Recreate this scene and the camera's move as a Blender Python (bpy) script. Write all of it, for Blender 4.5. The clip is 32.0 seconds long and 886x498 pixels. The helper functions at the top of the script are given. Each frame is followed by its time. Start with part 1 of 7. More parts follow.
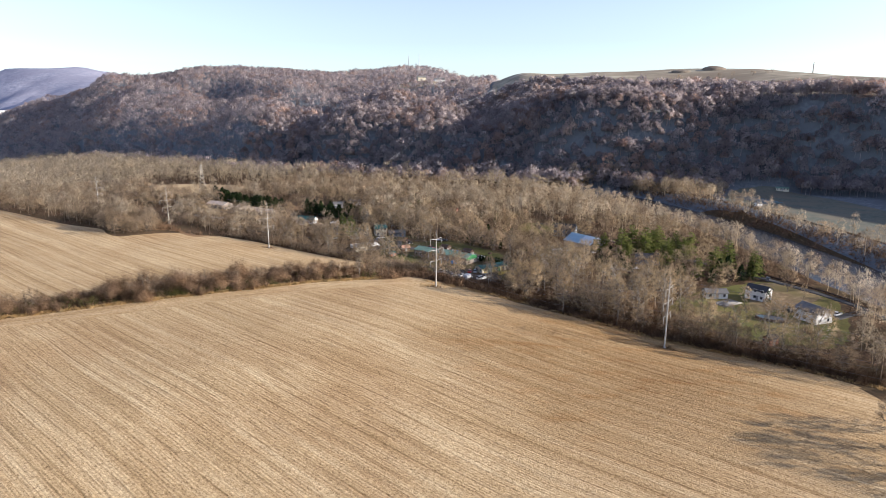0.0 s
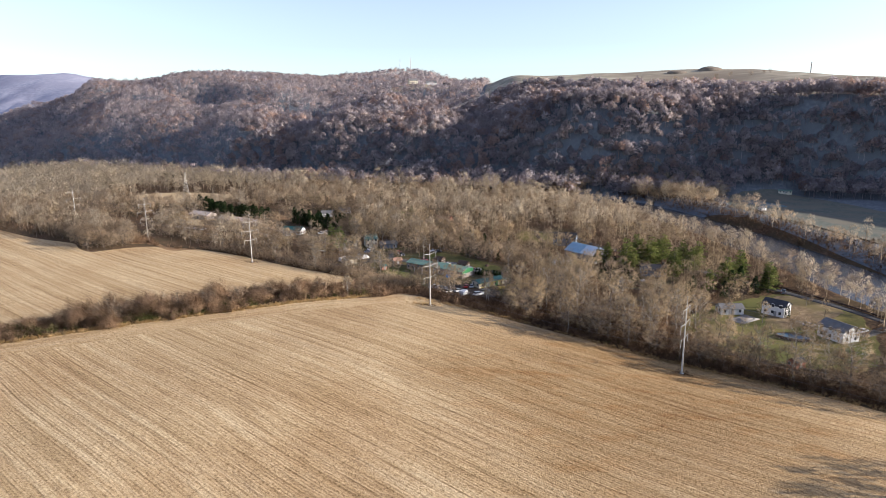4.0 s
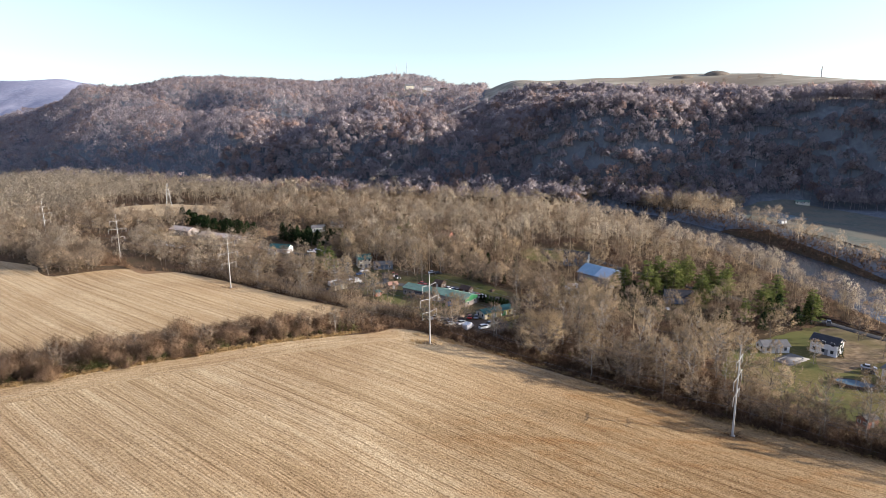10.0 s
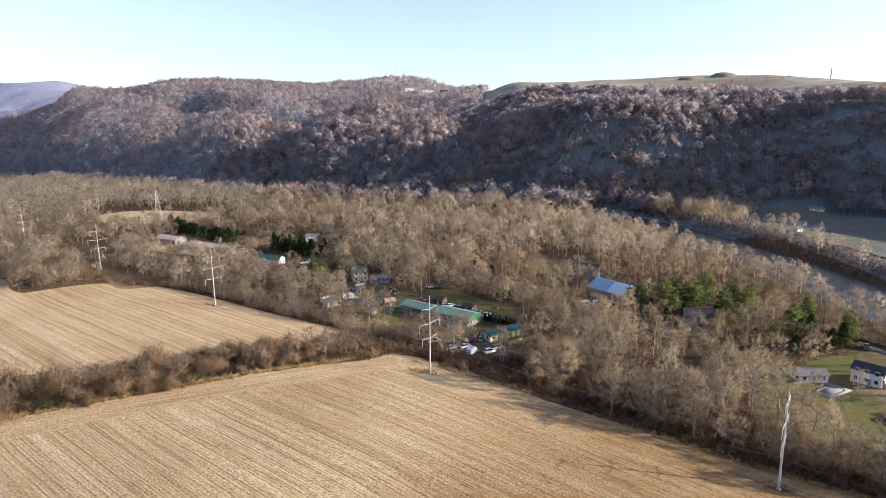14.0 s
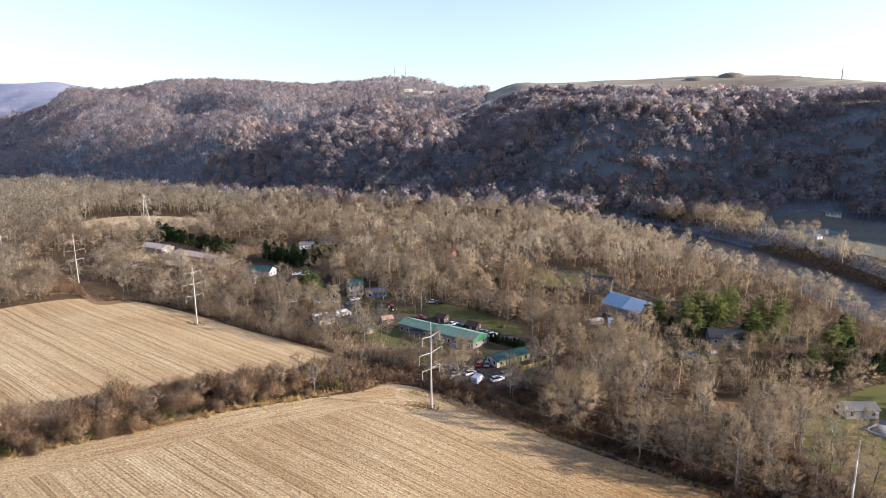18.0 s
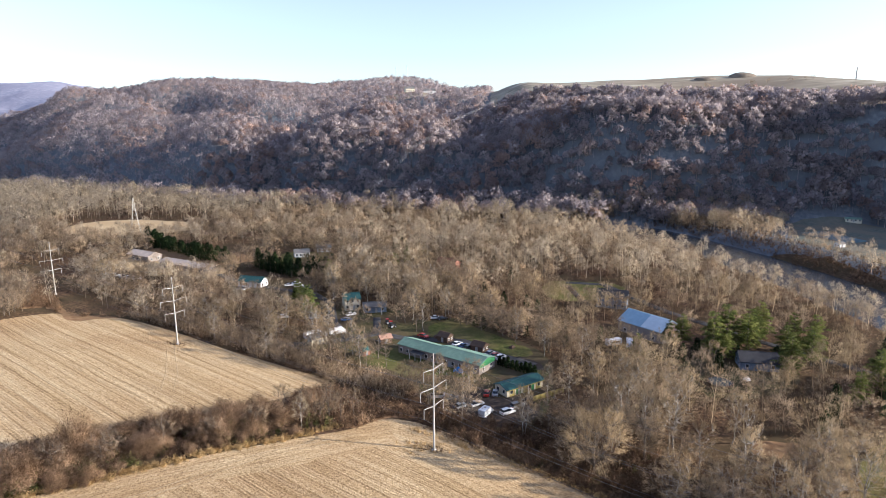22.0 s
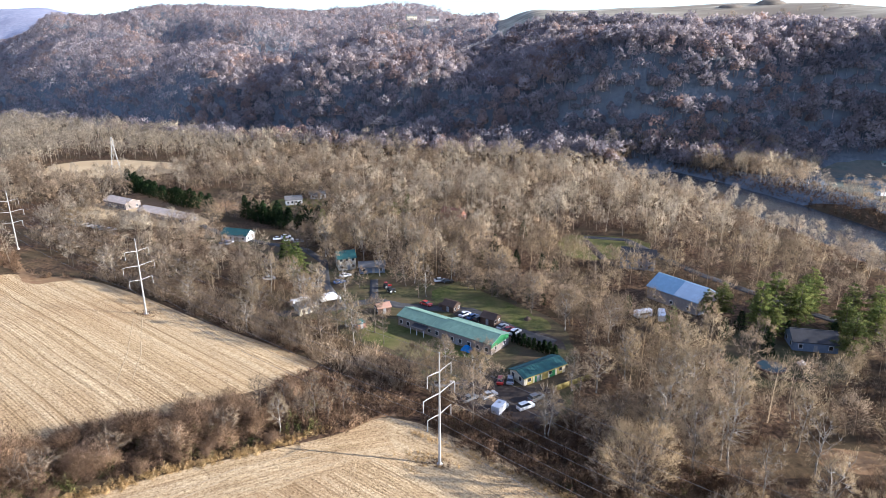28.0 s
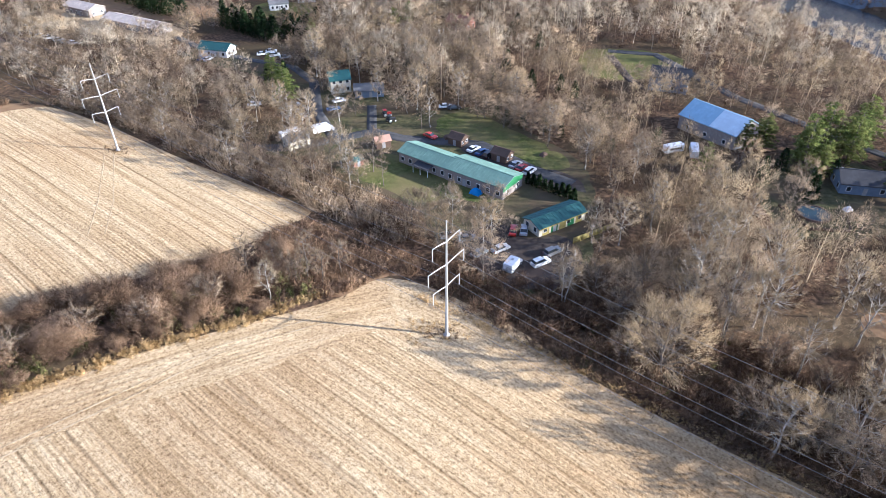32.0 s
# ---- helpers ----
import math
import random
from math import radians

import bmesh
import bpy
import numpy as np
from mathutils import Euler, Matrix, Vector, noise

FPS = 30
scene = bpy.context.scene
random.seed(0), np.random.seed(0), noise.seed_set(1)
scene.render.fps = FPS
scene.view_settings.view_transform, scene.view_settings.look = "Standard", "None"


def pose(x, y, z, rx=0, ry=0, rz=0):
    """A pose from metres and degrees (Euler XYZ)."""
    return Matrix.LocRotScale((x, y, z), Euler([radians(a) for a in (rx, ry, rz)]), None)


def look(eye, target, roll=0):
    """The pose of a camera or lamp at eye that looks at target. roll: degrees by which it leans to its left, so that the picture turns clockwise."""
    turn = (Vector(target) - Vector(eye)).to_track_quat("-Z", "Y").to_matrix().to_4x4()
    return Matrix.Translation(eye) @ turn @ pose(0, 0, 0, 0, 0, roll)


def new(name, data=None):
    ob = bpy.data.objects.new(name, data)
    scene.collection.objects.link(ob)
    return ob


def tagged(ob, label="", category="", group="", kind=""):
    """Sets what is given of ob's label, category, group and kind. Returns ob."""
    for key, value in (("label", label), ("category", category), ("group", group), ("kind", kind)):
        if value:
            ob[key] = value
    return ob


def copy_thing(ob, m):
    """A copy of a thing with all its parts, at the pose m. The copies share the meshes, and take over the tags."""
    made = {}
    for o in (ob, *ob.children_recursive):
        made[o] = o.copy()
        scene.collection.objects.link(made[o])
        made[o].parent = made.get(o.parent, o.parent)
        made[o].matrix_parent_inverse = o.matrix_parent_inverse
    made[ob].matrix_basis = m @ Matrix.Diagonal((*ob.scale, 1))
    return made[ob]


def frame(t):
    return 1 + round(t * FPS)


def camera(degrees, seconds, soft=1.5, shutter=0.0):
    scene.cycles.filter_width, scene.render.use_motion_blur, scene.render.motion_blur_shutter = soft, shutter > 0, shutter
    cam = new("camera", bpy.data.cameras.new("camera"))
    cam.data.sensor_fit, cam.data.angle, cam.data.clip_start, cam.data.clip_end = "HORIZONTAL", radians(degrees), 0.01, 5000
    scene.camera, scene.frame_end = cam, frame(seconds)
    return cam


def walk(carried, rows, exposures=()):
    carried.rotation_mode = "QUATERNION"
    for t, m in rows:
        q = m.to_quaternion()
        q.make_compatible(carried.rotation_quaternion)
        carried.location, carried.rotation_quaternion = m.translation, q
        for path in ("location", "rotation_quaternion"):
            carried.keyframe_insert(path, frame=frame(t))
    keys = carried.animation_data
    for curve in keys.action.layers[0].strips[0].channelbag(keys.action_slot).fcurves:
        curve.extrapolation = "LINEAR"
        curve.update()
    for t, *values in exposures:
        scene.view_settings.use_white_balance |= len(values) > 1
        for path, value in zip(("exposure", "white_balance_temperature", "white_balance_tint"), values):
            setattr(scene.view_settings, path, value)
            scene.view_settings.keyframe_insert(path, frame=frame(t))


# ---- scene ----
cam = camera(69.9, 32.0, 0.9)
PATH = [
    (0, (2.484, -86.268, 76.797), (2.459, -84.319, 76.353), 0.2),
    (1, (2.468, -81.523, 76.848), (2.45, -79.572, 76.406), 0.1),
    (2, (2.347, -76.631, 76.94), (2.335, -74.68, 76.499), -0.0),
    (3, (2.172, -71.418, 77.056), (2.164, -69.466, 76.618), -0.2),
    (6, (1.725, -54.361, 77.528), (1.723, -52.408, 77.099), -0.3),
    (7, (1.661, -48.757, 77.652), (1.661, -46.803, 77.227), -0.3),
    (8, (1.378, -43.23, 77.894), (1.38, -41.275, 77.47), -0.4),
    (9, (0.877, -37.527, 78.235), (0.881, -35.572, 77.814), -0.4),
    (10, (0.418, -31.937, 78.586), (0.423, -29.982, 78.166), -0.4),
    (11, (0.094, -26.451, 78.884), (0.1, -24.495, 78.466), -0.5),
    (12, (-0.149, -20.893, 79.053), (-0.142, -18.937, 78.637), -0.4),
    (13, (-0.136, -15.401, 79.127), (-0.129, -13.444, 78.711), -0.4),
    (14, (-0.202, -9.922, 79.277), (-0.195, -7.965, 78.863), -0.4),
    (17, (-0.722, 7.032, 79.73), (-0.715, 8.989, 79.317), -0.3),
    (18, (-0.981, 12.661, 79.765), (-0.973, 14.618, 79.354), -0.4),
    (19, (-1.231, 18.212, 79.802), (-1.224, 20.17, 79.39), -0.3),
    (20, (-1.433, 23.755, 79.862), (-1.426, 25.712, 79.451), -0.3),
    (21, (-1.577, 29.254, 79.924), (-1.571, 31.212, 79.514), -0.2),
    (22, (-1.666, 34.772, 79.998), (-1.662, 36.73, 79.588), -0.3),
    (23, (-1.71, 40.236, 80.069), (-1.707, 42.193, 79.66), -0.2),
    (24, (-1.789, 45.706, 80.184), (-1.788, 47.663, 79.775), -0.2),
    (25, (-1.928, 51.235, 80.304), (-1.928, 53.193, 79.894), -0.2),
    (25.5, (-2.046, 53.966, 80.336), (-2.047, 55.923, 79.926), -0.1),
    (27.5, (-2.714, 64.889, 80.593), (-2.716, 66.845, 80.178), -0.0),
    (28, (-2.837, 67.591, 80.597), (-2.841, 69.495, 79.988), -0.1),
    (28.5, (-2.928, 70.359, 80.604), (-2.934, 72.202, 79.828), -0.0),
    (29, (-3.013, 73.038, 80.6), (-3.022, 74.814, 79.68), -0.2),
    (29.5, (-3.104, 75.672, 80.619), (-3.116, 77.327, 79.497), -0.3),
    (30, (-3.182, 78.405, 80.664), (-3.195, 80.009, 79.47), -0.4),
    (30.5, (-3.244, 81.187, 80.727), (-3.259, 82.699, 79.417), -0.5),
    (31, (-3.312, 84.065, 80.763), (-3.329, 85.576, 79.452), -0.5),
    (31.5, (-3.372, 87.102, 80.776), (-3.389, 88.622, 79.475), -0.5),
    (32, (-3.421, 90.216, 80.78), (-3.439, 91.847, 79.622), -0.4),
]
EXPOSURES = [(0, 1.07, 5650, 12), (12, 1.12, 5550, 12), (20, 1.22, 5500, 12), (27.5, 1.28, 5400, 11), (28, 1.49, 5130, 11), (28.5, 1.9, 5150, 9), (29, 2.02, 5100, 9), (30, 1.72, 4950, 11), (31, 1.6, 4930, 11), (32, 1.78, 4900, 11)]
walk(cam, [(t, look(eye, target, roll)) for t, eye, target, roll in PATH], EXPOSURES)

# ---- sky, sun ----
SUN_EL, SUN_AZ = 18.0, 94.0          # degrees above the horizon; clockwise from +y
world = bpy.data.worlds.new("sky")
scene.world = world
world.use_nodes = True
wn = world.node_tree.nodes
sky = wn.new("ShaderNodeTexSky")
sky.sky_type = "NISHITA"
sky.sun_disc = False
sky.sun_elevation, sky.sun_rotation = radians(SUN_EL), radians(SUN_AZ)
sky.altitude, sky.air_density, sky.dust_density, sky.ozone_density = 100, 1.0, 0.6, 1.6
wn["Background"].inputs[1].default_value = 0.105
pale = wn.new("ShaderNodeHueSaturation")   # thin high haze
pale.inputs["Saturation"].default_value = 0.63
pale.inputs["Hue"].default_value = 0.52
world.node_tree.links.new(sky.outputs[0], pale.inputs["Color"])
world.node_tree.links.new(pale.outputs[0], wn["Background"].inputs[0])
lamp = bpy.data.lights.new("sun", "SUN")
lamp.energy, lamp.angle, lamp.color = 5.0, radians(0.6), (1.0, 0.83, 0.63)
sun = new("sun", lamp)
se, sa = radians(SUN_EL), radians(SUN_AZ)
sun_way = Vector((math.sin(sa) * math.cos(se), math.cos(sa) * math.cos(se), math.sin(se)))
sun.matrix_world = look(sun_way * 900, (0, 0, 0))

# ---- materials ----
def material(name, rough=0.9, metal=0.0, spec=0.2):
    m = bpy.data.materials.new(name)
    m.use_nodes = True
    b = m.node_tree.nodes["Principled BSDF"]
    b.inputs["Roughness"].default_value = rough
    b.inputs["Metallic"].default_value = metal
    b.inputs["Specular IOR Level"].default_value = spec
    return m, m.node_tree, b


def ramp_node(nt, fac, stops):
    r = nt.nodes.new("ShaderNodeValToRGB")
    while len(r.color_ramp.elements) < len(stops):
        r.color_ramp.elements.new(0.5)
    for e, (p, c) in zip(r.color_ramp.elements, stops):
        e.position, e.color = p, (*c, 1)
    nt.links.new(fac, r.inputs[0])
    return r.outputs[0]


def mix_node(nt, fac, a, b, mode="MIX"):
    m = nt.nodes.new("ShaderNodeMix")
    m.data_type, m.blend_type = "RGBA", mode
    if isinstance(fac, float):
        m.inputs[0].default_value = fac
    else:
        nt.links.new(fac, m.inputs[0])
    for k, v in ((6, a), (7, b)):
        if isinstance(v, tuple):
            m.inputs[k].default_value = (*v, 1)
        else:
            nt.links.new(v, m.inputs[k])
    return m.outputs[2]


def place_node(nt, turn=0.0, scale=(1, 1, 1)):
    g = nt.nodes.new("ShaderNodeNewGeometry")
    mp = nt.nodes.new("ShaderNodeMapping")
    mp.inputs["Rotation"].default_value = (0, 0, radians(turn))
    mp.inputs["Scale"].default_value = scale
    nt.links.new(g.outputs["Position"], mp.inputs[0])
    return mp.outputs[0]


def noise_node(nt, vec, scale, detail=4.0, rough=0.55):
    n = nt.nodes.new("ShaderNodeTexNoise")
    n.inputs["Scale"].default_value, n.inputs["Detail"].default_value, n.inputs["Roughness"].default_value = scale, detail, rough
    if vec is not None:
        nt.links.new(vec, n.inputs["Vector"])
    return n.outputs["Fac"]


def math_node(nt, op, a, b=0.0):
    n = nt.nodes.new("ShaderNodeMath")
    n.operation = op
    for k, v in ((0, a), (1, b)):
        if isinstance(v, (int, float)):
            n.inputs[k].default_value = v
        else:
            nt.links.new(v, n.inputs[k])
    return n.outputs[0]


def bump_node(nt, b, height, strength, dist):
    n = nt.nodes.new("ShaderNodeBump")
    n.inputs["Strength"].default_value, n.inputs["Distance"].default_value = strength, dist
    nt.links.new(height, n.inputs["Height"])
    nt.links.new(n.outputs[0], b.inputs["Normal"])


def speckled(name, stops, scale, rough=0.9, bump=0.0, big=None, metal=0.0, spec=0.2, turn=0.0, stretch=(1, 1, 1)):
    """Colour from noise at two sizes, with a bump of the fine one."""
    m, nt, b = material(name, rough, metal, spec)
    vec = place_node(nt, turn, stretch)
    fine = noise_node(nt, vec, scale)
    col = ramp_node(nt, fine, stops)
    if big:
        wide = noise_node(nt, vec, big[0], 3.0)
        col = mix_node(nt, ramp_node(nt, wide, [(0.38, (0, 0, 0)), (0.62, (1, 1, 1))]), col, big[1])
    nt.links.new(col, b.inputs["Base Color"])
    if bump:
        bump_node(nt, b, fine, 0.6, bump)
    return m


ROWS_TURN = 39.0   # the rows run at -39 degrees from +x


def stubble_material(name, turn, lines_deep, pale):
    m, nt, b = material(name, 1.0, 0.0, 0.05)
    vec = place_node(nt, turn)
    along = nt.nodes.new("ShaderNodeMapping")
    along.inputs["Scale"].default_value = (0.014, 1.0, 1.0)
    # slow wander of the rows
    wob = nt.nodes.new("ShaderNodeTexNoise")
    wob.inputs["Scale"].default_value = 0.012
    nt.links.new(vec, wob.inputs["Vector"])
    sub = nt.nodes.new("ShaderNodeVectorMath")
    sub.operation = "SUBTRACT"
    nt.links.new(wob.outputs["Color"], sub.inputs[0])
    sub.inputs[1].default_value = (0.5, 0.5, 0.5)
    sc = nt.nodes.new("ShaderNodeVectorMath")
    sc.operation = "SCALE"
    sc.inputs["Scale"].default_value = 4.0
    nt.links.new(sub.outputs[0], sc.inputs[0])
    add = nt.nodes.new("ShaderNodeVectorMath")
    nt.links.new(vec, add.inputs[0])
    nt.links.new(sc.outputs[0], add.inputs[1])
    nt.links.new(add.outputs[0], along.inputs[0])
    v = along.outputs[0]
    wide = noise_node(nt, v, 0.3, 3.0, 0.65)
    mid = noise_node(nt, v, 1.05, 1.0, 0.5)
    thin = noise_node(nt, v, 1.7, 1.0, 0.5)
    fine = noise_node(nt, vec, 1.7, 4.0, 0.8)
    clod = noise_node(nt, vec, 0.7, 3.0, 0.7)
    patch = noise_node(nt, vec, 0.017, 4.0, 0.6)
    lanes = math_node(nt, "ADD", math_node(nt, "MULTIPLY", wide, 0.7), math_node(nt, "MULTIPLY", clod, 0.3))
    col = ramp_node(nt, lanes, [(q, tuple(min(0.8, v * pale) for v in c)) for q, c in ((0.36, (0.43, 0.31, 0.165)), (0.47, (0.53, 0.39, 0.218)), (0.55, (0.585, 0.445, 0.26)), (0.66, (0.64, 0.505, 0.31)))])
    soil = (0.215, 0.138, 0.066)
    # sown rows, and a deeper line between every four of them
    turn_rows = []
    for size_, edge in ((0.413, (0.1, 0.5)), (0.1032, (0.02, 0.16))):
        w = nt.nodes.new("ShaderNodeTexWave")
        w.bands_direction = "Y"
        w.inputs["Scale"].default_value, w.inputs["Distortion"].default_value = size_, 0.0
        nt.links.new(add.outputs[0], w.inputs["Vector"])
        turn_rows.append(ramp_node(nt, w.outputs["Fac"], [(edge[0], (1, 1, 1)), (edge[1], (0, 0, 0))]))
    worn = ramp_node(nt, noise_node(nt, v, 0.5, 3.0, 0.7), [(0.4, (0.15, 0.15, 0.15)), (0.62, (1, 1, 1))])
    col = mix_node(nt, math_node(nt, "MULTIPLY", turn_rows[0], math_node(nt, "MULTIPLY", worn, lines_deep * 0.28)), col, soil)
    worn = ramp_node(nt, math_node(nt, "ADD", math_node(nt, "MULTIPLY", noise_node(nt, v, 0.8, 2.0, 0.6), 0.6), math_node(nt, "MULTIPLY", clod, 0.4)), [(0.42, (0, 0, 0)), (0.58, (1, 1, 1))])
    col = mix_node(nt, math_node(nt, "MULTIPLY", turn_rows[1], math_node(nt, "MULTIPLY", worn, lines_deep * 1.05)), col, soil)
    streak = ramp_node(nt, mid, [(0.36, (1, 1, 1)), (0.42, (0, 0, 0))])
    col = mix_node(nt, math_node(nt, "MULTIPLY", streak, lines_deep * 0.7), col, soil)
    grain = ramp_node(nt, fine, [(0.34, (0.42, 0.38, 0.33)), (0.46, (0.86, 0.84, 0.81)), (0.58, (1.08, 1.08, 1.07)), (0.72, (1.4, 1.4, 1.4))])
    col = mix_node(nt, 1.0, col, grain, "MULTIPLY")
    dirt = ramp_node(nt, patch, [(0.46, (0, 0, 0)), (0.64, (0.45, 0.45, 0.45))])
    col = mix_node(nt, dirt, col, mix_node(nt, 1.0, col, (0.7, 0.6, 0.52), "MULTIPLY"))
    # a browner stretch of soil; the belt trees' shade is painted in too
    gap = nt.nodes.new("ShaderNodeVectorMath")
    gap.operation = "DISTANCE"
    nt.links.new(place_node(nt, 0.0, (1.0, 0.75, 0.0)), gap.inputs[0])
    gap.inputs[1].default_value = (56, 78, 0)
    shade_reach = math_node(nt, "ADD", math_node(nt, "DIVIDE", gap.outputs["Value"], 122.0), math_node(nt, "MULTIPLY", patch, 0.9))
    brown_shade = ramp_node(nt, shade_reach, [(0.65, (0.85, 0.85, 0.85)), (1.5, (0, 0, 0))])
    col = mix_node(nt, brown_shade, col, mix_node(nt, 1.0, col, (0.62, 0.555, 0.475), "MULTIPLY"))
    # rusty weeds that have come up in the stubble there
    weeds = ramp_node(nt, math_node(nt, "ADD", math_node(nt, "MULTIPLY", noise_node(nt, place_node(nt, turn, (0.35, 1.0, 1.0)), 0.16, 5.0, 0.7), 0.8), math_node(nt, "MULTIPLY", clod, 0.2)), [(0.5, (0, 0, 0)), (0.64, (0.8, 0.8, 0.8))])
    col = mix_node(nt, math_node(nt, "MULTIPLY", weeds, brown_shade), col, mix_node(nt, 1.0, col, (0.87, 0.68, 0.5), "MULTIPLY"))
    nt.links.new(col, b.inputs["Base Color"])
    h = math_node(nt, "ADD", math_node(nt, "ADD", math_node(nt, "MULTIPLY", mid, 0.5), math_node(nt, "MULTIPLY", thin, 0.4)), math_node(nt, "MULTIPLY", fine, 0.8))
    h = math_node(nt, "SUBTRACT", h, math_node(nt, "MULTIPLY", math_node(nt, "ADD", turn_rows[0], turn_rows[1]), lines_deep * 0.14))
    bump_node(nt, b, h, 0.95, 0.32)
    return m


M_STUBBLE = stubble_material("stubble_field", ROWS_TURN, 0.5, 0.86)
M_HEADLAND = stubble_material("headland_stubble", -30.0, 0.3, 0.86)
M_MARGIN = stubble_material("mown_margin", 36.0, 0.2, 0.84)
# farthest hill: the blue of distance haze is mixed into its base colour
M_FARWOODS = speckled("hazed_far_hill", [(0.3, (0.25, 0.26, 0.33)), (0.5, (0.31, 0.315, 0.39)), (0.7, (0.37, 0.365, 0.43))], 0.045, 1.0, 4.0, (0.008, (0.27, 0.27, 0.34)), spec=0.02)
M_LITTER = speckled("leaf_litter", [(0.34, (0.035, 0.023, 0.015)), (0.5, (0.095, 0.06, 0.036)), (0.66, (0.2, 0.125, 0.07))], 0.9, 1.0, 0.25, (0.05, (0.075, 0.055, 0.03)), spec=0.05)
# litter on the hills, tinted pale blue-grey to carry the air's haze
M_HILLFLOOR = speckled("hazed_hill_litter", [(0.36, (0.11, 0.125, 0.14)), (0.5, (0.15, 0.165, 0.18)), (0.64, (0.2, 0.21, 0.22))], 0.3, 1.0, 0.3, (0.03, (0.13, 0.14, 0.15)), spec=0.05)
M_LAWN = speckled("lawn", [(0.3, (0.055, 0.065, 0.02)), (0.55, (0.09, 0.105, 0.03)), (0.75, (0.16, 0.14, 0.055))], 0.9, 1.0, 0.05, (0.07, (0.15, 0.125, 0.055)), spec=0.05)
M_DRYLAWN = speckled("dry_lawn", [(0.3, (0.1, 0.08, 0.03)), (0.55, (0.165, 0.13, 0.05)), (0.75, (0.25, 0.19, 0.1))], 0.7, 1.0, 0.05, (0.05, (0.12, 0.12, 0.04)), spec=0.05)
M_BARELAWN = speckled("bare_tan_lawn", [(0.3, (0.15, 0.105, 0.06)), (0.55, (0.25, 0.18, 0.105)), (0.75, (0.36, 0.27, 0.17))], 0.6, 1.0, 0.05, (0.06, (0.16, 0.13, 0.06)), spec=0.05)
M_MEADOW = speckled("damp_meadow", [(0.3, (0.1, 0.11, 0.09)), (0.55, (0.135, 0.145, 0.12)), (0.75, (0.18, 0.18, 0.145))], 0.3, 1.0, 0.05, (0.05, (0.17, 0.155, 0.12)), spec=0.05)
# green-brown yard grass, darkened in its colour for the shade of trees
M_YARDGROUND = speckled("shaded_yard_grass", [(0.3, (0.045, 0.045, 0.022)), (0.55, (0.085, 0.08, 0.038)), (0.75, (0.14, 0.115, 0.06))], 0.7, 1.0, 0.08, (0.09, (0.1, 0.075, 0.045)), spec=0.05)
M_ROAD = speckled("asphalt", [(0.3, (0.035, 0.035, 0.037)), (0.7, (0.075, 0.073, 0.07))], 1.2, 0.9, 0.02, (0.1, (0.09, 0.085, 0.08)))
M_GRAVEL = speckled("packed_dirt_yard", [(0.3, (0.028, 0.023, 0.02)), (0.7, (0.075, 0.064, 0.053))], 0.8, 1.0, 0.05, (0.12, (0.07, 0.05, 0.038)))
M_DRYFIELD = speckled("far_dry_field", [(0.3, (0.38, 0.28, 0.16)), (0.7, (0.55, 0.43, 0.26))], 0.25, 1.0, 0.1, (0.03, (0.4, 0.3, 0.17)), spec=0.05)
M_PLATEAU = speckled("plateau_grass", [(0.32, (0.2, 0.175, 0.13)), (0.5, (0.33, 0.295, 0.22)), (0.68, (0.46, 0.42, 0.33))], 0.1, 1.0, 0.3, (0.02, (0.23, 0.19, 0.14)), spec=0.05, stretch=(0.25, 1, 1))
M_BRUSHGROUND = speckled("dead_grass", [(0.3, (0.15, 0.085, 0.045)), (0.55, (0.26, 0.16, 0.085)), (0.75, (0.38, 0.26, 0.14))], 0.5, 1.0, 0.2, (0.06, (0.2, 0.13, 0.07)), spec=0.05)


def twig_material(name, dark, mid, pale, patch=0.09, through_light=0.13):
    m, nt, b = material(name, 0.95, 0.0, 0.05)
    g = nt.nodes.new("ShaderNodeNewGeometry")
    tone = noise_node(nt, place_node(nt), patch, 2.0)
    both = math_node(nt, "ADD", math_node(nt, "MULTIPLY", tone, 0.75), math_node(nt, "MULTIPLY", g.outputs["Random Per Island"], 0.25))
    col = ramp_node(nt, both, [(0.34, dark), (0.5, mid), (0.66, pale)])
    # every plant has a tone of its own
    oi, at = nt.nodes.new("ShaderNodeObjectInfo"), nt.nodes.new("ShaderNodeAttribute")
    at.attribute_name = "tone"
    own = math_node(nt, "FRACT", math_node(nt, "ADD", oi.outputs["Random"], at.outputs["Fac"]))
    each = ramp_node(nt, own, [(0.0, (0.66, 0.64, 0.65)), (0.5, (0.98, 0.96, 0.94)), (1.0, (1.25, 1.2, 1.13))])
    base = mix_node(nt, 1.0, col, each, "MULTIPLY")
    nt.links.new(base, b.inputs["Base Color"])
    # round twigs send light on to both sides
    tr, mx = nt.nodes.new("ShaderNodeBsdfTranslucent"), nt.nodes.new("ShaderNodeMixShader")
    nt.links.new(base, tr.inputs[0])
    mx.inputs[0].default_value = through_light
    nt.links.new(b.outputs[0], mx.inputs[1])
    nt.links.new(tr.outputs[0], mx.inputs[2])
    nt.links.new(mx.outputs[0], nt.nodes["Material Output"].inputs[0])
    return m


M_TWIG_TAN = twig_material("tan_twigs", (0.275, 0.206, 0.12), (0.41, 0.318, 0.197), (0.525, 0.432, 0.285), 0.07, 0.38)
# farther crowns: the tan made paler and greyer, distance haze in the colour
M_TWIG_GREY = twig_material("hazed_tan_twigs", (0.44, 0.365, 0.25), (0.59, 0.5, 0.36), (0.7, 0.61, 0.46), 0.05, 0.46)
M_HEDGE = twig_material("hedge_twigs", (0.115, 0.075, 0.046), (0.3, 0.203, 0.125), (0.49, 0.345, 0.222), 0.16, 0.3)
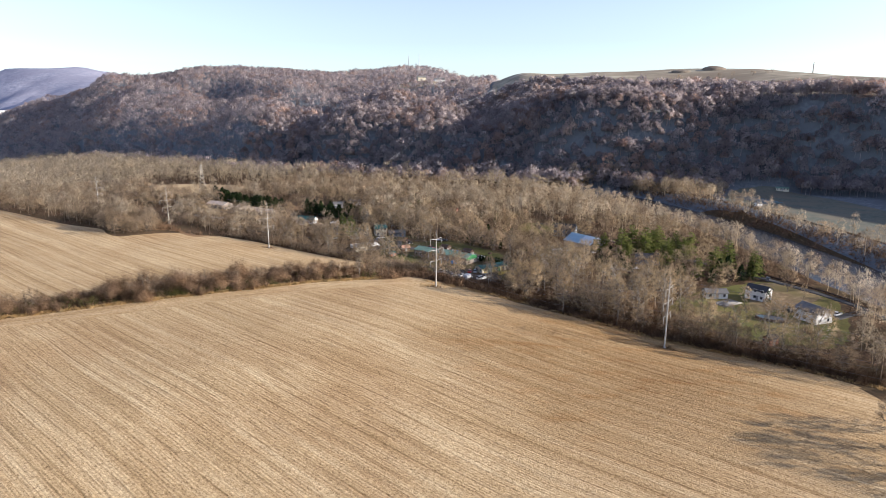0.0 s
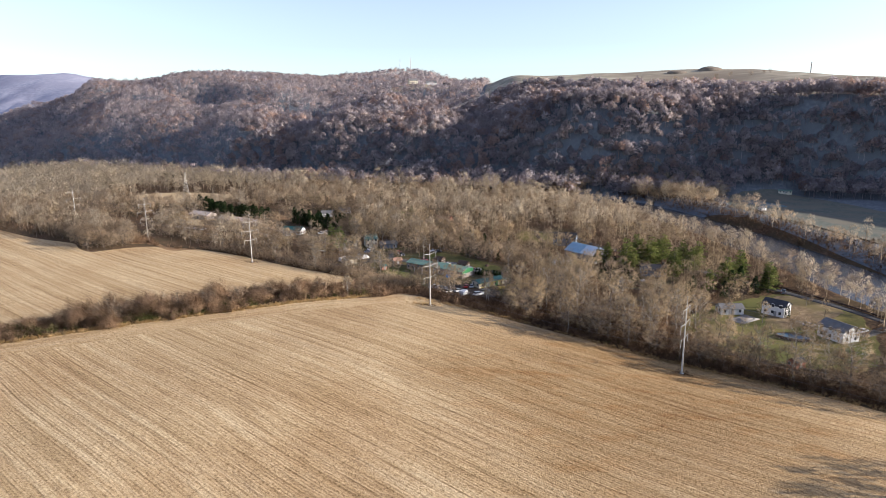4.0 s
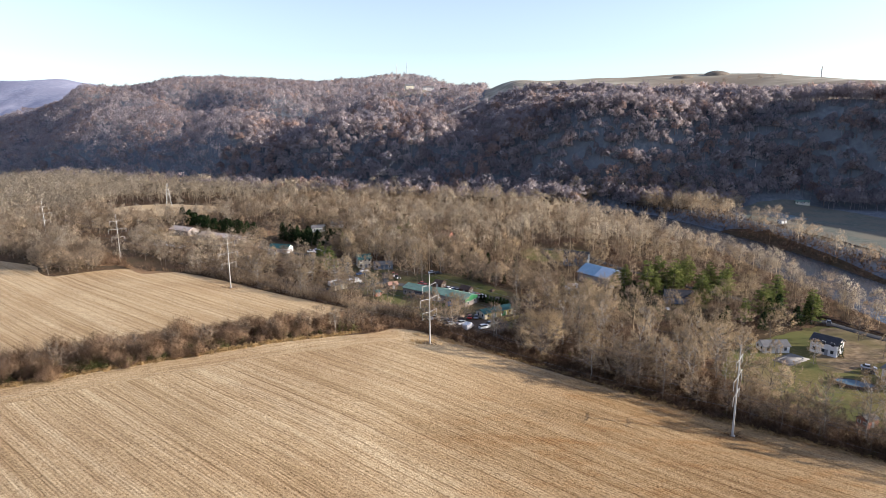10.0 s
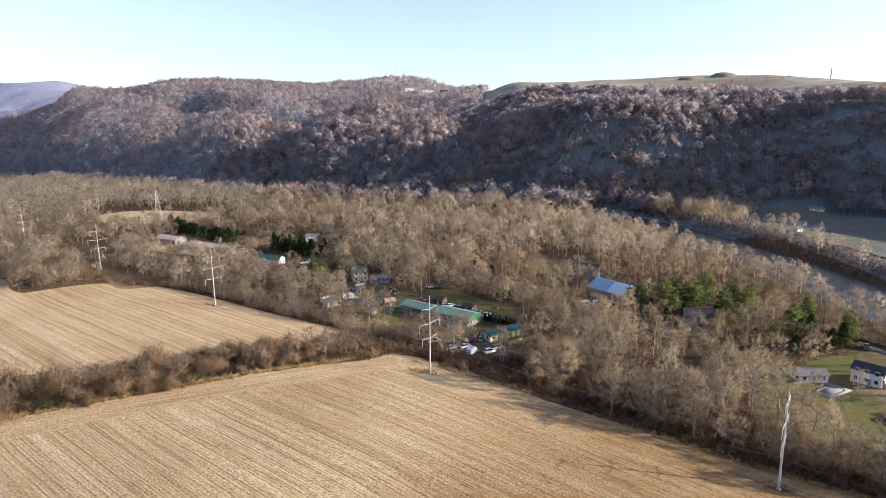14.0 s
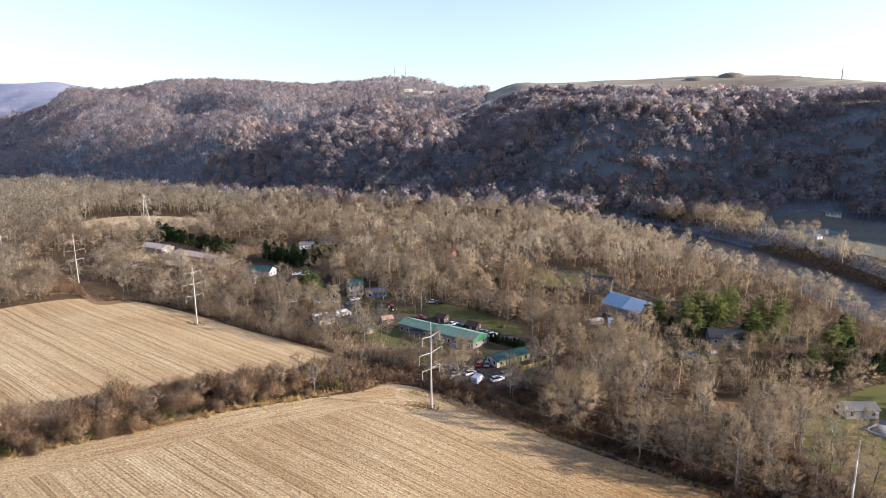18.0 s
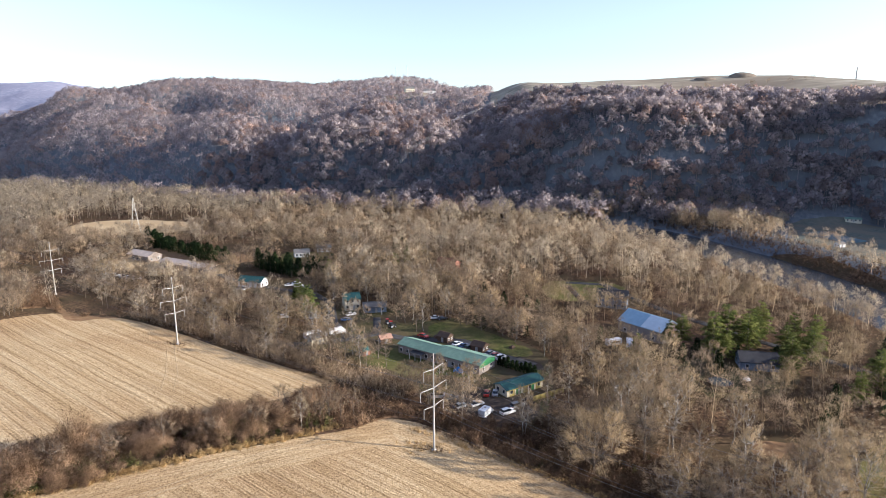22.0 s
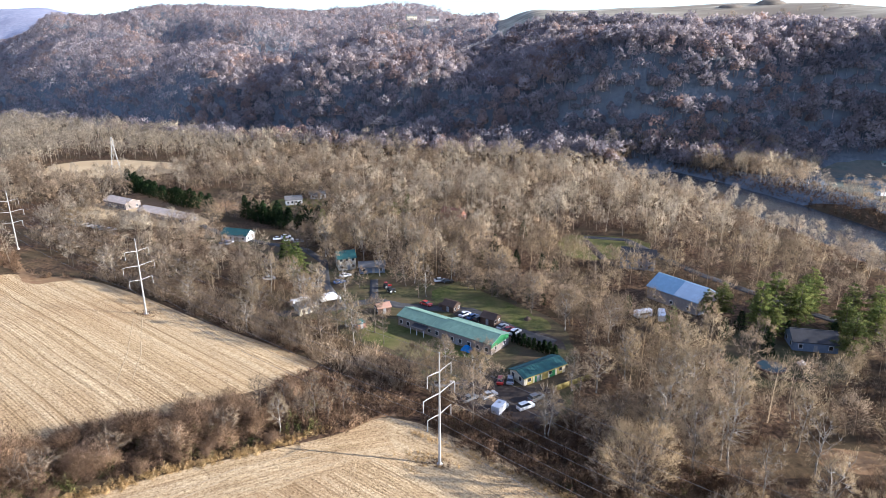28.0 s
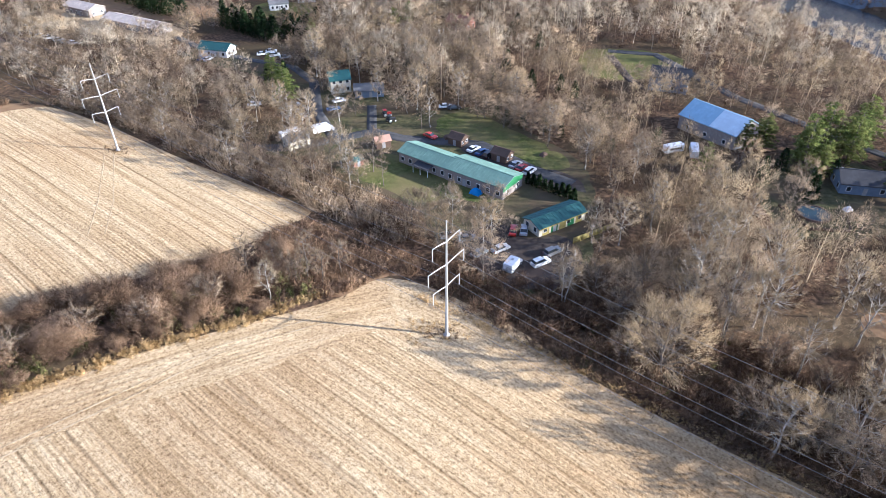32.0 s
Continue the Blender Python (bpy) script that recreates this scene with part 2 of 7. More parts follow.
M_TWIG_BROWN = twig_material("brown_twigs", (0.25, 0.188, 0.123), (0.41, 0.318, 0.213), (0.545, 0.436, 0.306), 0.07, 0.42)
# hill crowns: twig colour lifted and cooled, haze painted in
M_TWIG_HILL = twig_material("hazed_hill_twigs", (0.4, 0.37, 0.39), (0.46, 0.405, 0.41), (0.52, 0.44, 0.415), 0.03, 0.5)
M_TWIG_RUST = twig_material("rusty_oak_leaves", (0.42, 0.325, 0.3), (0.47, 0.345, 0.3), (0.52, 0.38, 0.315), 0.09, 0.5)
M_BRUSH = twig_material("dead_brush", (0.06, 0.039, 0.026), (0.13, 0.086, 0.056), (0.25, 0.17, 0.11), 0.25)
M_GREENBRUSH = twig_material("green_brush", (0.05, 0.06, 0.02), (0.10, 0.11, 0.035), (0.19, 0.18, 0.07), 0.3)
M_STRAWTUFT = twig_material("straw_tufts", (0.38, 0.26, 0.11), (0.55, 0.39, 0.18), (0.68, 0.52, 0.28), 0.4, 0.35)
M_NEEDLE = twig_material("pine_needles", (0.09, 0.125, 0.035), (0.18, 0.22, 0.065), (0.31, 0.33, 0.11), 0.3, 0.3)
M_YEW = twig_material("dark_evergreen", (0.012, 0.028, 0.012), (0.025, 0.045, 0.018), (0.05, 0.075, 0.03), 0.3)
M_BARK_PALE = speckled("sycamore_bark", [(0.35, (0.16, 0.13, 0.1)), (0.5, (0.3, 0.265, 0.215)), (0.65, (0.5, 0.46, 0.4))], 1.2, 0.9, 0.02)
M_BARK = speckled("grey_bark", [(0.3, (0.10, 0.08, 0.06)), (0.7, (0.22, 0.18, 0.14))], 2.0, 0.95, 0.03)
M_STEEL = speckled("weathered_steel", [(0.3, (0.42, 0.40, 0.36)), (0.7, (0.54, 0.52, 0.48))], 0.7, 0.6, 0.0, (0.2, (0.38, 0.36, 0.32)), spec=0.4)
M_WIRE = speckled("cable", [(0.3, (0.16, 0.16, 0.17)), (0.7, (0.24, 0.24, 0.25))], 0.3, 0.5, spec=0.4)
M_WATER, nt_, b_ = material("river_water", 0.2, 0.0, 0.5)
b_.inputs["Base Color"].default_value = (0.05, 0.06, 0.068, 1)
bump_node(nt_, b_, noise_node(nt_, place_node(nt_), 0.35, 3.0), 0.12, 0.25)

# ---- mesh helpers ----
def fast_mesh(name, verts, faces, normals=None):
    """A mesh from arrays of corners (n, 3) and triangles or quads (m, 3 or 4)."""
    verts, faces = np.asarray(verts, np.float32), np.asarray(faces, np.int32)
    me = bpy.data.meshes.new(name)
    k = faces.shape[1]
    me.vertices.add(len(verts))
    me.vertices.foreach_set("co", verts.ravel())
    me.loops.add(faces.size)
    me.loops.foreach_set("vertex_index", faces.ravel())
    me.polygons.add(len(faces))
    me.polygons.foreach_set("loop_start", np.arange(0, faces.size, k, dtype=np.int32))
    me.polygons.foreach_set("loop_total", np.full(len(faces), k, np.int32))
    me.update(calc_edges=True)
    if normals is not None:
        me.polygons.foreach_set("use_smooth", np.ones(len(faces), bool))
        at = me.attributes.new("custom_normal", "FLOAT_VECTOR", "POINT")
        at.data.foreach_set("vector", np.asarray(normals, np.float32).ravel())
    return me


def mesh_thing(name, verts, faces, mat, label="", category="", kind="", group="", parent=None, smooth=False, normals=None):
    me = fast_mesh(name, verts, faces, normals)
    me.materials.append(mat)
    if smooth:
        me.polygons.foreach_set("use_smooth", np.ones(len(me.polygons), bool))
    ob = new(name, me)
    if parent:
        ob.parent = parent
    return tagged(ob, label, category, group, kind)


def ramp(a, b, v):
    t = np.clip((np.asarray(v, float) - a) / (b - a), 0, 1)
    return t * t * (3 - 2 * t)


def inside(poly, x, y):
    """Which of the points (x, y) lie in the polygon."""
    x, y = np.asarray(x, float), np.asarray(y, float)
    hit = np.zeros(x.shape, bool)
    for (x0, y0), (x1, y1) in zip(poly, poly[1:] + poly[:1]):
        if y0 != y1:
            hit ^= ((y0 > y) != (y1 > y)) & (x < (x1 - x0) * (y - y0) / (y1 - y0) + x0)
    return hit


def from_line(line, x, y):
    """The distance of the points (x, y) from a line of corners."""
    best = np.full(np.shape(x), 1e9)
    for (x0, y0), (x1, y1) in zip(line, line[1:]):
        ux, uy = x1 - x0, y1 - y0
        t = np.clip(((x - x0) * ux + (y - y0) * uy) / (ux * ux + uy * uy), 0, 1)
        best = np.minimum(best, np.hypot(x - x0 - t * ux, y - y0 - t * uy))
    return best


# ---- the lie of the land ----
RIVER = [(246, -300), (222, 60), (206, 200), (202, 290), (197, 350), (185, 415), (166, 480), (146, 522)]
RIVER_Z = -8.0


def belt_place(x, y):
    """The distance into the field from the line of poles, and the way along that line."""
    dx, dy = x + 3.8, y - 176.4
    return -0.58 * dx - 0.814 * dy, 0.814 * dx - 0.58 * dy


def foot_line(x):
    q = np.maximum(0, 330 - x)
    # past x=330 the foot bends forward: unseen hill added to shade the bluff
    e = np.maximum(0, x - 330)
    return 520 + 0.08 * q + 0.00035 * q * q - 0.25 * e - 0.0042 * e * e


def soft_waves(x, y, size, seed):
    """Gentle waves of the ground, about -1 to 1."""
    r = np.random.RandomState(seed)
    out = 0
    for k in range(7):
        a, p = r.uniform(0, 2 * np.pi), r.uniform(0, 2 * np.pi)
        f = 2 * np.pi / (size * r.uniform(0.6, 1.6))
        out = out + np.sin(f * (x * np.cos(a) + y * np.sin(a)) + p)
    return out / 4.0


def land(x, y):
    x, y = np.asarray(x, float), np.asarray(y, float)
    s, w = belt_place(x, y)
    zl = -4.3 * ramp(5, 110, w) - 1.5 * ramp(110, 220, w)
    field = zl + 6.5 * (1 - np.exp(-np.maximum(s, 0) / 38.0))
    drop = ramp(4, 40, -s)
    low = zl * (1 - drop) - 4.0 * drop + 0.05 * s * (1 - drop)
    z = np.where(s >= 0, field, low) + 0.25 * soft_waves(x, y, 60, 5)
    # the river in its bed, with a raised bank on its far side
    dr = from_line(RIVER, x, y)
    z = z - 6.5 * (1 - ramp(18, 31, dr))
    far = x - np.interp(y, [-300, 60, 200, 290, 350, 415, 480, 528], [250, 228, 212, 207, 201, 188, 168, 140])
    z = z + 3.0 * np.exp(-((far - 46) / 8.0) ** 2) * (y < 500)
    # the hills
    d = y - foot_line(x)
    left = ramp(230, -160, x)
    high, reach = 94 + 14 * left, 50 + 190 * left
    dd = np.maximum(d, 0)
    rise = high * (1 - np.exp(-np.maximum(d + 12, 0) / reach)) * ramp(-15, 72, d)
    spur = soft_waves(x * 1.0 + 0.45 * y, y * 0.35, 210, 11) * (9 + 10 * left) + soft_waves(x + 0.3 * y, y * 0.5, 95, 12) * (3 + 3 * left)
    rise = rise + spur * ramp(15, 110, dd) * (1 - 0.85 * ramp(120, 190, dd) * (1 - left)) * (1 - 0.8 * ramp(330, 620, dd) * left)
    rise = rise + 26 * left * ramp(450, 900, dd)
    # spurs that run down the face, steep on their west side
    for sx, tall in ((-310, 14), (-150, 20), (-20, 8), (132, 20), (390, 18)):
        u = x - sx - 0.25 * (y - 650)
        rise = rise + tall * np.where(u > 0, np.exp(-(np.minimum(u, 900) / 90) ** 2), np.exp(-(np.maximum(u, -900) / 34) ** 2)) * ramp(5, 60, dd) * (1 - ramp(50, 105 + 200 * left, dd))
    rise = rise + (1.5 + 6.5 * left) * ramp(110, 300, dd)
    az = np.degrees(np.arctan2(x, y + 16))
    rng = np.hypot(x, y + 16)
    rise = rise + 38 * np.exp(-((rng - 1650) / 330) ** 2) * np.exp(-((az + 22) / 9.5) ** 2)
    rise = rise + 38 * np.exp(-((x + 92) / 150) ** 2 - ((y - 1830) / 260) ** 2)
    rise = rise + (14 + 10 * ramp(34, 26, az) + 14 * np.exp(-((az - 22) / 9.0) ** 2)) * ramp(130, 380, dd) * (1 - left)
    shelf = ramp(140, 380, dd) * (rng < 1450)
    rise = rise + (5 * np.exp(-((az - 12) / 4.5) ** 2) + 6 * np.exp(-((az - 33) / 5) ** 2) - 4 * np.exp(-((az - 2.5) / 2.0) ** 2) + 6 * np.exp(-((az - 6.8) / 2.0) ** 2)) * shelf
    rise = rise + 11 * np.exp(-((x + 30) / 90) ** 2 - ((y - 1085) / 45) ** 2)
    rise = rise - 34 * ramp(-28, -38, az) * ramp(600, 1500, rng)
    rise = rise + 238 * np.exp(-((x + 2600) / 860) ** 2 - ((y - 3250) / 700) ** 2)
    return z + rise


# ---- regions of the ground ----
FIELD_A = [(-18, 195), (-9, 193), (-1, 187.5), (9, 180), (18, 169), (29, 160), (42, 151), (54, 144), (66, 136), (82, 126), (100, 113), (126, 92), (122, 66), (108, 56), (103, 36), (112, -10), (125, -300), (-420, -300), (-420, -30), (-200, 86), (-150, 113), (-112, 133), (-78, 154), (-56, 168), (-41, 176), (-26, 185)]
FIELD_B = [(-36.5, 220.5), (-38.5, 225), (-57, 237), (-80, 251.5), (-106, 271), (-134, 288), (-150, 286), (-163, 291), (-174, 275), (-184, 257), (-196, 268), (-206, 284), (-242, 298), (-314, 349), (-420, 400), (-600, 300), (-600, -20), (-200, 102), (-112, 150), (-94, 166), (-80, 177), (-66, 189), (-50, 203)]
FAR_FIELD = [(-288, 506), (-268, 494), (-240, 490), (-212, 494), (-190, 512), (-192, 538), (-218, 552), (-258, 564), (-286, 556), (-298, 540)]
LAWN_FRONT = [(-31, 246), (-22, 239), (-10, 229), (-4, 233), (10, 230), (12, 236), (-17, 257), (-24, 258)]
LAWN_BACK = [(-8, 272), (4, 262), (20, 249), (31, 248), (31, 256), (22, 268), (4, 290), (-6, 286)]
LAWN_C = [(52, 316), (84, 322), (92, 345), (56, 356), (46, 336)]
YARD = [(88, 155), (99, 140), (114, 124), (136, 118), (152, 140), (170, 180), (152, 206), (132, 196), (112, 186), (100, 176)]
BARE_YARD = [(146, 202), (160, 198), (168, 184), (155, 170.5), (142, 165), (130, 158), (123, 160), (128, 172), (138, 184)]
BARE_SIDE = [(98, 161), (104, 166), (108, 156), (102, 147), (97, 144), (94, 150)]
LAWN_D = [(-100, 400), (-70, 404), (-70, 432), (-102, 428)]
LAWN_E = [(76, 214), (96, 212), (116, 226), (116, 252), (92, 252), (76, 236)]
LOT = [(-4, 214), (2, 200), (8, 193), (20, 194), (28, 206), (24, 216), (14, 213), (8, 222)]
LOT_BACK = [(-2, 262), (12, 248), (24, 236), (34, 236), (30, 246), (18, 252), (4, 268)]
FARM_LOT = [(-205, 398), (-160, 372), (-122, 364), (-122, 384), (-160, 400), (-200, 422)]
DARK_FIELD = [(-196, 428), (-160, 404), (-122, 392), (-112, 412), (-150, 440), (-185, 455)]
EAST_FIELD = [(244, 330), (262, 260), (330, 330), (350, 440), (325, 530), (272, 528), (246, 480), (236, 440)]
CORRIDOR = [(-134, 290), (-150, 288), (-163, 293), (-180, 318), (-235, 365), (-262, 372), (-262, 352), (-238, 338), (-196, 306), (-180, 290), (-172, 300), (-150, 276)]
BRUSH = [(-37, 218), (-47, 209), (-44, 196), (-27, 184.5), (-17.5, 195.5), (-10, 195), (-9, 203), (-19, 209), (-28, 214)]
HEADLAND_A = [(-26, 185), (-41, 176), (-56, 168), (-78, 154), (-112, 133), (-150, 113), (-200, 86), (-420, -30), (-420, -44), (-196, 76), (-146, 103), (-107, 122), (-73, 143), (-50, 157), (-34, 165), (-16, 176), (-12, 186), (-18, 195)]
MARGIN_A = [(-18, 195), (-9, 193), (-1, 187.5), (9, 180), (18, 169), (29, 160), (42, 151), (54, 144), (66, 136), (82, 126), (100, 113), (126, 92), (122, 87), (97, 108), (79, 120), (63, 130), (51, 138), (39, 145), (26, 154), (15, 163), (6, 172), (-4, 178), (-12, 178)]


BROWN_CLEAR = [(52, 180), (66, 178), (92, 176), (94, 186), (74, 189), (54, 188)]
BROWN_PATCH = [(76, 181), (84, 178), (92, 179), (93, 186), (80, 188)]
CLEARING = [(-33, 244), (-22, 236), (-10, 226), (-6, 208), (3, 195), (16, 190), (27, 202), (33, 216), (36, 240), (33, 257), (22, 272), (6, 294), (-10, 288), (-18, 300), (-28, 312), (-50, 316), (-74, 340), (-108, 362), (-116, 346), (-80, 326), (-52, 300), (-42, 280), (-58, 268), (-58, 256), (-40, 258)]
HILL_LAWN = [(-115, 1060), (-60, 1040), (20, 1040), (52, 1070), (40, 1110), (-60, 1120), (-110, 1100)]


def rough_edge(poly, seed, step=3.0, amp=0.16, soft=True):
    """The polygon with rounded corners and a slightly ragged outline."""
    r = random.Random(seed)
    for _ in range(2 if soft else 1):
        poly = [(a[0] + (b[0] - a[0]) * u, a[1] + (b[1] - a[1]) * u) for a, b in zip(poly, poly[1:] + poly[:1]) for u in (0.2, 0.8)]
    out = []
    for (x0, y0), (x1, y1) in zip(poly, poly[1:] + poly[:1]):
        n = max(1, int(math.hypot(x1 - x0, y1 - y0) / step)) if max(abs(x0), abs(x1)) < 330 else 1
        out += [(x0 + (x1 - x0) * k / n + (r.uniform(-amp, amp) if k else 0), y0 + (y1 - y0) * k / n + (r.uniform(-amp, amp) if k else 0)) for k in range(n)]
    return out


# LAWN_E takes the darker yard grass as painted shade of the pines
REGIONS = [(CLEARING, 13), (BROWN_PATCH, 7), (FIELD_A, 1), (FIELD_B, 1), (HEADLAND_A, 8), (MARGIN_A, 9), (FAR_FIELD, 6), (LAWN_FRONT, 2), (LAWN_BACK, 2), (LAWN_C, 3), (YARD, 3), (BARE_YARD, 14), (BARE_SIDE, 14), (LAWN_D, 3), (LAWN_E, 13), (LOT, 4), (LOT_BACK, 4), (FARM_LOT, 6), (DARK_FIELD, 7), (EAST_FIELD, 12), (BRUSH, 7), (HILL_LAWN, 5), (CORRIDOR, 7)]
REGIONS = [(rough_edge(q, k) if m in (1, 9) else rough_edge(q, k, 2.2, 0.8) if m == 8 else rough_edge(q, k, 2.5, 1.1, False), m) for k, (q, m) in enumerate(REGIONS)]
GROUND_MATS = [M_LITTER, M_STUBBLE, M_LAWN, M_DRYLAWN, M_GRAVEL, M_PLATEAU, M_DRYFIELD, M_BRUSHGROUND, M_HEADLAND, M_MARGIN, M_FARWOODS, M_HILLFLOOR, M_MEADOW, M_YARDGROUND, M_BARELAWN]


def steps(marks):
    """Places along an axis: (from, to, step) one after the other."""
    out = [marks[0][0]]
    for a, b, d in marks:
        n = max(1, round((b - a) / d))
        out += [a + (b - a) * (k + 1) / n for k in range(n)]
    return np.array(out)


def build_ground():
    xs = steps([(-4600, -2000, 150), (-2000, -900, 55), (-900, -320, 20), (-320, -200, 7), (-200, 180, 2.2), (180, 420, 8), (420, 900, 20), (900, 2200, 60), (2200, 4600, 240)])
    ys = steps([(-1600, -300, 130), (-300, -40, 20), (-40, 330, 2.2), (330, 600, 9), (600, 1100, 16), (1100, 2100, 32), (2100, 4800, 110)])
    gx, gy = np.meshgrid(xs, ys)
    # where an outline crosses a grid edge, the nearer corner moves onto it
    on_line = np.zeros(gx.shape, bool)
    for poly, _ in REGIONS:
        fx, fy = gx.copy(), gy.copy()
        ins = inside(poly, gx, gy)
        best = np.full(gx.shape, 9.0)
        for axis in (0, 1):
            cut = np.nonzero(ins[1:] != ins[:-1] if axis == 0 else ins[:, 1:] != ins[:, :-1])
            i0, j0 = cut
            i1, j1 = (i0 + 1, j0) if axis == 0 else (i0, j0 + 1)
            lo, hi = np.zeros(len(i0)), np.ones(len(i0))
            ax, ay, bx, by, ia = gx[i0, j0], gy[i0, j0], gx[i1, j1], gy[i1, j1], ins[i0, j0]
            for _k in range(9):
                t = (lo + hi) / 2
                same = inside(poly, ax + (bx - ax) * t, ay + (by - ay) * t) == ia
                lo, hi = np.where(same, t, lo), np.where(same, hi, t)
            t = (lo + hi) / 2
            px, py = ax + (bx - ax) * t, ay + (by - ay) * t
            for k in range(len(t)):
                i, j = (i0[k], j0[k]) if t[k] < 0.5 else (i1[k], j1[k])
                d = min(t[k], 1 - t[k])
                if d < best[i, j] and not on_line[i, j]:
                    best[i, j], fx[i, j], fy[i, j] = d, px[k], py[k]
        on_line |= best < 9
        gx, gy = fx, fy
    z = land(gx, gy)
    v = np.stack([gx.ravel(), gy.ravel(), z.ravel()], 1)
    n, m = len(xs), len(ys)
    a = (np.arange(m - 1)[:, None] * n + np.arange(n - 1)[None]).ravel()
    on = on_line.ravel()
    fwd = on[a] & on[a + n + 1]
    f = np.concatenate([np.where(fwd[:, None], np.stack([a, a + 1, a + n + 1], 1), np.stack([a, a + 1, a + n], 1)),
                        np.where(fwd[:, None], np.stack([a, a + n + 1, a + n], 1), np.stack([a + 1, a + n + 1, a + n], 1))])
    me = fast_mesh("ground", v, f)
    cx, cy = v[f, 0].mean(1), v[f, 1].mean(1)
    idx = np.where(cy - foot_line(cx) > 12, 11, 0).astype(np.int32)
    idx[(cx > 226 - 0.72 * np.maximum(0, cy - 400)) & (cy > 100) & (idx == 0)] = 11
    for poly, k in REGIONS:
        idx[inside(poly, cx, cy)] = k
    d = cy - foot_line(cx)
    az = np.degrees(np.arctan2(cx, cy + 86))
    idx[(d > 168 + 60 * ramp(20, 6, az)) & (cx > 46 + 0.09 * (cy - 700)) & (cy < 1500)] = 5
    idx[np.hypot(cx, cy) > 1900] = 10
    for mt in GROUND_MATS:
        me.materials.append(mt)
    me.polygons.foreach_set("material_index", idx)
    me.polygons.foreach_set("use_smooth", np.ones(len(f), bool))
    tagged(new("ground", me), "harvested stubble fields, valley floor and hills to the horizon", "ground", kind="structure")


build_ground()


def ribbon(name, line, width, lift, mat, label, category, kind="structure"):
    """A strip that lies on the land along a line."""
    pts = []
    for (x0, y0), (x1, y1) in zip(line, line[1:]):
        n = max(1, int(math.hypot(x1 - x0, y1 - y0) / 3))
        pts += [(x0 + (x1 - x0) * k / n, y0 + (y1 - y0) * k / n) for k in range(n)]
    pts.append(line[-1])
    p = np.array(pts)
    t = np.gradient(p, axis=0)
    t /= np.linalg.norm(t, axis=1)[:, None]
    side = np.stack([-t[:, 1], t[:, 0]], 1)
    cols = [p + side * o for o in (-width / 2 - 0.1, -width / 2, -width / 6, width / 6, width / 2, width / 2 + 0.1)]
    v, f = [], []
    for j, c in enumerate(cols):
        zz = land(c[:, 0], c[:, 1]) + (lift if 0 < j < 5 else -0.3)
        v.append(np.stack([c[:, 0], c[:, 1], zz], 1))
    n = len(p)
    for j in range(5):
        a = j * n + np.arange(n - 1)
        f.append(np.stack([a, a + n, a + n + 1, a + 1], 1))
    return mesh_thing(name, np.concatenate(v), np.concatenate(f), mat, label, category, kind, smooth=True)


def build_river():
    p = np.array(RIVER, float)
    t = np.gradient(p, axis=0)
    t /= np.linalg.norm(t, axis=1)[:, None]
    side = np.stack([-t[:, 1], t[:, 0]], 1)
    a, b = p - side * 28, p + side * 28
    v = np.concatenate([np.c_[a, np.full(len(a), RIVER_Z)], np.c_[b, np.full(len(b), RIVER_Z)]])
    k, n = np.arange(len(p) - 1), len(p)
    mesh_thing("water", v, np.stack([k, k + 1, k + n + 1, k + n], 1), M_WATER, "slow dark river between wooded banks", "river", "structure")


build_river()
ribbon("road", [(-72, 262), (-52, 262), (-38, 267), (-27, 273), (-18, 268), (-8, 266), (6, 264), (20, 248), (30, 240)], 4.5, 0.07, M_ROAD, "narrow dark asphalt lane between the houses", "road")
ribbon("road", [(-38, 267), (-47, 288), (-53, 316), (-64, 332), (-84, 341), (-108, 356), (-124, 372)], 3.6, 0.07, M_ROAD, "narrow dark asphalt lane between the houses", "road")
ribbon("road", [(173, 146), (171.9, 162), (169.3, 171), (164.4, 183), (158.3, 195), (153.6, 207), (138, 234), (119, 262), (96, 300), (80, 345), (62, 350)], 4.0, 0.07, M_ROAD, "narrow asphalt lane along the wooded river bank", "road")
ribbon("driveway", [(171, 160), (163, 156.9), (156, 152.6), (152.5, 150.5)], 3.6, 0.09, M_ROAD, "dark asphalt driveway up to a white house", "driveway")
ribbon("driveway", [(61.5, 345), (63.5, 318), (68, 306)], 3.2, 0.09, M_GRAVEL, "pale gravel driveway up to a house", "driveway")
ribbon("driveway", [(-27.5, 274), (-28.5, 284), (-29.5, 294)], 3.0, 0.09, M_ROAD, "short dark driveway up to a bungalow", "driveway")
ribbon("railway_track", [(262, 180), (256, 300), (246, 400), (236, 450), (205, 520)], 4.0, 0.3, M_GRAVEL, "gravel track bed on the raised far river bank", "track")
M_TRACK = speckled("pressed_stubble", [(0.34, (0.2, 0.14, 0.075)), (0.5, (0.32, 0.235, 0.13)), (0.66, (0.44, 0.335, 0.2))], 1.4, 1.0, 0.2, (0.35, (0.43, 0.33, 0.2)), spec=0.05)
for wheel_line in ([(-100.2, 250.2), (-94.3, 235.9), (-88.1, 221.1), (-83.0, 205.5)], [(-97.7, 250.5), (-91.5, 236.5), (-84.6, 221.5), (-79.5, 205.9)],
                   [(-146, 106), (-107, 125.5), (-69.5, 143.5), (-56, 155.3), (-42.4, 168.3), (-26, 178)], [(-147, 108), (-108, 127.4), (-70.5, 145.2), (-57.3, 156.8), (-43.7, 169.7), (-27, 180)]):
    ribbon("wheel_track", wheel_line, 0.3, 0.025, M_TRACK, "faint wheel track pressed into the stubble", "track")

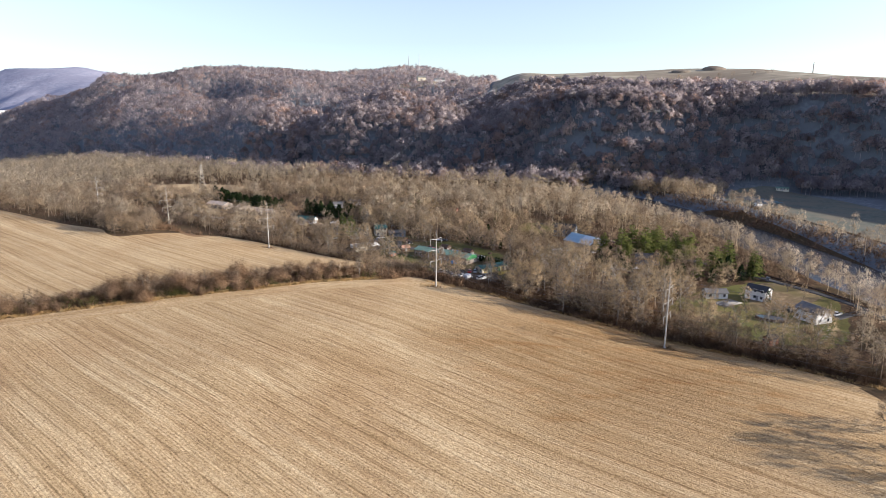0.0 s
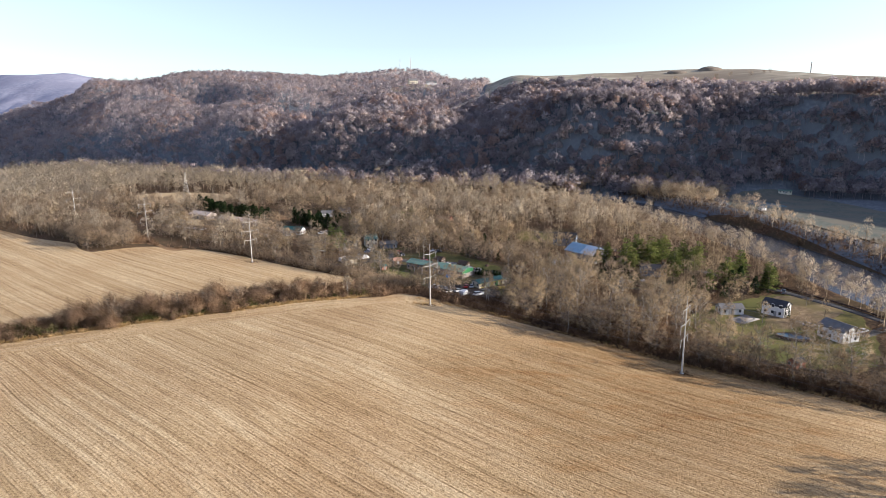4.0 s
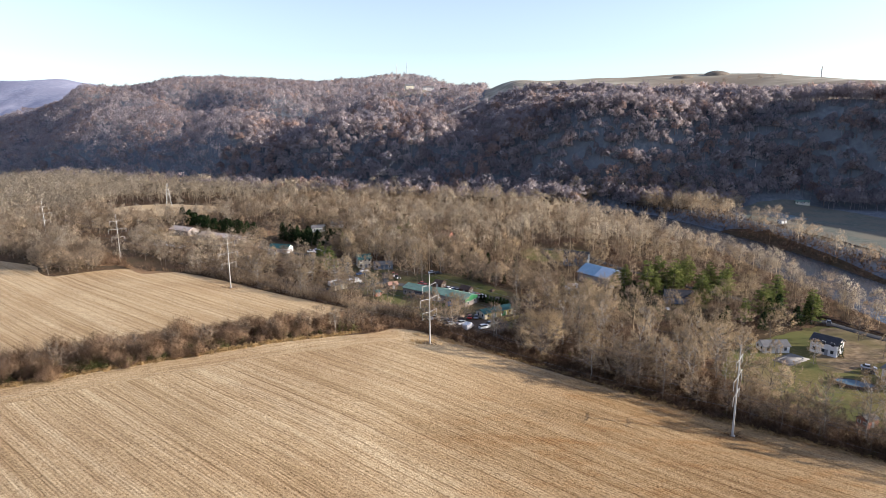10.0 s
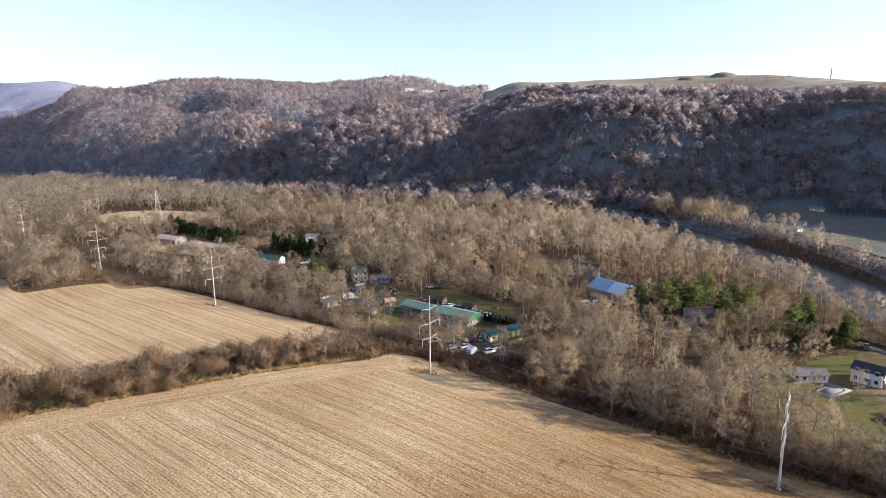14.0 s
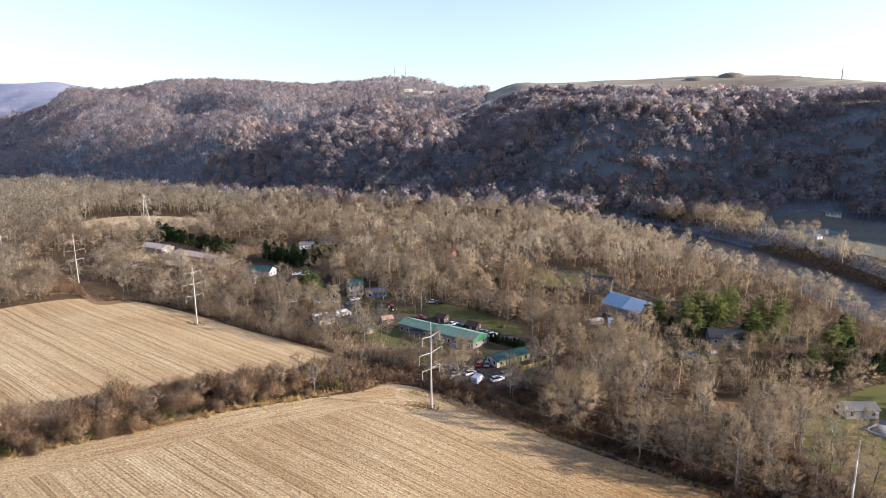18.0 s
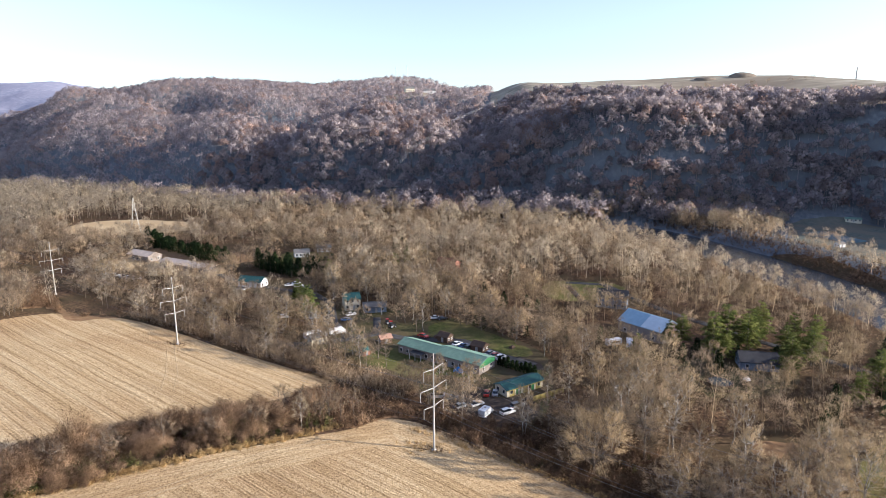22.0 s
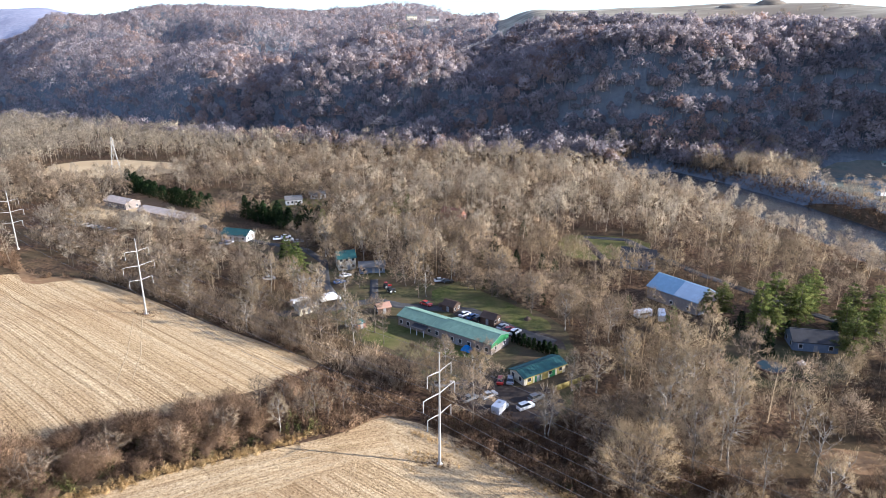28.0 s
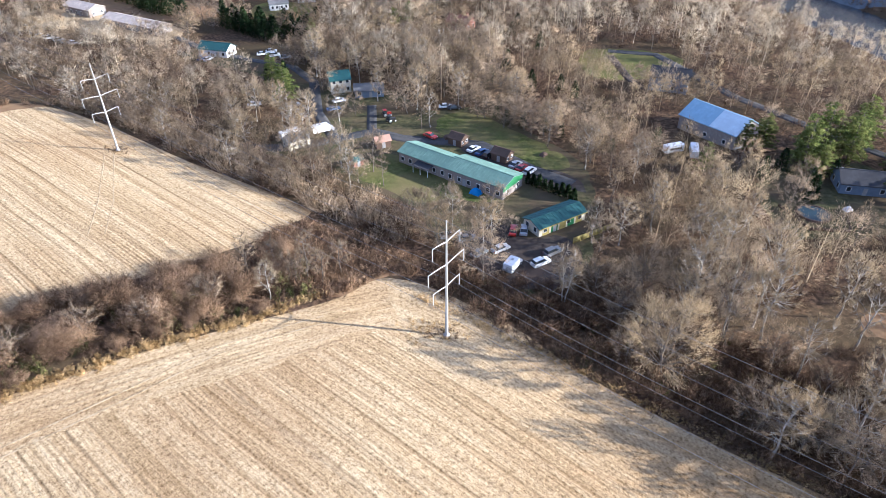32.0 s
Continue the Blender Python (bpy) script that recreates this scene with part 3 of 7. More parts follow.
# ---- trees ----
def tube(path, radii, sides=5):
    """A tapered tube along a path, as corners and triangles."""
    path = np.asarray(path, float)
    n = len(path)
    t = np.gradient(path, axis=0)
    t /= np.linalg.norm(t, axis=1)[:, None] + 1e-9
    up = np.where(np.abs(t[:, 2:3]) > 0.9, [[1.0, 0, 0]], [[0, 0, 1.0]])
    a = np.cross(t, up)
    a /= np.linalg.norm(a, axis=1)[:, None] + 1e-9
    b = np.cross(t, a)
    ang = np.arange(sides) * 2 * np.pi / sides
    ring = a[:, None] * np.cos(ang)[None, :, None] + b[:, None] * np.sin(ang)[None, :, None]
    v = (path[:, None] + ring * np.asarray(radii)[:, None, None]).reshape(-1, 3)
    f = []
    for i in range(n - 1):
        for k in range(sides):
            p, q = i * sides + k, i * sides + (k + 1) % sides
            f += [(p, q, q + sides), (p, q + sides, p + sides)]
    return v, np.array(f)


def join(pieces):
    vs, fs, n = [], [], 0
    for v, f in pieces:
        vs.append(v)
        fs.append(np.asarray(f) + n)
        n += len(v)
    return np.concatenate(vs), np.concatenate(fs)


def blades(r, start, way, length, width, face=None):
    """Slim triangles, one twig each; where face is given they lie about square to it."""
    n = len(start)
    way = way / (np.linalg.norm(way, axis=1)[:, None] + 1e-9)
    side = np.cross(way, r.normal(size=(n, 3)) if face is None else face + r.normal(0, 0.45, (n, 3)))
    side /= np.linalg.norm(side, axis=1)[:, None] + 1e-9
    v = np.stack([start - side * width[:, None] / 2, start + side * width[:, None] / 2, start + way * length[:, None]], 1).reshape(-1, 3)
    return v, np.arange(3 * n).reshape(-1, 3)


def round_shaded(r, piece, middle, squash=(1, 1, 1), loose=0.4):
    """Gives twigs the shading of the round crown that they fill."""
    v, f = piece
    n = (v - np.asarray(middle)) / np.asarray(squash)
    n = n / (np.linalg.norm(n, axis=1)[:, None] + 1e-9) + np.repeat(r.normal(0, loose * 1.7, (len(v) // 3, 3)), 3, 0)
    return v, f, n / np.linalg.norm(n, axis=1)[:, None]


def crown_bones(r, h, spread, low, limbs, branches, top=0.72):
    """The trunk, limbs and branches of a leafless tree, which fan out to fill a lumpy crown: their paths, and the crown's rim in any direction."""
    zc, hz = h * (1 + low) / 2, h * (1 - low) / 2
    ph = r.uniform(0, 6.28, 6)

    def rim(d):
        a, u = np.arctan2(d[:, 1], d[:, 0]), d[:, 2]
        lump = 1 + 0.13 * np.sin(2 * a + ph[0] + 2 * u) + 0.1 * np.sin(3 * a + ph[1]) * np.cos(4 * u + ph[2]) + 0.07 * np.sin(5 * a - 6 * u + ph[3])
        return d * [spread, spread, hz] * lump[:, None] + [0, 0, zc]

    lean = r.normal(0, 0.035, 2)
    zt = np.linspace(0, top, 6)
    wig = np.cumsum(r.normal(0, 0.012, (6, 2)), 0)
    wig[0] = 0
    trunk = np.c_[(lean * zt[:, None] + wig) * h, zt * h]
    k = np.arange(limbs)
    up = 0.92 - 1.25 * (k + 0.5) / limbs
    ang = k * 2.4 + r.uniform(-0.4, 0.4, limbs)
    d = np.c_[np.cos(ang) * np.sqrt(1 - up * up), np.sin(ang) * np.sqrt(1 - up * up), up]
    mid0 = np.array([0, 0, zc])
    tips = mid0 + (rim(d) - mid0) * r.uniform(0.6, 0.8, limbs)[:, None]
    zb = np.clip(tips[:, 2] - np.hypot(tips[:, 0], tips[:, 1]) * r.uniform(0.9, 1.5, limbs), 0.16 * h, top * h * 0.95)
    base = np.c_[np.interp(zb, trunk[:, 2], trunk[:, 0]), np.interp(zb, trunk[:, 2], trunk[:, 1]), zb]
    bend = base + (tips - base) * 0.5 + np.c_[tips[:, :2] * 0.12, -0.05 * (tips[:, 2] - zb)] + r.normal(0, 0.03 * spread, (limbs, 3))
    t = np.linspace(0, 1, 6)[None, :, None]
    limb = (1 - t) ** 2 * base[:, None] + 2 * t * (1 - t) * bend[:, None] + t * t * tips[:, None]
    q = r.normal(size=(branches, 3)) + [0, 0, 0.3]
    q /= np.linalg.norm(q, axis=1)[:, None]
    goal = mid0 + (rim(q) - mid0) * r.uniform(0.72, 0.93, branches)[:, None]
    pts = np.concatenate([limb[:, 1:].reshape(-1, 3), trunk[3:]])
    cost = np.linalg.norm(goal[:, None] - pts[None], axis=2) + 0.9 * np.maximum(0, pts[None, :, 2] - goal[:, None, 2])
    root = pts[np.argmin(cost + 2.0 * (cost < 1.2), 1)]
    return trunk, limb, root, goal, rim, mid0


def bare_tree(seed, h, spread, twigs, thick, style="tall", limbs=15, sides=4, stem=0.0105):
    """A leafless tree: wood (trunk, limbs, branches) and a crown of fine twigs."""
    r = np.random.RandomState(seed)
    low = {"tall": 0.2, "round": 0.13}.get(style, 0.04)
    many = max(40, min(110, twigs // 40))
    trunk, limb, root, goal, rim, mid0 = crown_bones(r, h, spread, low, limbs, many)
    rad = h * stem * (1 - 0.8 * np.linspace(0, 1, 6)) + 0.03
    rad[0] *= 1.35
    wood = [tube(trunk, rad, sides + 2)]
    for p in limb:
        wood.append(tube(p[[0, 2, 4, 5]], np.array([0.4, 0.28, 0.17, 0.08]) * h * stem, 3))
    for a, b in zip(root, goal):
        c = (a + b) / 2 + r.normal(0, 0.12, 3) - [0, 0, 0.15]
        wood.append(tube([a, c, b], [0.06, 0.042, 0.018], 3))
    # branchlets spray from the outer half of every branch
    n = many * 7
    k = r.randint(0, many, n)
    a = root[k] + (goal - root)[k] * r.uniform(0.3, 1.0, n)[:, None]
    out = a - mid0 + [0, 0, 0.15 * h]
    out /= np.linalg.norm(out, axis=1)[:, None]
    along = (goal - root)[k]
    along = along / np.linalg.norm(along, axis=1)[:, None]
    way = out * 0.7 + along * 0.7 + r.normal(0, 0.42, (n, 3)) + [0, 0, 0.15]
    way /= np.linalg.norm(way, axis=1)[:, None]
    ln = r.uniform(0.16, 0.34, n) * spread
    spray = blades(r, a, way, ln, np.full(n, thick * 0.6), out)
    # twigs fan out along the branchlets
    pick = r.randint(0, n, twigs)
    start = a[pick] + way[pick] * (ln[pick] * r.uniform(0.2, 1.0, twigs))[:, None]
    go = way[pick] * 0.75 + out[pick] * 0.35 + r.normal(0, 0.4, (twigs, 3)) + [0, 0, 0.45]
    start = start + r.normal(0, 0.035 * spread, (twigs, 3))
    crown = blades(r, start, go, r.uniform(0.3, 0.8, twigs) * (0.35 + 0.1 * spread), r.uniform(0.7, 1.3, twigs) * thick * 0.55, out[pick])
    return join(wood), round_shaded(r, join([spray, crown]), (0, 0, h * (0.32 + 0.4 * low)), (1, 1, 0.9), 0.24)


def far_tree(seed, h, spread, twigs, thick, low=0.3, limbs=7, branches=22, tall=1.0):
    """A cheaper leafless tree for woods: trunk, limbs and branches as slim blades, and sprays of twigs that fill a lumpy crown."""
    r = np.random.RandomState(seed)
    trunk, limb, root, goal, rim, mid0 = crown_bones(r, h, spread, low, limbs, branches, 0.8)
    wood = [tube(trunk[[0, 3, 5]], [h * 0.009, h * 0.006, 0.04], 3)]
    first, last = limb[:, 0], limb[:, -1]
    wood.append(blades(r, first, last - first, np.linalg.norm(last - first, axis=1), np.full(limbs, 0.16)))
    wood.append(blades(r, root, goal - root, np.linalg.norm(goal - root, axis=1), np.full(branches, 0.08)))
    k = r.randint(0, branches, twigs)
    u = r.uniform(0.35, 1.05, twigs)
    start = root[k] + (goal - root)[k] * u[:, None] + r.normal(0, 0.12 * spread, (twigs, 3))
    out = start - mid0 + [0, 0, 0.1 * h]
    out /= np.linalg.norm(out, axis=1)[:, None]
    along = (goal - root)[k]
    way = out * 0.8 + along / np.linalg.norm(along, axis=1)[:, None] * 0.5 + r.normal(0, 0.4, (twigs, 3)) + [0, 0, 0.25 * tall]
    twig = blades(r, start, way, r.uniform(0.1, 0.24, twigs) * spread, r.uniform(0.6, 1.4, twigs) * thick, out)
    v, f, n = round_shaded(r, twig, (0, 0, h * (0.3 + 0.42 * low)), (1, 1, 1.0), 0.18)
    wv, wf = join(wood)
    wn = np.tile([0.25, -0.25, 0.9], (len(wv), 1))
    n = np.concatenate([wn, n])
    v, f = join([(wv, wf), (v, f)])
    return v, f, n / (np.linalg.norm(n, axis=1)[:, None] + 1e-9)


def bush_mesh(seed, h, spread, twigs, thick, lean=0.12):
    """A thicket: arching stems gathered in lumps, and short twigs along them."""
    r = np.random.RandomState(seed)
    stems = max(5, min(70, twigs // 14))
    ang = r.uniform(0, 2 * np.pi, stems)
    rad = np.sqrt(r.uniform(0.02, 1, stems))
    cap = np.sqrt(np.clip(1 - rad ** 2 * 0.85, 0.05, 1)) * (0.78 + 0.22 * np.sin(ang * 3 + seed) + r.normal(0, 0.08, stems))
    foot = np.c_[np.cos(ang) * rad * spread * 0.35, np.sin(ang) * rad * spread * 0.35, np.zeros(stems)]
    head = np.c_[np.cos(ang) * rad * spread, np.sin(ang) * rad * spread, h * np.clip(cap, 0.15, 1.15)]
    few = 0 if twigs < 100 else stems
    k = r.randint(0, stems, twigs)
    u = r.uniform(0.15, 1.0, twigs) ** 0.75
    start = foot[k] + (head - foot)[k] * u[:, None] + r.normal(0, 0.11 * spread, (twigs, 3)) * np.minimum(1, u + 0.3)[:, None]
    start[:, 2] = np.abs(start[:, 2])
    out = start / [spread, spread, h] + [0, 0, 0.05]
    way = out * 0.9 + [0, 0, lean] + r.normal(0, 0.6, (twigs, 3))
    piece = blades(r, start, way, r.uniform(0.1, 0.27, twigs) * h ** 0.6 * (0.75 + 6.0 * thick), r.uniform(0.6, 1.4, twigs) * thick, out + [0, 0, 0.2])
    if few:
        piece = join([piece, blades(r, foot, head - foot, np.linalg.norm(head - foot, axis=1), np.full(stems, thick * 1.3))])
    return round_shaded(r, piece, (0, 0, h * 0.2), (1, 1, h / spread), 0.25)


def pine_mesh(seed, h, spread, tiers=10, per=7):
    """A white pine: whorls of level boughs ending in rounded tufts of needles."""
    r = np.random.RandomState(seed)
    wood = [tube([(0, 0, 0), (r.normal(0, 0.1), r.normal(0, 0.1), h * 0.5), (0, 0, h * 0.97)], [h * 0.02, h * 0.013, 0.04], 6)]
    V, F, N, m = [], [], [], 0
    for k in range(tiers):
        u = 0.14 + 0.82 * k / (tiers - 1)
        full = spread * min(1.0, 1.25 * (1 - u) ** 0.62) + 0.35
        for j in range(per if k < tiers - 2 else 4):
            ang = j * 2 * np.pi / per + k * 0.7 + r.normal(0, 0.2)
            ln = full * r.uniform(0.6, 1.1)
            out = np.array([math.cos(ang), math.sin(ang), r.uniform(0.0, 0.35)])
            base = np.array([0, 0, h * u])
            wood.append(tube([base, base + out * ln * 0.9], [h * 0.004, 0.02], 3))
            for at in ((0.45, 0.9) if ln > 2.2 else (0.75,)):
                c = base + out * ln * at + r.normal(0, 0.25, 3)
                n = int(30 + 9 * ln)
                o = r.normal(size=(n, 3))
                o /= np.linalg.norm(o, axis=1)[:, None]
                o[:, 2] = np.abs(o[:, 2]) - 0.25
                start = c + o * [1.15, 1.15, 0.6] * (0.35 + 0.16 * ln) * r.uniform(0.3, 1, (n, 1))
                v, f = blades(r, start, o + out * 0.4 + [0, 0, 0.35] + r.normal(0, 0.3, (n, 3)), r.uniform(0.35, 0.8, n), r.uniform(0.14, 0.3, n), o + [0, 0, 0.4])
                v, f, q = round_shaded(r, (v, f), c - [0, 0, 0.5], (1, 1, 0.7), 0.3)
                V.append(v), F.append(f + m), N.append(q)
                m += len(v)
    return join(wood), (np.concatenate(V), np.concatenate(F), np.concatenate(N))


def cedar_mesh(seed, h, spread, n=700):
    """A dense upright evergreen."""
    r = np.random.RandomState(seed)
    u = r.uniform(0, 1, n)
    ang = r.uniform(0, 2 * np.pi, n)
    rad = spread * (1 - u) ** 0.6 * np.sqrt(r.uniform(0.2, 1, n)) * (0.85 + 0.2 * np.sin(3 * ang + 6 * u))
    start = np.c_[np.cos(ang) * rad, np.sin(ang) * rad, 0.15 + u * h * 0.95]
    way = np.c_[np.cos(ang), np.sin(ang), np.full(n, 0.9)] + r.normal(0, 0.35, (n, 3))
    return round_shaded(r, blades(r, start, way, r.uniform(0.4, 1.0, n) * (0.5 + 0.05 * h), r.uniform(0.25, 0.5, n), np.c_[np.cos(ang), np.sin(ang), u * 0.6]), (0, 0, h * 0.35), (1, 1, 2), 0.35)


def spread_out(r, poly, gap, keep_out=(), jitter=0.42):
    """Places on a shaken grid inside a polygon."""
    px, py = [p[0] for p in poly], [p[1] for p in poly]
    gx, gy = np.meshgrid(np.arange(min(px), max(px), gap), np.arange(min(py), max(py), gap))
    gx = gx + (np.arange(gx.shape[0]) % 2)[:, None] * gap / 2
    x = (gx + r.uniform(-jitter, jitter, gx.shape) * gap).ravel()
    y = (gy + r.uniform(-jitter, jitter, gy.shape) * gap).ravel()
    ok = inside(poly, x, y)
    for q in keep_out:
        ok &= ~inside(q, x, y)
    return x[ok], y[ok]


def scatter(name, protos, x, y, r, mat, label, category, lo=0.8, hi=1.2, sink=0.15, lift=None, size=None):
    """Many plants joined into one mesh of kind stuff."""
    z = land(x, y) - sink if lift is None else lift
    which = r.randint(0, len(protos), len(x))
    V, F, N, T, n = [], [], [], [], 0
    for k, (pv, pf, *pn) in enumerate(protos):
        sel = np.nonzero(which == k)[0]
        if not len(sel):
            continue
        a, sc = r.uniform(0, 2 * np.pi, len(sel)), r.uniform(lo, hi, len(sel))
        if size is not None:
            sc = sc * size[sel]
        st = r.uniform(0.85, 1.15, len(sel))
        c, s = np.cos(a) * sc * st, np.sin(a) * sc * st
        vx = pv[None, :, 0] * c[:, None] - pv[None, :, 1] * s[:, None] + x[sel][:, None]
        vy = pv[None, :, 0] * s[:, None] + pv[None, :, 1] * c[:, None] + y[sel][:, None]
        vz = pv[None, :, 2] * sc[:, None] + z[sel][:, None]
        V.append(np.stack([vx, vy, vz], -1).reshape(-1, 3))
        F.append((pf[None] + (np.arange(len(sel)) * len(pv))[:, None, None] + n).reshape(-1, 3))
        n += len(sel) * len(pv)
        T.append(np.repeat(r.uniform(0, 1, len(sel)), len(pv)))
        if pn:
            ca, sa_ = np.cos(a)[:, None], np.sin(a)[:, None]
            q = pn[0]
            N.append(np.stack([q[None, :, 0] * ca - q[None, :, 1] * sa_, q[None, :, 0] * sa_ + q[None, :, 1] * ca, np.tile(q[:, 2], (len(sel), 1))], -1).reshape(-1, 3))
    ob = mesh_thing(name, np.concatenate(V), np.concatenate(F), mat, label, category, "stuff", normals=np.concatenate(N) if N else None)
    ob.data.attributes.new("tone", "FLOAT", "POINT").data.foreach_set("value", np.concatenate(T).astype(np.float32))
    return ob


def tree_kind(name, wood, crown, bark, leaf, label, category, group, part_names=("trunk", "crown")):
    """The meshes of one kind of tree, to be set out with plant()."""
    mw, mc = fast_mesh(part_names[0], *wood), fast_mesh(part_names[1], *crown)
    mw.materials.append(bark)
    mc.materials.append(leaf)
    mw.polygons.foreach_set("use_smooth", np.ones(len(mw.polygons), bool))
    return name, mw, mc, label, category, group, part_names


def plant(kind, x, y, size=1.0, turn=0.0, wide=1.0, label=""):
    name, mw, mc, lab, cat, group, part_names = kind
    ob = tagged(new(name), label or lab, cat, group)
    ob.empty_display_size = 0.5
    ob.matrix_basis = pose(x, y, float(land(x, y)) - 0.15, 0, 0, turn) @ Matrix.Diagonal((size * wide, size * wide, size, 1))
    for n, me in zip(part_names, (mw, mc)):
        p = new(n, me)
        p.parent = ob
    return ob

# ---- woods ----
CLEAR_MAIN = [(-33, 244), (-22, 236), (-10, 226), (-6, 208), (3, 195), (16, 190), (27, 202), (33, 216), (36, 240), (33, 257), (22, 272), (6, 294), (-10, 288), (-18, 300), (-28, 312), (-50, 316), (-52, 300), (-42, 280), (-58, 268), (-58, 256), (-40, 258)]
CLEAR_BARN = [(54, 262), (72, 238), (84, 242), (96, 262), (84, 288), (66, 288)]
CLEAR_HOUSE = [(60, 294), (88, 296), (90, 316), (84, 322), (92, 346), (54, 358), (46, 334), (58, 312)]
CLEAR_TEAL = [(-112, 345), (-86, 330), (-62, 336), (-60, 362), (-82, 372), (-106, 384), (-114, 366)]
CLEAR_RED = [(-8, 374), (12, 372), (14, 392), (-6, 394)]
FARM_CLEAR = [(-205, 428), (-200, 416), (-172, 396), (-124, 364), (-118, 376), (-165, 408), (-195, 432)]
FAR_CLEAR = [(-244 + 0.76 * (x + 244), 532 + 0.62 * (y - 528)) for x, y in FAR_FIELD]
PINE_STAND = [(82, 238), (116, 226), (130, 236), (130, 256), (108, 264), (88, 264)]
CLEAR_WHITE = [(-106, 388), (-82, 374), (-62, 380), (-58, 410), (-104, 410)]
OPEN = [BROWN_CLEAR, CLEAR_WHITE, CLEAR_MAIN, CLEAR_BARN, CLEAR_HOUSE, CLEAR_TEAL, CLEAR_RED, YARD, LAWN_D, LAWN_E, PINE_STAND, FARM_CLEAR, DARK_FIELD, FAR_CLEAR, FIELD_A, FIELD_B, BRUSH, EAST_FIELD]
W_EAST = [(26, 226), (36, 208), (60, 192), (88, 166), (112, 190), (150, 210), (176, 210), (186, 290), (180, 350), (166, 410), (148, 470), (118, 520), (40, 552), (-20, 470), (-10, 400), (20, 330), (30, 285), (34, 262)]
W_CENTRE = [(-60, 330), (-28, 306), (-12, 290), (10, 300), (20, 330), (-10, 400), (-20, 470), (40, 562), (-60, 592), (-150, 634), (-190, 560), (-150, 450), (-100, 440), (-65, 400)]
W_LEFT = [(-168, 300), (-180, 266), (-187, 264), (-206, 288), (-245, 304), (-420, 408), (-800, 560), (-760, 990), (-330, 720), (-150, 634), (-190, 560), (-300, 560), (-290, 497), (-250, 465), (-215, 440), (-240, 375), (-262, 372), (-235, 352), (-190, 312)]
W_BELT_B = [(-40, 226), (-58, 240), (-82, 257), (-108, 277), (-136, 296), (-150, 302), (-186, 338), (-212, 400), (-160, 366), (-115, 352), (-78, 312), (-52, 282), (-36, 254)]
W_BANK = [(234, 220), (258, 200), (252, 320), (240, 420), (222, 470), (190, 530), (165, 545), (185, 500), (212, 430), (228, 350)]
W_RIM = [(126, 96), (150, 80), (190, 120), (196, 200), (176, 210), (170, 176), (152, 136), (134, 114)]

far_tall = [far_tree(40 + k, 17 + k % 3 * 1.6, 4.3 + 0.5 * (k % 2), 560, 0.165, 0.22, 6, 30, 2.2) for k in range(7)]
far_round = [far_tree(50 + k, 12 + k % 3, 5.8 + 0.5 * (k % 2), 580, 0.185, 0.14, 7, 32, 0.6) for k in range(7)]
last_trees = [far_tree(45 + k, 14.5 + k % 3 * 2, 5.6, 140, 0.42, 0.28, 6, 18, 1.0) for k in range(6)]
near_under = [bush_mesh(90 + k, 4.6, 2.6, 150, 0.07) for k in range(5)]
under = [bush_mesh(60 + k, 3.4, 2.7, 40, 0.3) for k in range(4)]
near_tall = [far_tree(70 + k, 15.5 + k % 3 * 1.6, 4.2, 950, 0.08, 0.24, 9, 44, 2.0) for k in range(6)]
near_round = [far_tree(80 + k, 12 + k % 3, 5.2, 900, 0.08, 0.16, 10, 44, 0.7) for k in range(6)]


def woods(name, poly, gap, share, seed, label, lo=0.68, hi=1.12, close=False):
    """Woods in a polygon: tall pale trees, rounder brown ones and undergrowth."""
    r = np.random.RandomState(seed)
    x, y = spread_out(r, poly, gap, OPEN)
    dr = from_line(RIVER, x, y)
    keep = (dr > 25) & ~((dr < 50) & (y < 340) & (x < 205) & (r.uniform(size=len(x)) < 0.2))
    x, y, dr = x[keep], y[keep], dr[keep]
    size = (0.68 + 0.32 * ramp(25, 85, dr) if close else 1.0) * (0.95 + 0.17 * soft_waves(x, y, 55, seed))
    if close:
        thin = (np.hypot(x - 40, y - 150) > 185) | (r.uniform(size=len(x)) < 0.78)
        x, y, size = x[thin], y[thin], size[thin]
    tall = r.uniform(size=len(x)) < share
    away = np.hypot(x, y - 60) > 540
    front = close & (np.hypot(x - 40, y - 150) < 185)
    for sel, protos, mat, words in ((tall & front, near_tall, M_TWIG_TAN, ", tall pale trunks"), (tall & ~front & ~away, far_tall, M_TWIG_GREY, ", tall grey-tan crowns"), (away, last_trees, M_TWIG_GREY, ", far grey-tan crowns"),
                                    (~tall & front, near_round, M_TWIG_BROWN, ", round brown crowns"), (~tall & ~front & ~away, far_round, M_TWIG_BROWN, ", round brown crowns")):
        if sel.any():
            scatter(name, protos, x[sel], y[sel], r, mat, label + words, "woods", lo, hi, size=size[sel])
    x, y = spread_out(r, poly, gap * 1.1, OPEN)
    ok = from_line(RIVER, x, y) > 24
    near = close & (np.hypot(x - 40, y - 150) < 185)
    scatter("undergrowth", under, x[ok & ~near], y[ok & ~near], r, M_BRUSH, "leafless brown undergrowth beneath the trees", "undergrowth", 0.6, 1.3)
    if near.any():
        x, y = spread_out(r, poly, gap * 0.5, OPEN)
        ok = (from_line(RIVER, x, y) > 24) & (np.hypot(x - 40, y - 150) < 185)
        scatter("shrub_layer", near_under, x[ok], y[ok], r, M_BRUSH, "leafless shrubs and saplings beneath the trees", "undergrowth", 0.45, 1.05)


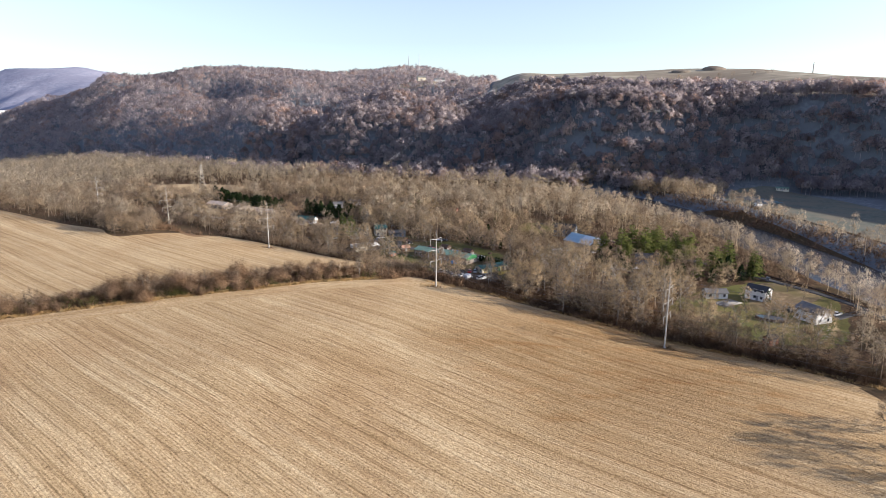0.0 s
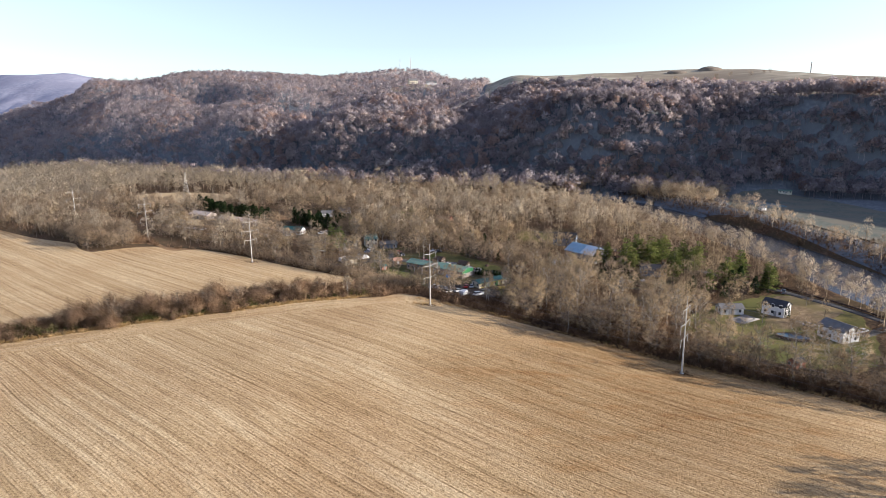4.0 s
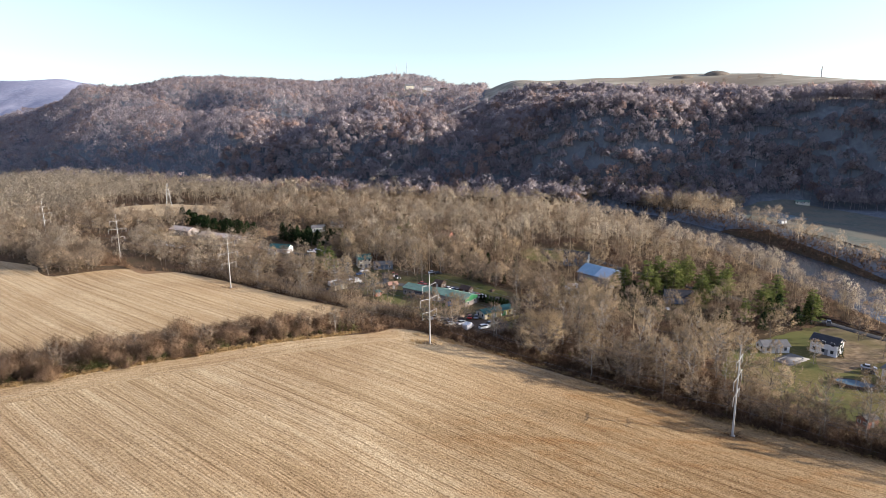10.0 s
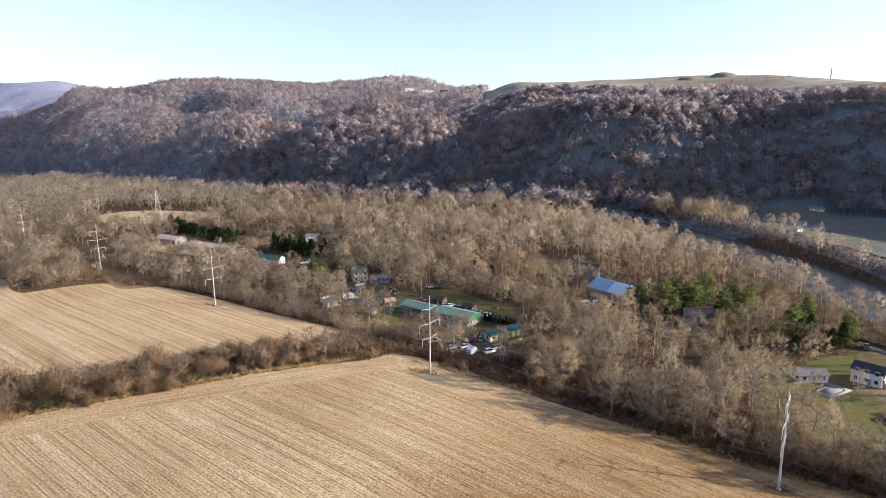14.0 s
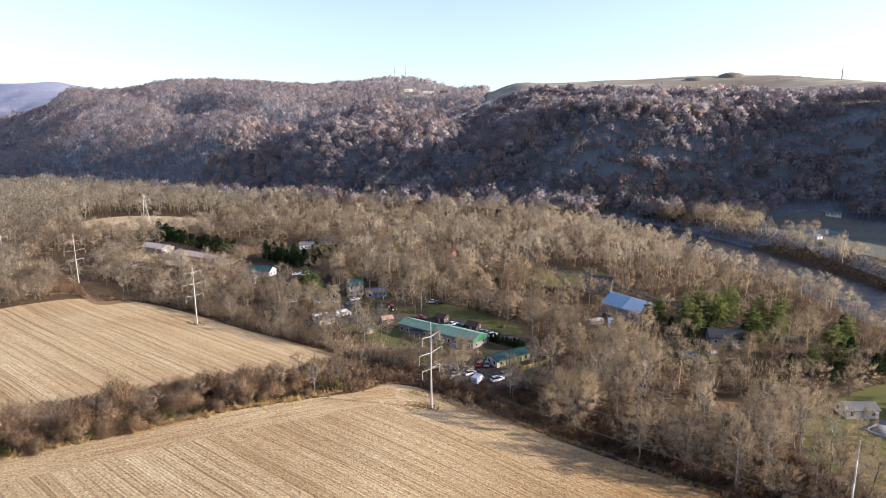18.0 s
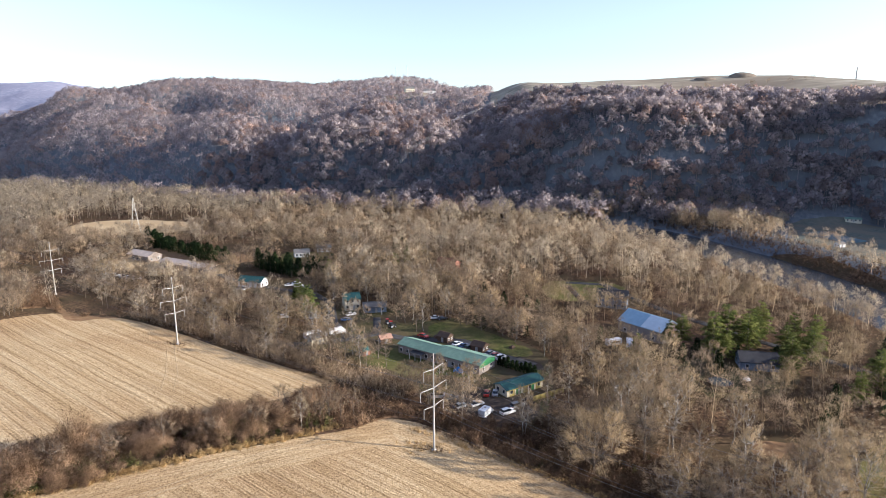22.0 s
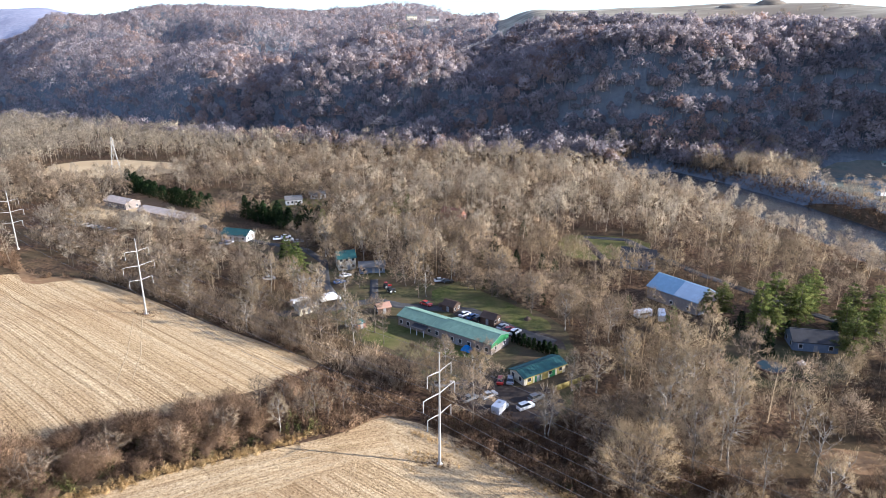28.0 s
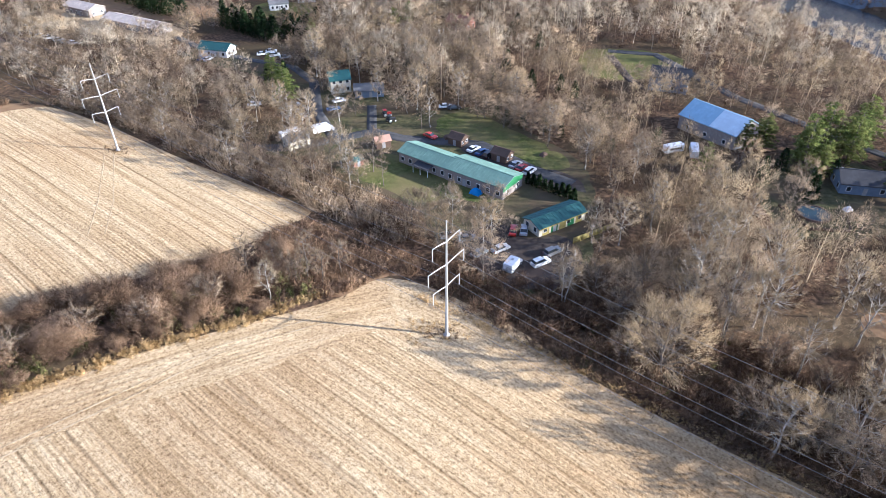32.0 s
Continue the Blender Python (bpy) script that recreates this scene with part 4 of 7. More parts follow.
woods("woods", W_EAST, 7.8, 0.6, 21, "leafless riverside woods in low sun", close=True)
woods("woods", W_CENTRE, 9.6, 0.25, 22, "leafless valley woods in low sun", 0.8, 1.22)
woods("woods", W_LEFT, 8.8, 0.35, 23, "leafless woods beyond the far stubble field", 0.75, 1.18)
W_GAP = [(-330, 495), (-250, 463), (-215, 438), (-212, 398), (-160, 400), (-148, 450), (-188, 560), (-200, 490), (-255, 484)]
woods("woods", W_GAP, 8.0, 0.25, 27, "leafless round trees beside the far dry field", 0.6, 0.95)
woods("woods", W_BELT_B, 7.4, 0.3, 24, "leafless thicket along the far field", 0.6, 1.0, True)
woods("woods", W_BANK, 8.4, 0.65, 25, "leafless trees on the far river bank", 0.55, 0.9)
W_FOOT = [(100, 528), (150, 526), (196, 486), (236, 470), (262, 516), (236, 552), (170, 566), (110, 566)]
woods("woods", W_FOOT, 6.5, 0.4, 28, "leafless trees at the foot of the wooded hill", 0.7, 1.1)
woods("woods", W_RIM, 8.0, 0.6, 26, "leafless trees round the houses")


def dome_tree(seed, h, sp, n, wide):
    """A far crown: fine pieces of twig haze filling a lumpy dome, with a stem."""
    r = np.random.RandomState(seed)
    u = r.uniform(-0.35, 1, n)
    ang = r.uniform(0, 2 * np.pi, n)
    out = np.c_[np.cos(ang) * np.sqrt(1 - u * u), np.sin(ang) * np.sqrt(1 - u * u), u]
    lump = (0.82 + 0.16 * np.sin(3 * ang + seed) * np.cos(4 * u + 2 * seed) + 0.08 * np.sin(7 * ang + 5 * u)) * r.uniform(0.45, 1, n) ** 0.5
    way = out * 0.7 + [0, 0, 0.3] + r.normal(0, 0.4, (n, 3))
    v, f = blades(r, out * lump[:, None], way, r.uniform(0.14, 0.28, n), r.uniform(0.6, 1.4, n) * wide, out)
    v = v * [sp, sp, h * 0.4] + [0, 0, h * 0.56]
    st = np.array([(-0.25, 0, 0), (0.25, 0, 0), (0, 0, h * 0.7)])
    nor = np.repeat(out * 0.6 + r.normal(0, 0.2, (n, 3)), 3, 0) + [0.05, -0.35, 0.45]
    nor = np.concatenate([nor, np.tile([0.6, -0.6, 0.4], (3, 1))])
    return np.concatenate([v, st]), np.concatenate([f, [[3 * n, 3 * n + 1, 3 * n + 2]]]), nor / np.linalg.norm(nor, axis=1)[:, None]


def hill_woods():
    r = np.random.RandomState(31)
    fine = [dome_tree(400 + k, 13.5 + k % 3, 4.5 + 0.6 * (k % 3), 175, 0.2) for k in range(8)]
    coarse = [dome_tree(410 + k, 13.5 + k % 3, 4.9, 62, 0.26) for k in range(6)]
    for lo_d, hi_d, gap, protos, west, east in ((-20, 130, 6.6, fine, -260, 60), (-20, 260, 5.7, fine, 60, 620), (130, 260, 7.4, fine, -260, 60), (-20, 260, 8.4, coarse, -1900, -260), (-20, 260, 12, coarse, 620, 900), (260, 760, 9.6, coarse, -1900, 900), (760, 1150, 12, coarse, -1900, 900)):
        gx, gy = np.meshgrid(np.arange(-1900, 900, gap), np.arange(380, 2200, gap))
        x = (gx + r.uniform(-0.75, 0.75, gx.shape) * gap).ravel()
        y = (gy + r.uniform(-0.75, 0.75, gy.shape) * gap).ravel()
        d = y - foot_line(x)
        az = np.degrees(np.arctan2(x, y + 86))
        ok = (d > lo_d) & (d <= hi_d) & (abs(az) < 38) & (y < 2000) & (x > west) & (x <= east)
        ok &= ~((d > 175 + 60 * ramp(20, 6, az)) & (x > 42 + 0.09 * (y - 700)) & (y < 1500)) & (from_line(RIVER, x, y) > 25)
        ok &= ~inside(EAST_FIELD, x, y) & ~inside(HILL_LAWN, x, y)
        x, y = x[ok], y[ok]
        size = (0.98 + 0.12 * soft_waves(x, y, 70, 78)) * r.uniform(0.78, 1.22, len(x))
        rust = soft_waves(x, y, 130, 77) + r.normal(0, 0.7, len(x))
        sel = rust > 0.9
        rest = ~sel
        if rest.any():
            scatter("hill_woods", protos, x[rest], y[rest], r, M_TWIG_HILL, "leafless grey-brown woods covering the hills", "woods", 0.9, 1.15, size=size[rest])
        if sel.any() and not sel.all():
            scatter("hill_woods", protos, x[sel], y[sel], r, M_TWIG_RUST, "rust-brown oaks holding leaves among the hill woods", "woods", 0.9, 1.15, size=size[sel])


hill_woods()


def river_brush():
    """Brush and saplings on both banks."""
    r = np.random.RandomState(33)
    bank = [(255, 140), (262, 330), (250, 440), (205, 540), (120, 540), (160, 470), (180, 400), (186, 290), (190, 140)]
    x, y = spread_out(r, bank, 3.6, [EAST_FIELD])
    dr = from_line(RIVER, x, y)
    ok = (dr > 23) & ((dr < 33) | (x > 205)) & (dr < 50)
    scatter("bank_brush", [bush_mesh(66 + k, 3.4, 2.4, 40, 0.3) for k in range(3)], x[ok], y[ok], r, M_BRUSH, "dark leafless brush on the river banks", "undergrowth", 0.6, 1.3)
    # a line of trees along the near bank
    y = r.uniform(150, 330, 42)
    x = np.interp(y, [60, 200, 290, 350, 415], [222, 206, 202, 197, 185]) - r.uniform(24, 42, 42)
    big = r.uniform(size=42) < 0.75
    scatter("woods", far_tall, x[big], y[big], r, M_TWIG_GREY, "leafless trees along the near river bank, tall grey-tan crowns", "woods", 0.5, 0.85)
    scatter("woods", far_round, x[~big], y[~big], r, M_TWIG_BROWN, "leafless trees along the near river bank, round brown crowns", "woods", 0.6, 0.95)


river_brush()

# ---- single trees near the fields ----
syc = [tree_kind("sycamore_tree", *bare_tree(100 + k, 18.5 + k % 3, 4.3 + 0.6 * (k % 2), 5200, 0.075, "tall", 14), M_BARK_PALE, M_TWIG_TAN,
                 "tall leafless sycamore with a pale trunk in the field-edge belt", "tree", "trees of the field-edge belt") for k in range(6)]
oak = [tree_kind("round_tree", *bare_tree(120 + k, 14 + k % 2, 6.2, 4200, 0.08, "round", 16), M_BARK, M_TWIG_BROWN,
                 "leafless round-crowned tree with fine brown twigs", "tree", "round leafless trees") for k in range(4)]
slim = [tree_kind("young_tree", *bare_tree(130 + k, 12 + k % 3, 2.7, 1500, 0.06, "tall", 10, stem=0.008), M_BARK, M_TWIG_TAN,
                  "slim leafless young tree in the thicket", "tree", "young leafless trees") for k in range(4)]
yard = [tree_kind("round_tree", *bare_tree(125 + k, 14 + k % 2, 6.0, 2600, 0.13, "round", 14), M_BARK, M_TWIG_BROWN if k % 2 else M_TWIG_TAN,
                  "leafless round-crowned tree among the houses", "tree", "round leafless trees") for k in range(4)]
pines = [tree_kind("pine_tree", *pine_mesh(140 + k, 17 + k, 5.0), M_BARK, M_NEEDLE, "tall green white pine with level boughs", "tree", "white pines") for k in range(3)]


OLD_TREE = tree_kind("round_tree", *bare_tree(128, 14, 7.0, 11000, 0.07, "round", 22, stem=0.016), M_BARK, M_TWIG_TAN, "big old leafless tree with a wide rounded crown", "tree", "round leafless trees")


PALE_TREE = tree_kind("sycamore_tree", *bare_tree(129, 14.5, 6.4, 6500, 0.075, "round", 18, stem=0.014), M_BARK_PALE, M_TWIG_TAN, "wide leafless sycamore with pale branching limbs", "tree", "trees of the field-edge belt")


def belt_at(w, s):
    return -3.8 + 0.814 * w - 0.58 * s, 176.4 - 0.58 * w - 0.814 * s


rt = random.Random(5)


def plant_all():
    # the belt between field and houses
    x, y = spread_out(np.random.RandomState(3), [belt_at(36, -14), belt_at(50, -11), belt_at(102, -11), belt_at(152, -10), belt_at(152, -26), belt_at(106, -24), belt_at(92, -42), belt_at(30, -58), belt_at(24, -30)], 9.2, [CLEAR_MAIN, YARD, BROWN_CLEAR])
    for a, b in zip(x, y):
        if min(math.hypot(a - 34, b - 169) - 4.5, math.hypot(a - 46, b - 152), math.hypot(a - 58.5, b - 152.5), math.hypot(a - 38, b - 166), math.hypot(a - 48, b - 166)) < 6.5:
            continue
        kind = rt.choice(syc + syc + slim + oak[:2])
        plant(kind, a, b, rt.uniform(0.78, 1.08), rt.uniform(0, 360), rt.uniform(0.85, 1.1))
    for a, b, k, sz in ((33.7, 168.6, OLD_TREE, 1.15), (46.3, 151.8, syc[1], 0.82), (58.4, 152.4, PALE_TREE, 1.0), (75.5, 156, syc[5], 0.85), (100, 166, syc[3], 0.75), (56, 183, syc[0], 0.8), (74, 186, syc[4], 0.8), (4.5, 210, syc[3], 0.72), (19.8, 190, syc[4], 0.74), (-2.6, 218, syc[0], 0.72), (-94.7, 282.4, PALE_TREE, 1.0), (-64.6, 264.7, PALE_TREE, 0.75), (-175, 352, PALE_TREE, 0.95), (-38, 184.5, syc[1], 0.5),
                        (-65.4, 281, syc[5], 0.75), (-49, 258.8, syc[2], 0.85), (-46, 263, syc[0], 0.8), (-68.9, 270.4, syc[1], 0.7), (34.7, 248.1, syc[3], 0.8), (37, 252, oak[1], 0.9),
                        (-14, 290, syc[4], 0.85), (-17, 287, oak[2], 0.95), (-36, 246, slim[0], 1.0), (1, 206, oak[3], 0.7), (-34, 251, syc[4], 0.7), (-42, 249, slim[2], 1.1)):
        plant(k, a, b, sz, rt.uniform(0, 360))
    for a, b, sz in ((34, 190, 0.8), (42, 185, 0.9), (30, 183, 0.7), (48, 178, 0.85), (27, 193, 0.7), (51, 186, 0.8), (38, 196, 0.75), (55, 172, 0.75), (44, 195, 0.8)):
        plant(rt.choice(oak), a, b, sz, rt.uniform(0, 360))
    # slim trees at the very edge of the field
    for w in (58, 66, 76, 84, 93, 101, 108, 117, 126, 133, 141, 150):
        a, b = belt_at(w + rt.uniform(-2, 2), -11.5 + rt.uniform(-1.5, 1.5))
        plant(rt.choice(slim + yard[:2]), a, b, rt.uniform(0.65, 0.95), rt.uniform(0, 360), rt.uniform(0.9, 1.2))
    for w, off in ((29, -15), (34, -21), (52, -13), (61, -14.5), (69, -12.5), (78, -15), (86, -13), (95, -14.5), (104, -13.5), (111, -16), (118, -13), (125, -15.5), (133, -13.5), (141, -15), (149, -13)):
        a, b = belt_at(w, off)
        plant(rt.choice(oak), a, b, rt.uniform(0.6, 0.8), rt.uniform(0, 360))
    for a, b in ((-36, 192), (-33, 197), (-29, 191), (-40, 197), (-44, 192), (-26, 196), (-47, 199)):
        plant(rt.choice(slim), a, b, rt.uniform(0.6, 0.85), rt.uniform(0, 360), 1.25)
    for a, b, sz in ((67, 299, 0.7), (73, 297, 0.75), (80, 296, 0.7), (86, 303, 0.75), (64, 308, 0.65)):
        plant(rt.choice(yard), a, b, sz, rt.uniform(0, 360))
    # trees in the yard and along the lane
    for a, b, k, sz in ((92, 146, slim[1], 0.95), (98, 137, syc[4], 0.62), (104, 133, slim[3], 0.8), (109, 150, slim[0], 0.7), (117.4, 121.2, syc[2], 0.85), (101, 128, oak[3], 0.7), (112, 138, slim[1], 0.8), (95, 152, slim[3], 0.9), (103, 158, slim[0], 0.8), (110, 164, syc[1], 0.5), (124, 166, syc[3], 0.5), (150, 170, slim[1], 0.7), (122, 190, yard[0], 0.7), (112, 192, yard[1], 0.75), (130, 196, yard[2], 0.7), (152, 186, yard[3], 0.7), (106, 182, yard[0], 0.65)):
        plant(k, a, b, sz, rt.uniform(0, 360))
    for a, b in ((90.8, 137.9), (96.3, 140.5), (95.7, 124.3), (98.4, 121.8), (106.4, 124.5), (122.6, 112.9), (136.1, 103.8), (100, 131), (112, 114), (131, 112), (104, 119), (92, 129), (145, 106), (150, 116), (86, 134), (133, 98)):
        plant(rt.choice(slim + slim + yard), a + rt.uniform(-1, 1), b + rt.uniform(-1, 1), rt.uniform(0.6, 0.9), rt.uniform(0, 360), rt.uniform(1.0, 1.3))
    # trees at the near corner of the field
    for a, b, k, sz in ((106, 47, oak[0], 1.0), (113, 55, syc[0], 0.8), (112, 38, oak[1], 1.0), (120, 47, syc[2], 0.9), (121, 30, oak[2], 1.1), (118, 18, syc[3], 0.9), (128, 58, syc[5], 0.9)):
        plant(k, a, b, sz, rt.uniform(0, 360))
    for a, b in ((82, 162), (89, 160), (92, 150)):
        plant(rt.choice(syc), a, b, rt.uniform(0.85, 1.05), rt.uniform(0, 360))
    for a, b, sz in ((-110, 383, 0.6), (-99, 396, 0.6), (-75, 409, 0.75), (-60, 395, 0.8), (22, 394, 0.9), (28, 272, 0.8), (-34, 285, 0.6), (-21, 291, 0.85), (-48, 306, 0.85), (-4, 219, 0.75), (8, 226, 0.6), (-10, 224, 0.55), (26, 262, 0.7), (14, 276, 0.75), (6, 284, 0.7), (22, 270, 0.7), (-38, 248, 0.7), (-28, 241, 0.6)):
        plant(rt.choice(oak), a, b, sz, rt.uniform(0, 360))
    # trees between the lane, the long building and the lot
    for a, b in ((-48, 255), (-41, 248), (-58, 263), (-68, 272), (-35, 252), (-32, 257), (-47, 270), (-57, 281), (-12, 274), (-10, 277), (28, 266), (66, 239), (75, 245), (55, 239), (38, 230), (43, 219), (54, 214), (30, 208), (-6, 207), (-25, 247), (-20, 240), (-30, 238), (62, 226), (48, 228), (58, 220), (68, 216), (47, 240), (40, 243), (50, 250), (-42, 262), (-52, 273), (-62, 290), (-44, 318), (-28, 298), (-37, 276)):
        plant(rt.choice(syc[:3] + yard + slim), a + rt.uniform(-1, 1), b + rt.uniform(-1, 1), rt.uniform(0.62, 0.85), rt.uniform(0, 360), rt.uniform(0.9, 1.15))
    for a, b, k, sz in ((-6, 207, oak[0], 0.7), (-12, 218, oak[3], 0.7), (10, 213, oak[1], 0.5), (-9, 213, oak[2], 0.6), (30, 212, syc[2], 0.62), (3.8, 195.8, oak[0], 0.85), (6.5, 212, syc[0], 0.6), (20.2, 189.6, syc[5], 0.58), (36, 211, syc[3], 0.75), (45, 217, syc[4], 0.8)):
        plant(k, a, b, sz, rt.uniform(0, 360))
    for k in range(11):
        a, b = -46 - 8.6 * k + rt.uniform(-2, 2), 232 + 6.3 * k + rt.uniform(-1.5, 1.5)
        plant(rt.choice(oak + syc[:2]), a, b, rt.uniform(0.5, 0.72), rt.uniform(0, 360), 1.1)
    # dark low trees behind the back lawn
    for a, b in ((2, 292), (9, 284), (15, 277), (20, 274), (26, 270), (14, 302), (22, 292), (33, 280), (30, 274), (40, 277), (48, 270), (37, 268), (44, 262), (18, 285)):
        plant(rt.choice(oak), a + rt.uniform(-1, 1), b + rt.uniform(-1, 1), rt.uniform(0.55, 0.8), rt.uniform(0, 360), 1.2)
    # trees among the houses
    x, y = spread_out(np.random.RandomState(4), [(-75, 318), (-52, 316), (-28, 312), (-18, 302), (-6, 292), (20, 280), (30, 300), (10, 340), (-30, 345), (-70, 345)], 9.5, [CLEAR_MAIN, CLEAR_TEAL])
    for a, b in zip(x, y):
        plant(rt.choice(syc[:2] + yard), a, b, rt.uniform(0.7, 0.95), rt.uniform(0, 360))
    # pines by the barn and the houses
    for a, b, sz in ((94, 247, 0.92), (101.5, 253, 0.98), (107, 249, 0.9), (118, 263, 0.92), (112, 229.5, 0.82), (131.7, 249.5, 0.8), (67, 246.5, 0.5), (87.3, 258.5, 0.72), (83, 260, 0.5), (97, 243, 0.62), (124, 238, 0.82), (131, 215, 0.85), (140, 222, 0.85), (112, 256, 0.85), (118, 243, 0.75), (-66, 309, 0.7), (-62, 366, 0.55), (-22, 390, 0.6), (-28, 386, 0.5), (120, 207, 0.6), (124, 250, 0.8), (146, 206, 0.8), (-59, 296, 0.8)):
        plant(rt.choice(pines), a, b, sz, rt.uniform(0, 360))
    # trees round the farm, the far corner and the pool house
    for a, b in ((-158, 362), (-150, 366), (-142, 361), (-134, 366), (-126, 360), (-120, 370), (-168, 372), (-178, 378), (-190, 386), (-200, 392), (-118, 382), (-212, 412), (-205, 425), (-190, 430), (-112, 396), (-175, 366), (-184, 374), (-74, 421), (-68, 424), (-81, 425)):
        plant(rt.choice(yard), a + rt.uniform(-2, 2), b + rt.uniform(-2, 2), rt.uniform(0.55, 0.8), rt.uniform(0, 360), 1.1)
    for a, b in ((92, 232), (88, 236), (96, 219), (80, 224), (76, 218), (118, 222), (100, 212), (90, 210)):
        plant(rt.choice(yard + slim), a + rt.uniform(-1.5, 1.5), b + rt.uniform(-1.5, 1.5), rt.uniform(0.55, 0.8), rt.uniform(0, 360))
    # trees beside the far field's thicket
    x, y = spread_out(np.random.RandomState(6), [(-206, 280), (-192, 270), (-182, 268), (-173, 284), (-181, 304), (-198, 330), (-232, 342), (-236, 306), (-214, 294)], 6.2)
    for a, b in zip(x, y):
        plant(rt.choice(oak + yard[1:2]), a, b, rt.uniform(0.55, 0.85), rt.uniform(0, 360), rt.uniform(1.0, 1.25))
    for a, b, k, sz in ((-187, 262, oak[1], 0.75), (-181, 268, oak[2], 0.7), (-176, 280, oak[3], 0.8), (-196, 275, oak[0], 0.8), (-210, 292, oak[2], 0.85), (-222, 298, oak[1], 0.8), (-205, 300, syc[0], 0.8)):
        plant(k, a, b, sz, rt.uniform(0, 360))


plant_all()


# ---- hedgerow between the two fields ----
def village_trees():
    r = np.random.RandomState(41)
    x, y = spread_out(r, [(-124, 366), (-62, 332), (-12, 300), (20, 330), (-10, 400), (-60, 446), (-104, 446), (-148, 416)], 11.5, OPEN)
    for a, b in zip(x, y):
        plant(rt.choice(yard), a, b, r.uniform(0.7, 1.0), r.uniform(0, 360), r.uniform(0.95, 1.3))


village_trees()


def hedgerow():
    r = np.random.RandomState(15)
    wide = [bush_mesh(160 + k, 5.6, 3.6, 520, 0.09) for k in range(4)]
    low = [bush_mesh(170 + k, 2.4, 2.0, 130, 0.09) for k in range(4)]
    edge = np.array([(-30, 190), (-41, 180), (-56, 172), (-78, 158), (-112, 137), (-150, 117), (-200, 90)], float)
    seg = np.r_[0, np.cumsum(np.hypot(*np.diff(edge, axis=0).T))]
    shrub = tree_kind("hedge_bush", bush_mesh(150, 2.4, 1.0, 60, 0.06), bush_mesh(151, 6.0, 3.6, 6500, 0.044), M_BARK, M_HEDGE, "tangled leafless bush of the hedgerow between the stubble fields", "bush", "hedgerow bushes", ("stem", "crown"))
    shrub2 = tree_kind("hedge_bush", bush_mesh(152, 2.4, 1.0, 60, 0.06), bush_mesh(153, 4.6, 3.4, 5600, 0.044), M_BARK, M_HEDGE, "tangled tan bush of the hedgerow between the stubble fields", "bush", "hedgerow bushes", ("stem", "crown"))
    small = [tree_kind("hedge_tree", *bare_tree(180 + k, 8.5, 3.6, 1500, 0.06, "bush", 15), M_BARK, M_TWIG_BROWN, "small leafless tree in the hedgerow", "tree", "hedgerow trees") for k in range(3)]
    at = 0.0
    while at < seg[-1] - 5:
        ex, ey = np.interp(at, seg, edge[:, 0]), np.interp(at, seg, edge[:, 1])
        deep = 19.5 if at < 95 else (13 if at < 140 else 7)
        for k in range((1 if at < 14 else 3) if at < 110 else 2):
            q = r.uniform(-3.0, deep)
            bx, by = ex - 0.5 * q + r.normal(0, 0.8), ey + 0.86 * q + r.normal(0, 0.8)
            big = (1.1 if at < 120 else 0.82) * (0.55 + 0.6 * math.sin(math.pi * min(1, max(0, (q + 3.5) / (deep + 4)))))
            plant(shrub if r.uniform() < 0.55 else shrub2, bx, by, big * r.uniform(0.55, 1.3), r.uniform(0, 360), r.uniform(0.95, 1.35))
        if r.uniform() < (0.3 if at < 130 else 0.5):
            plant(small[r.randint(3)], ex - 2.5 + r.normal(0, 1), ey + 4 + r.normal(0, 1), r.uniform(0.7, 1.1), r.uniform(0, 360))
        at += r.uniform(2.8, 4.2)
    # lower growth, evergreen patches and the straw fringe
    t = r.uniform(0, seg[-1], 700)
    q = r.uniform(0.0, 1.0, 700) * np.where(t < 100, 21, np.where(t < 140, 14, 8))
    x, y = np.interp(t, seg, edge[:, 0]) - 0.5 * q + 0.9, np.interp(t, seg, edge[:, 1]) + 0.86 * q - 1.6
    scatter("hedge_undergrowth", low, x, y, r, M_BRUSH, "dead brush under the hedgerow", "undergrowth", 0.7, 1.4)
    t = np.r_[r.uniform(0, seg[-1], 150), r.uniform(48, 92, 70)]
    q = np.r_[r.uniform(-1.5, 9.0, 150), r.uniform(-2.2, 2.5, 70)]
    scatter("green_brambles", low, np.interp(t, seg, edge[:, 0]) - 0.5 * q, np.interp(t, seg, edge[:, 1]) + 0.86 * q, r, M_GREENBRUSH, "green bramble patches in the hedgerow", "undergrowth", 0.6, 1.5)
    x, y = spread_out(r, CORRIDOR, 4.6, [FIELD_B])
    scatter("corridor_thicket", [bush_mesh(174 + k, 4.2, 2.4, 200, 0.09) for k in range(3)], x, y, r, M_HEDGE, "leafless shrubs below the power line", "undergrowth", 0.5, 1.2)
    tuft = [bush_mesh(190 + k, 1.3, 0.9, 80, 0.08) for k in range(3)]
    t = r.uniform(0, seg[-1], 1900)
    q = r.normal(0.7, 0.75, 1900)
    scatter("grass_fringe", tuft, np.interp(t, seg, edge[:, 0]) - 0.5 * q + 1.7, np.interp(t, seg, edge[:, 1]) + 0.86 * q - 3.0, r, M_STRAWTUFT, "straw-coloured grass along the field edge", "grass", 0.6, 1.2)
    x, y = spread_out(r, BRUSH, 1.5)
    scatter("reeds", low, x, y, r, M_BRUSH, "brown dead weeds between the fields", "grass", 0.6, 0.95)
    x, y = spread_out(r, BRUSH, 3.0)
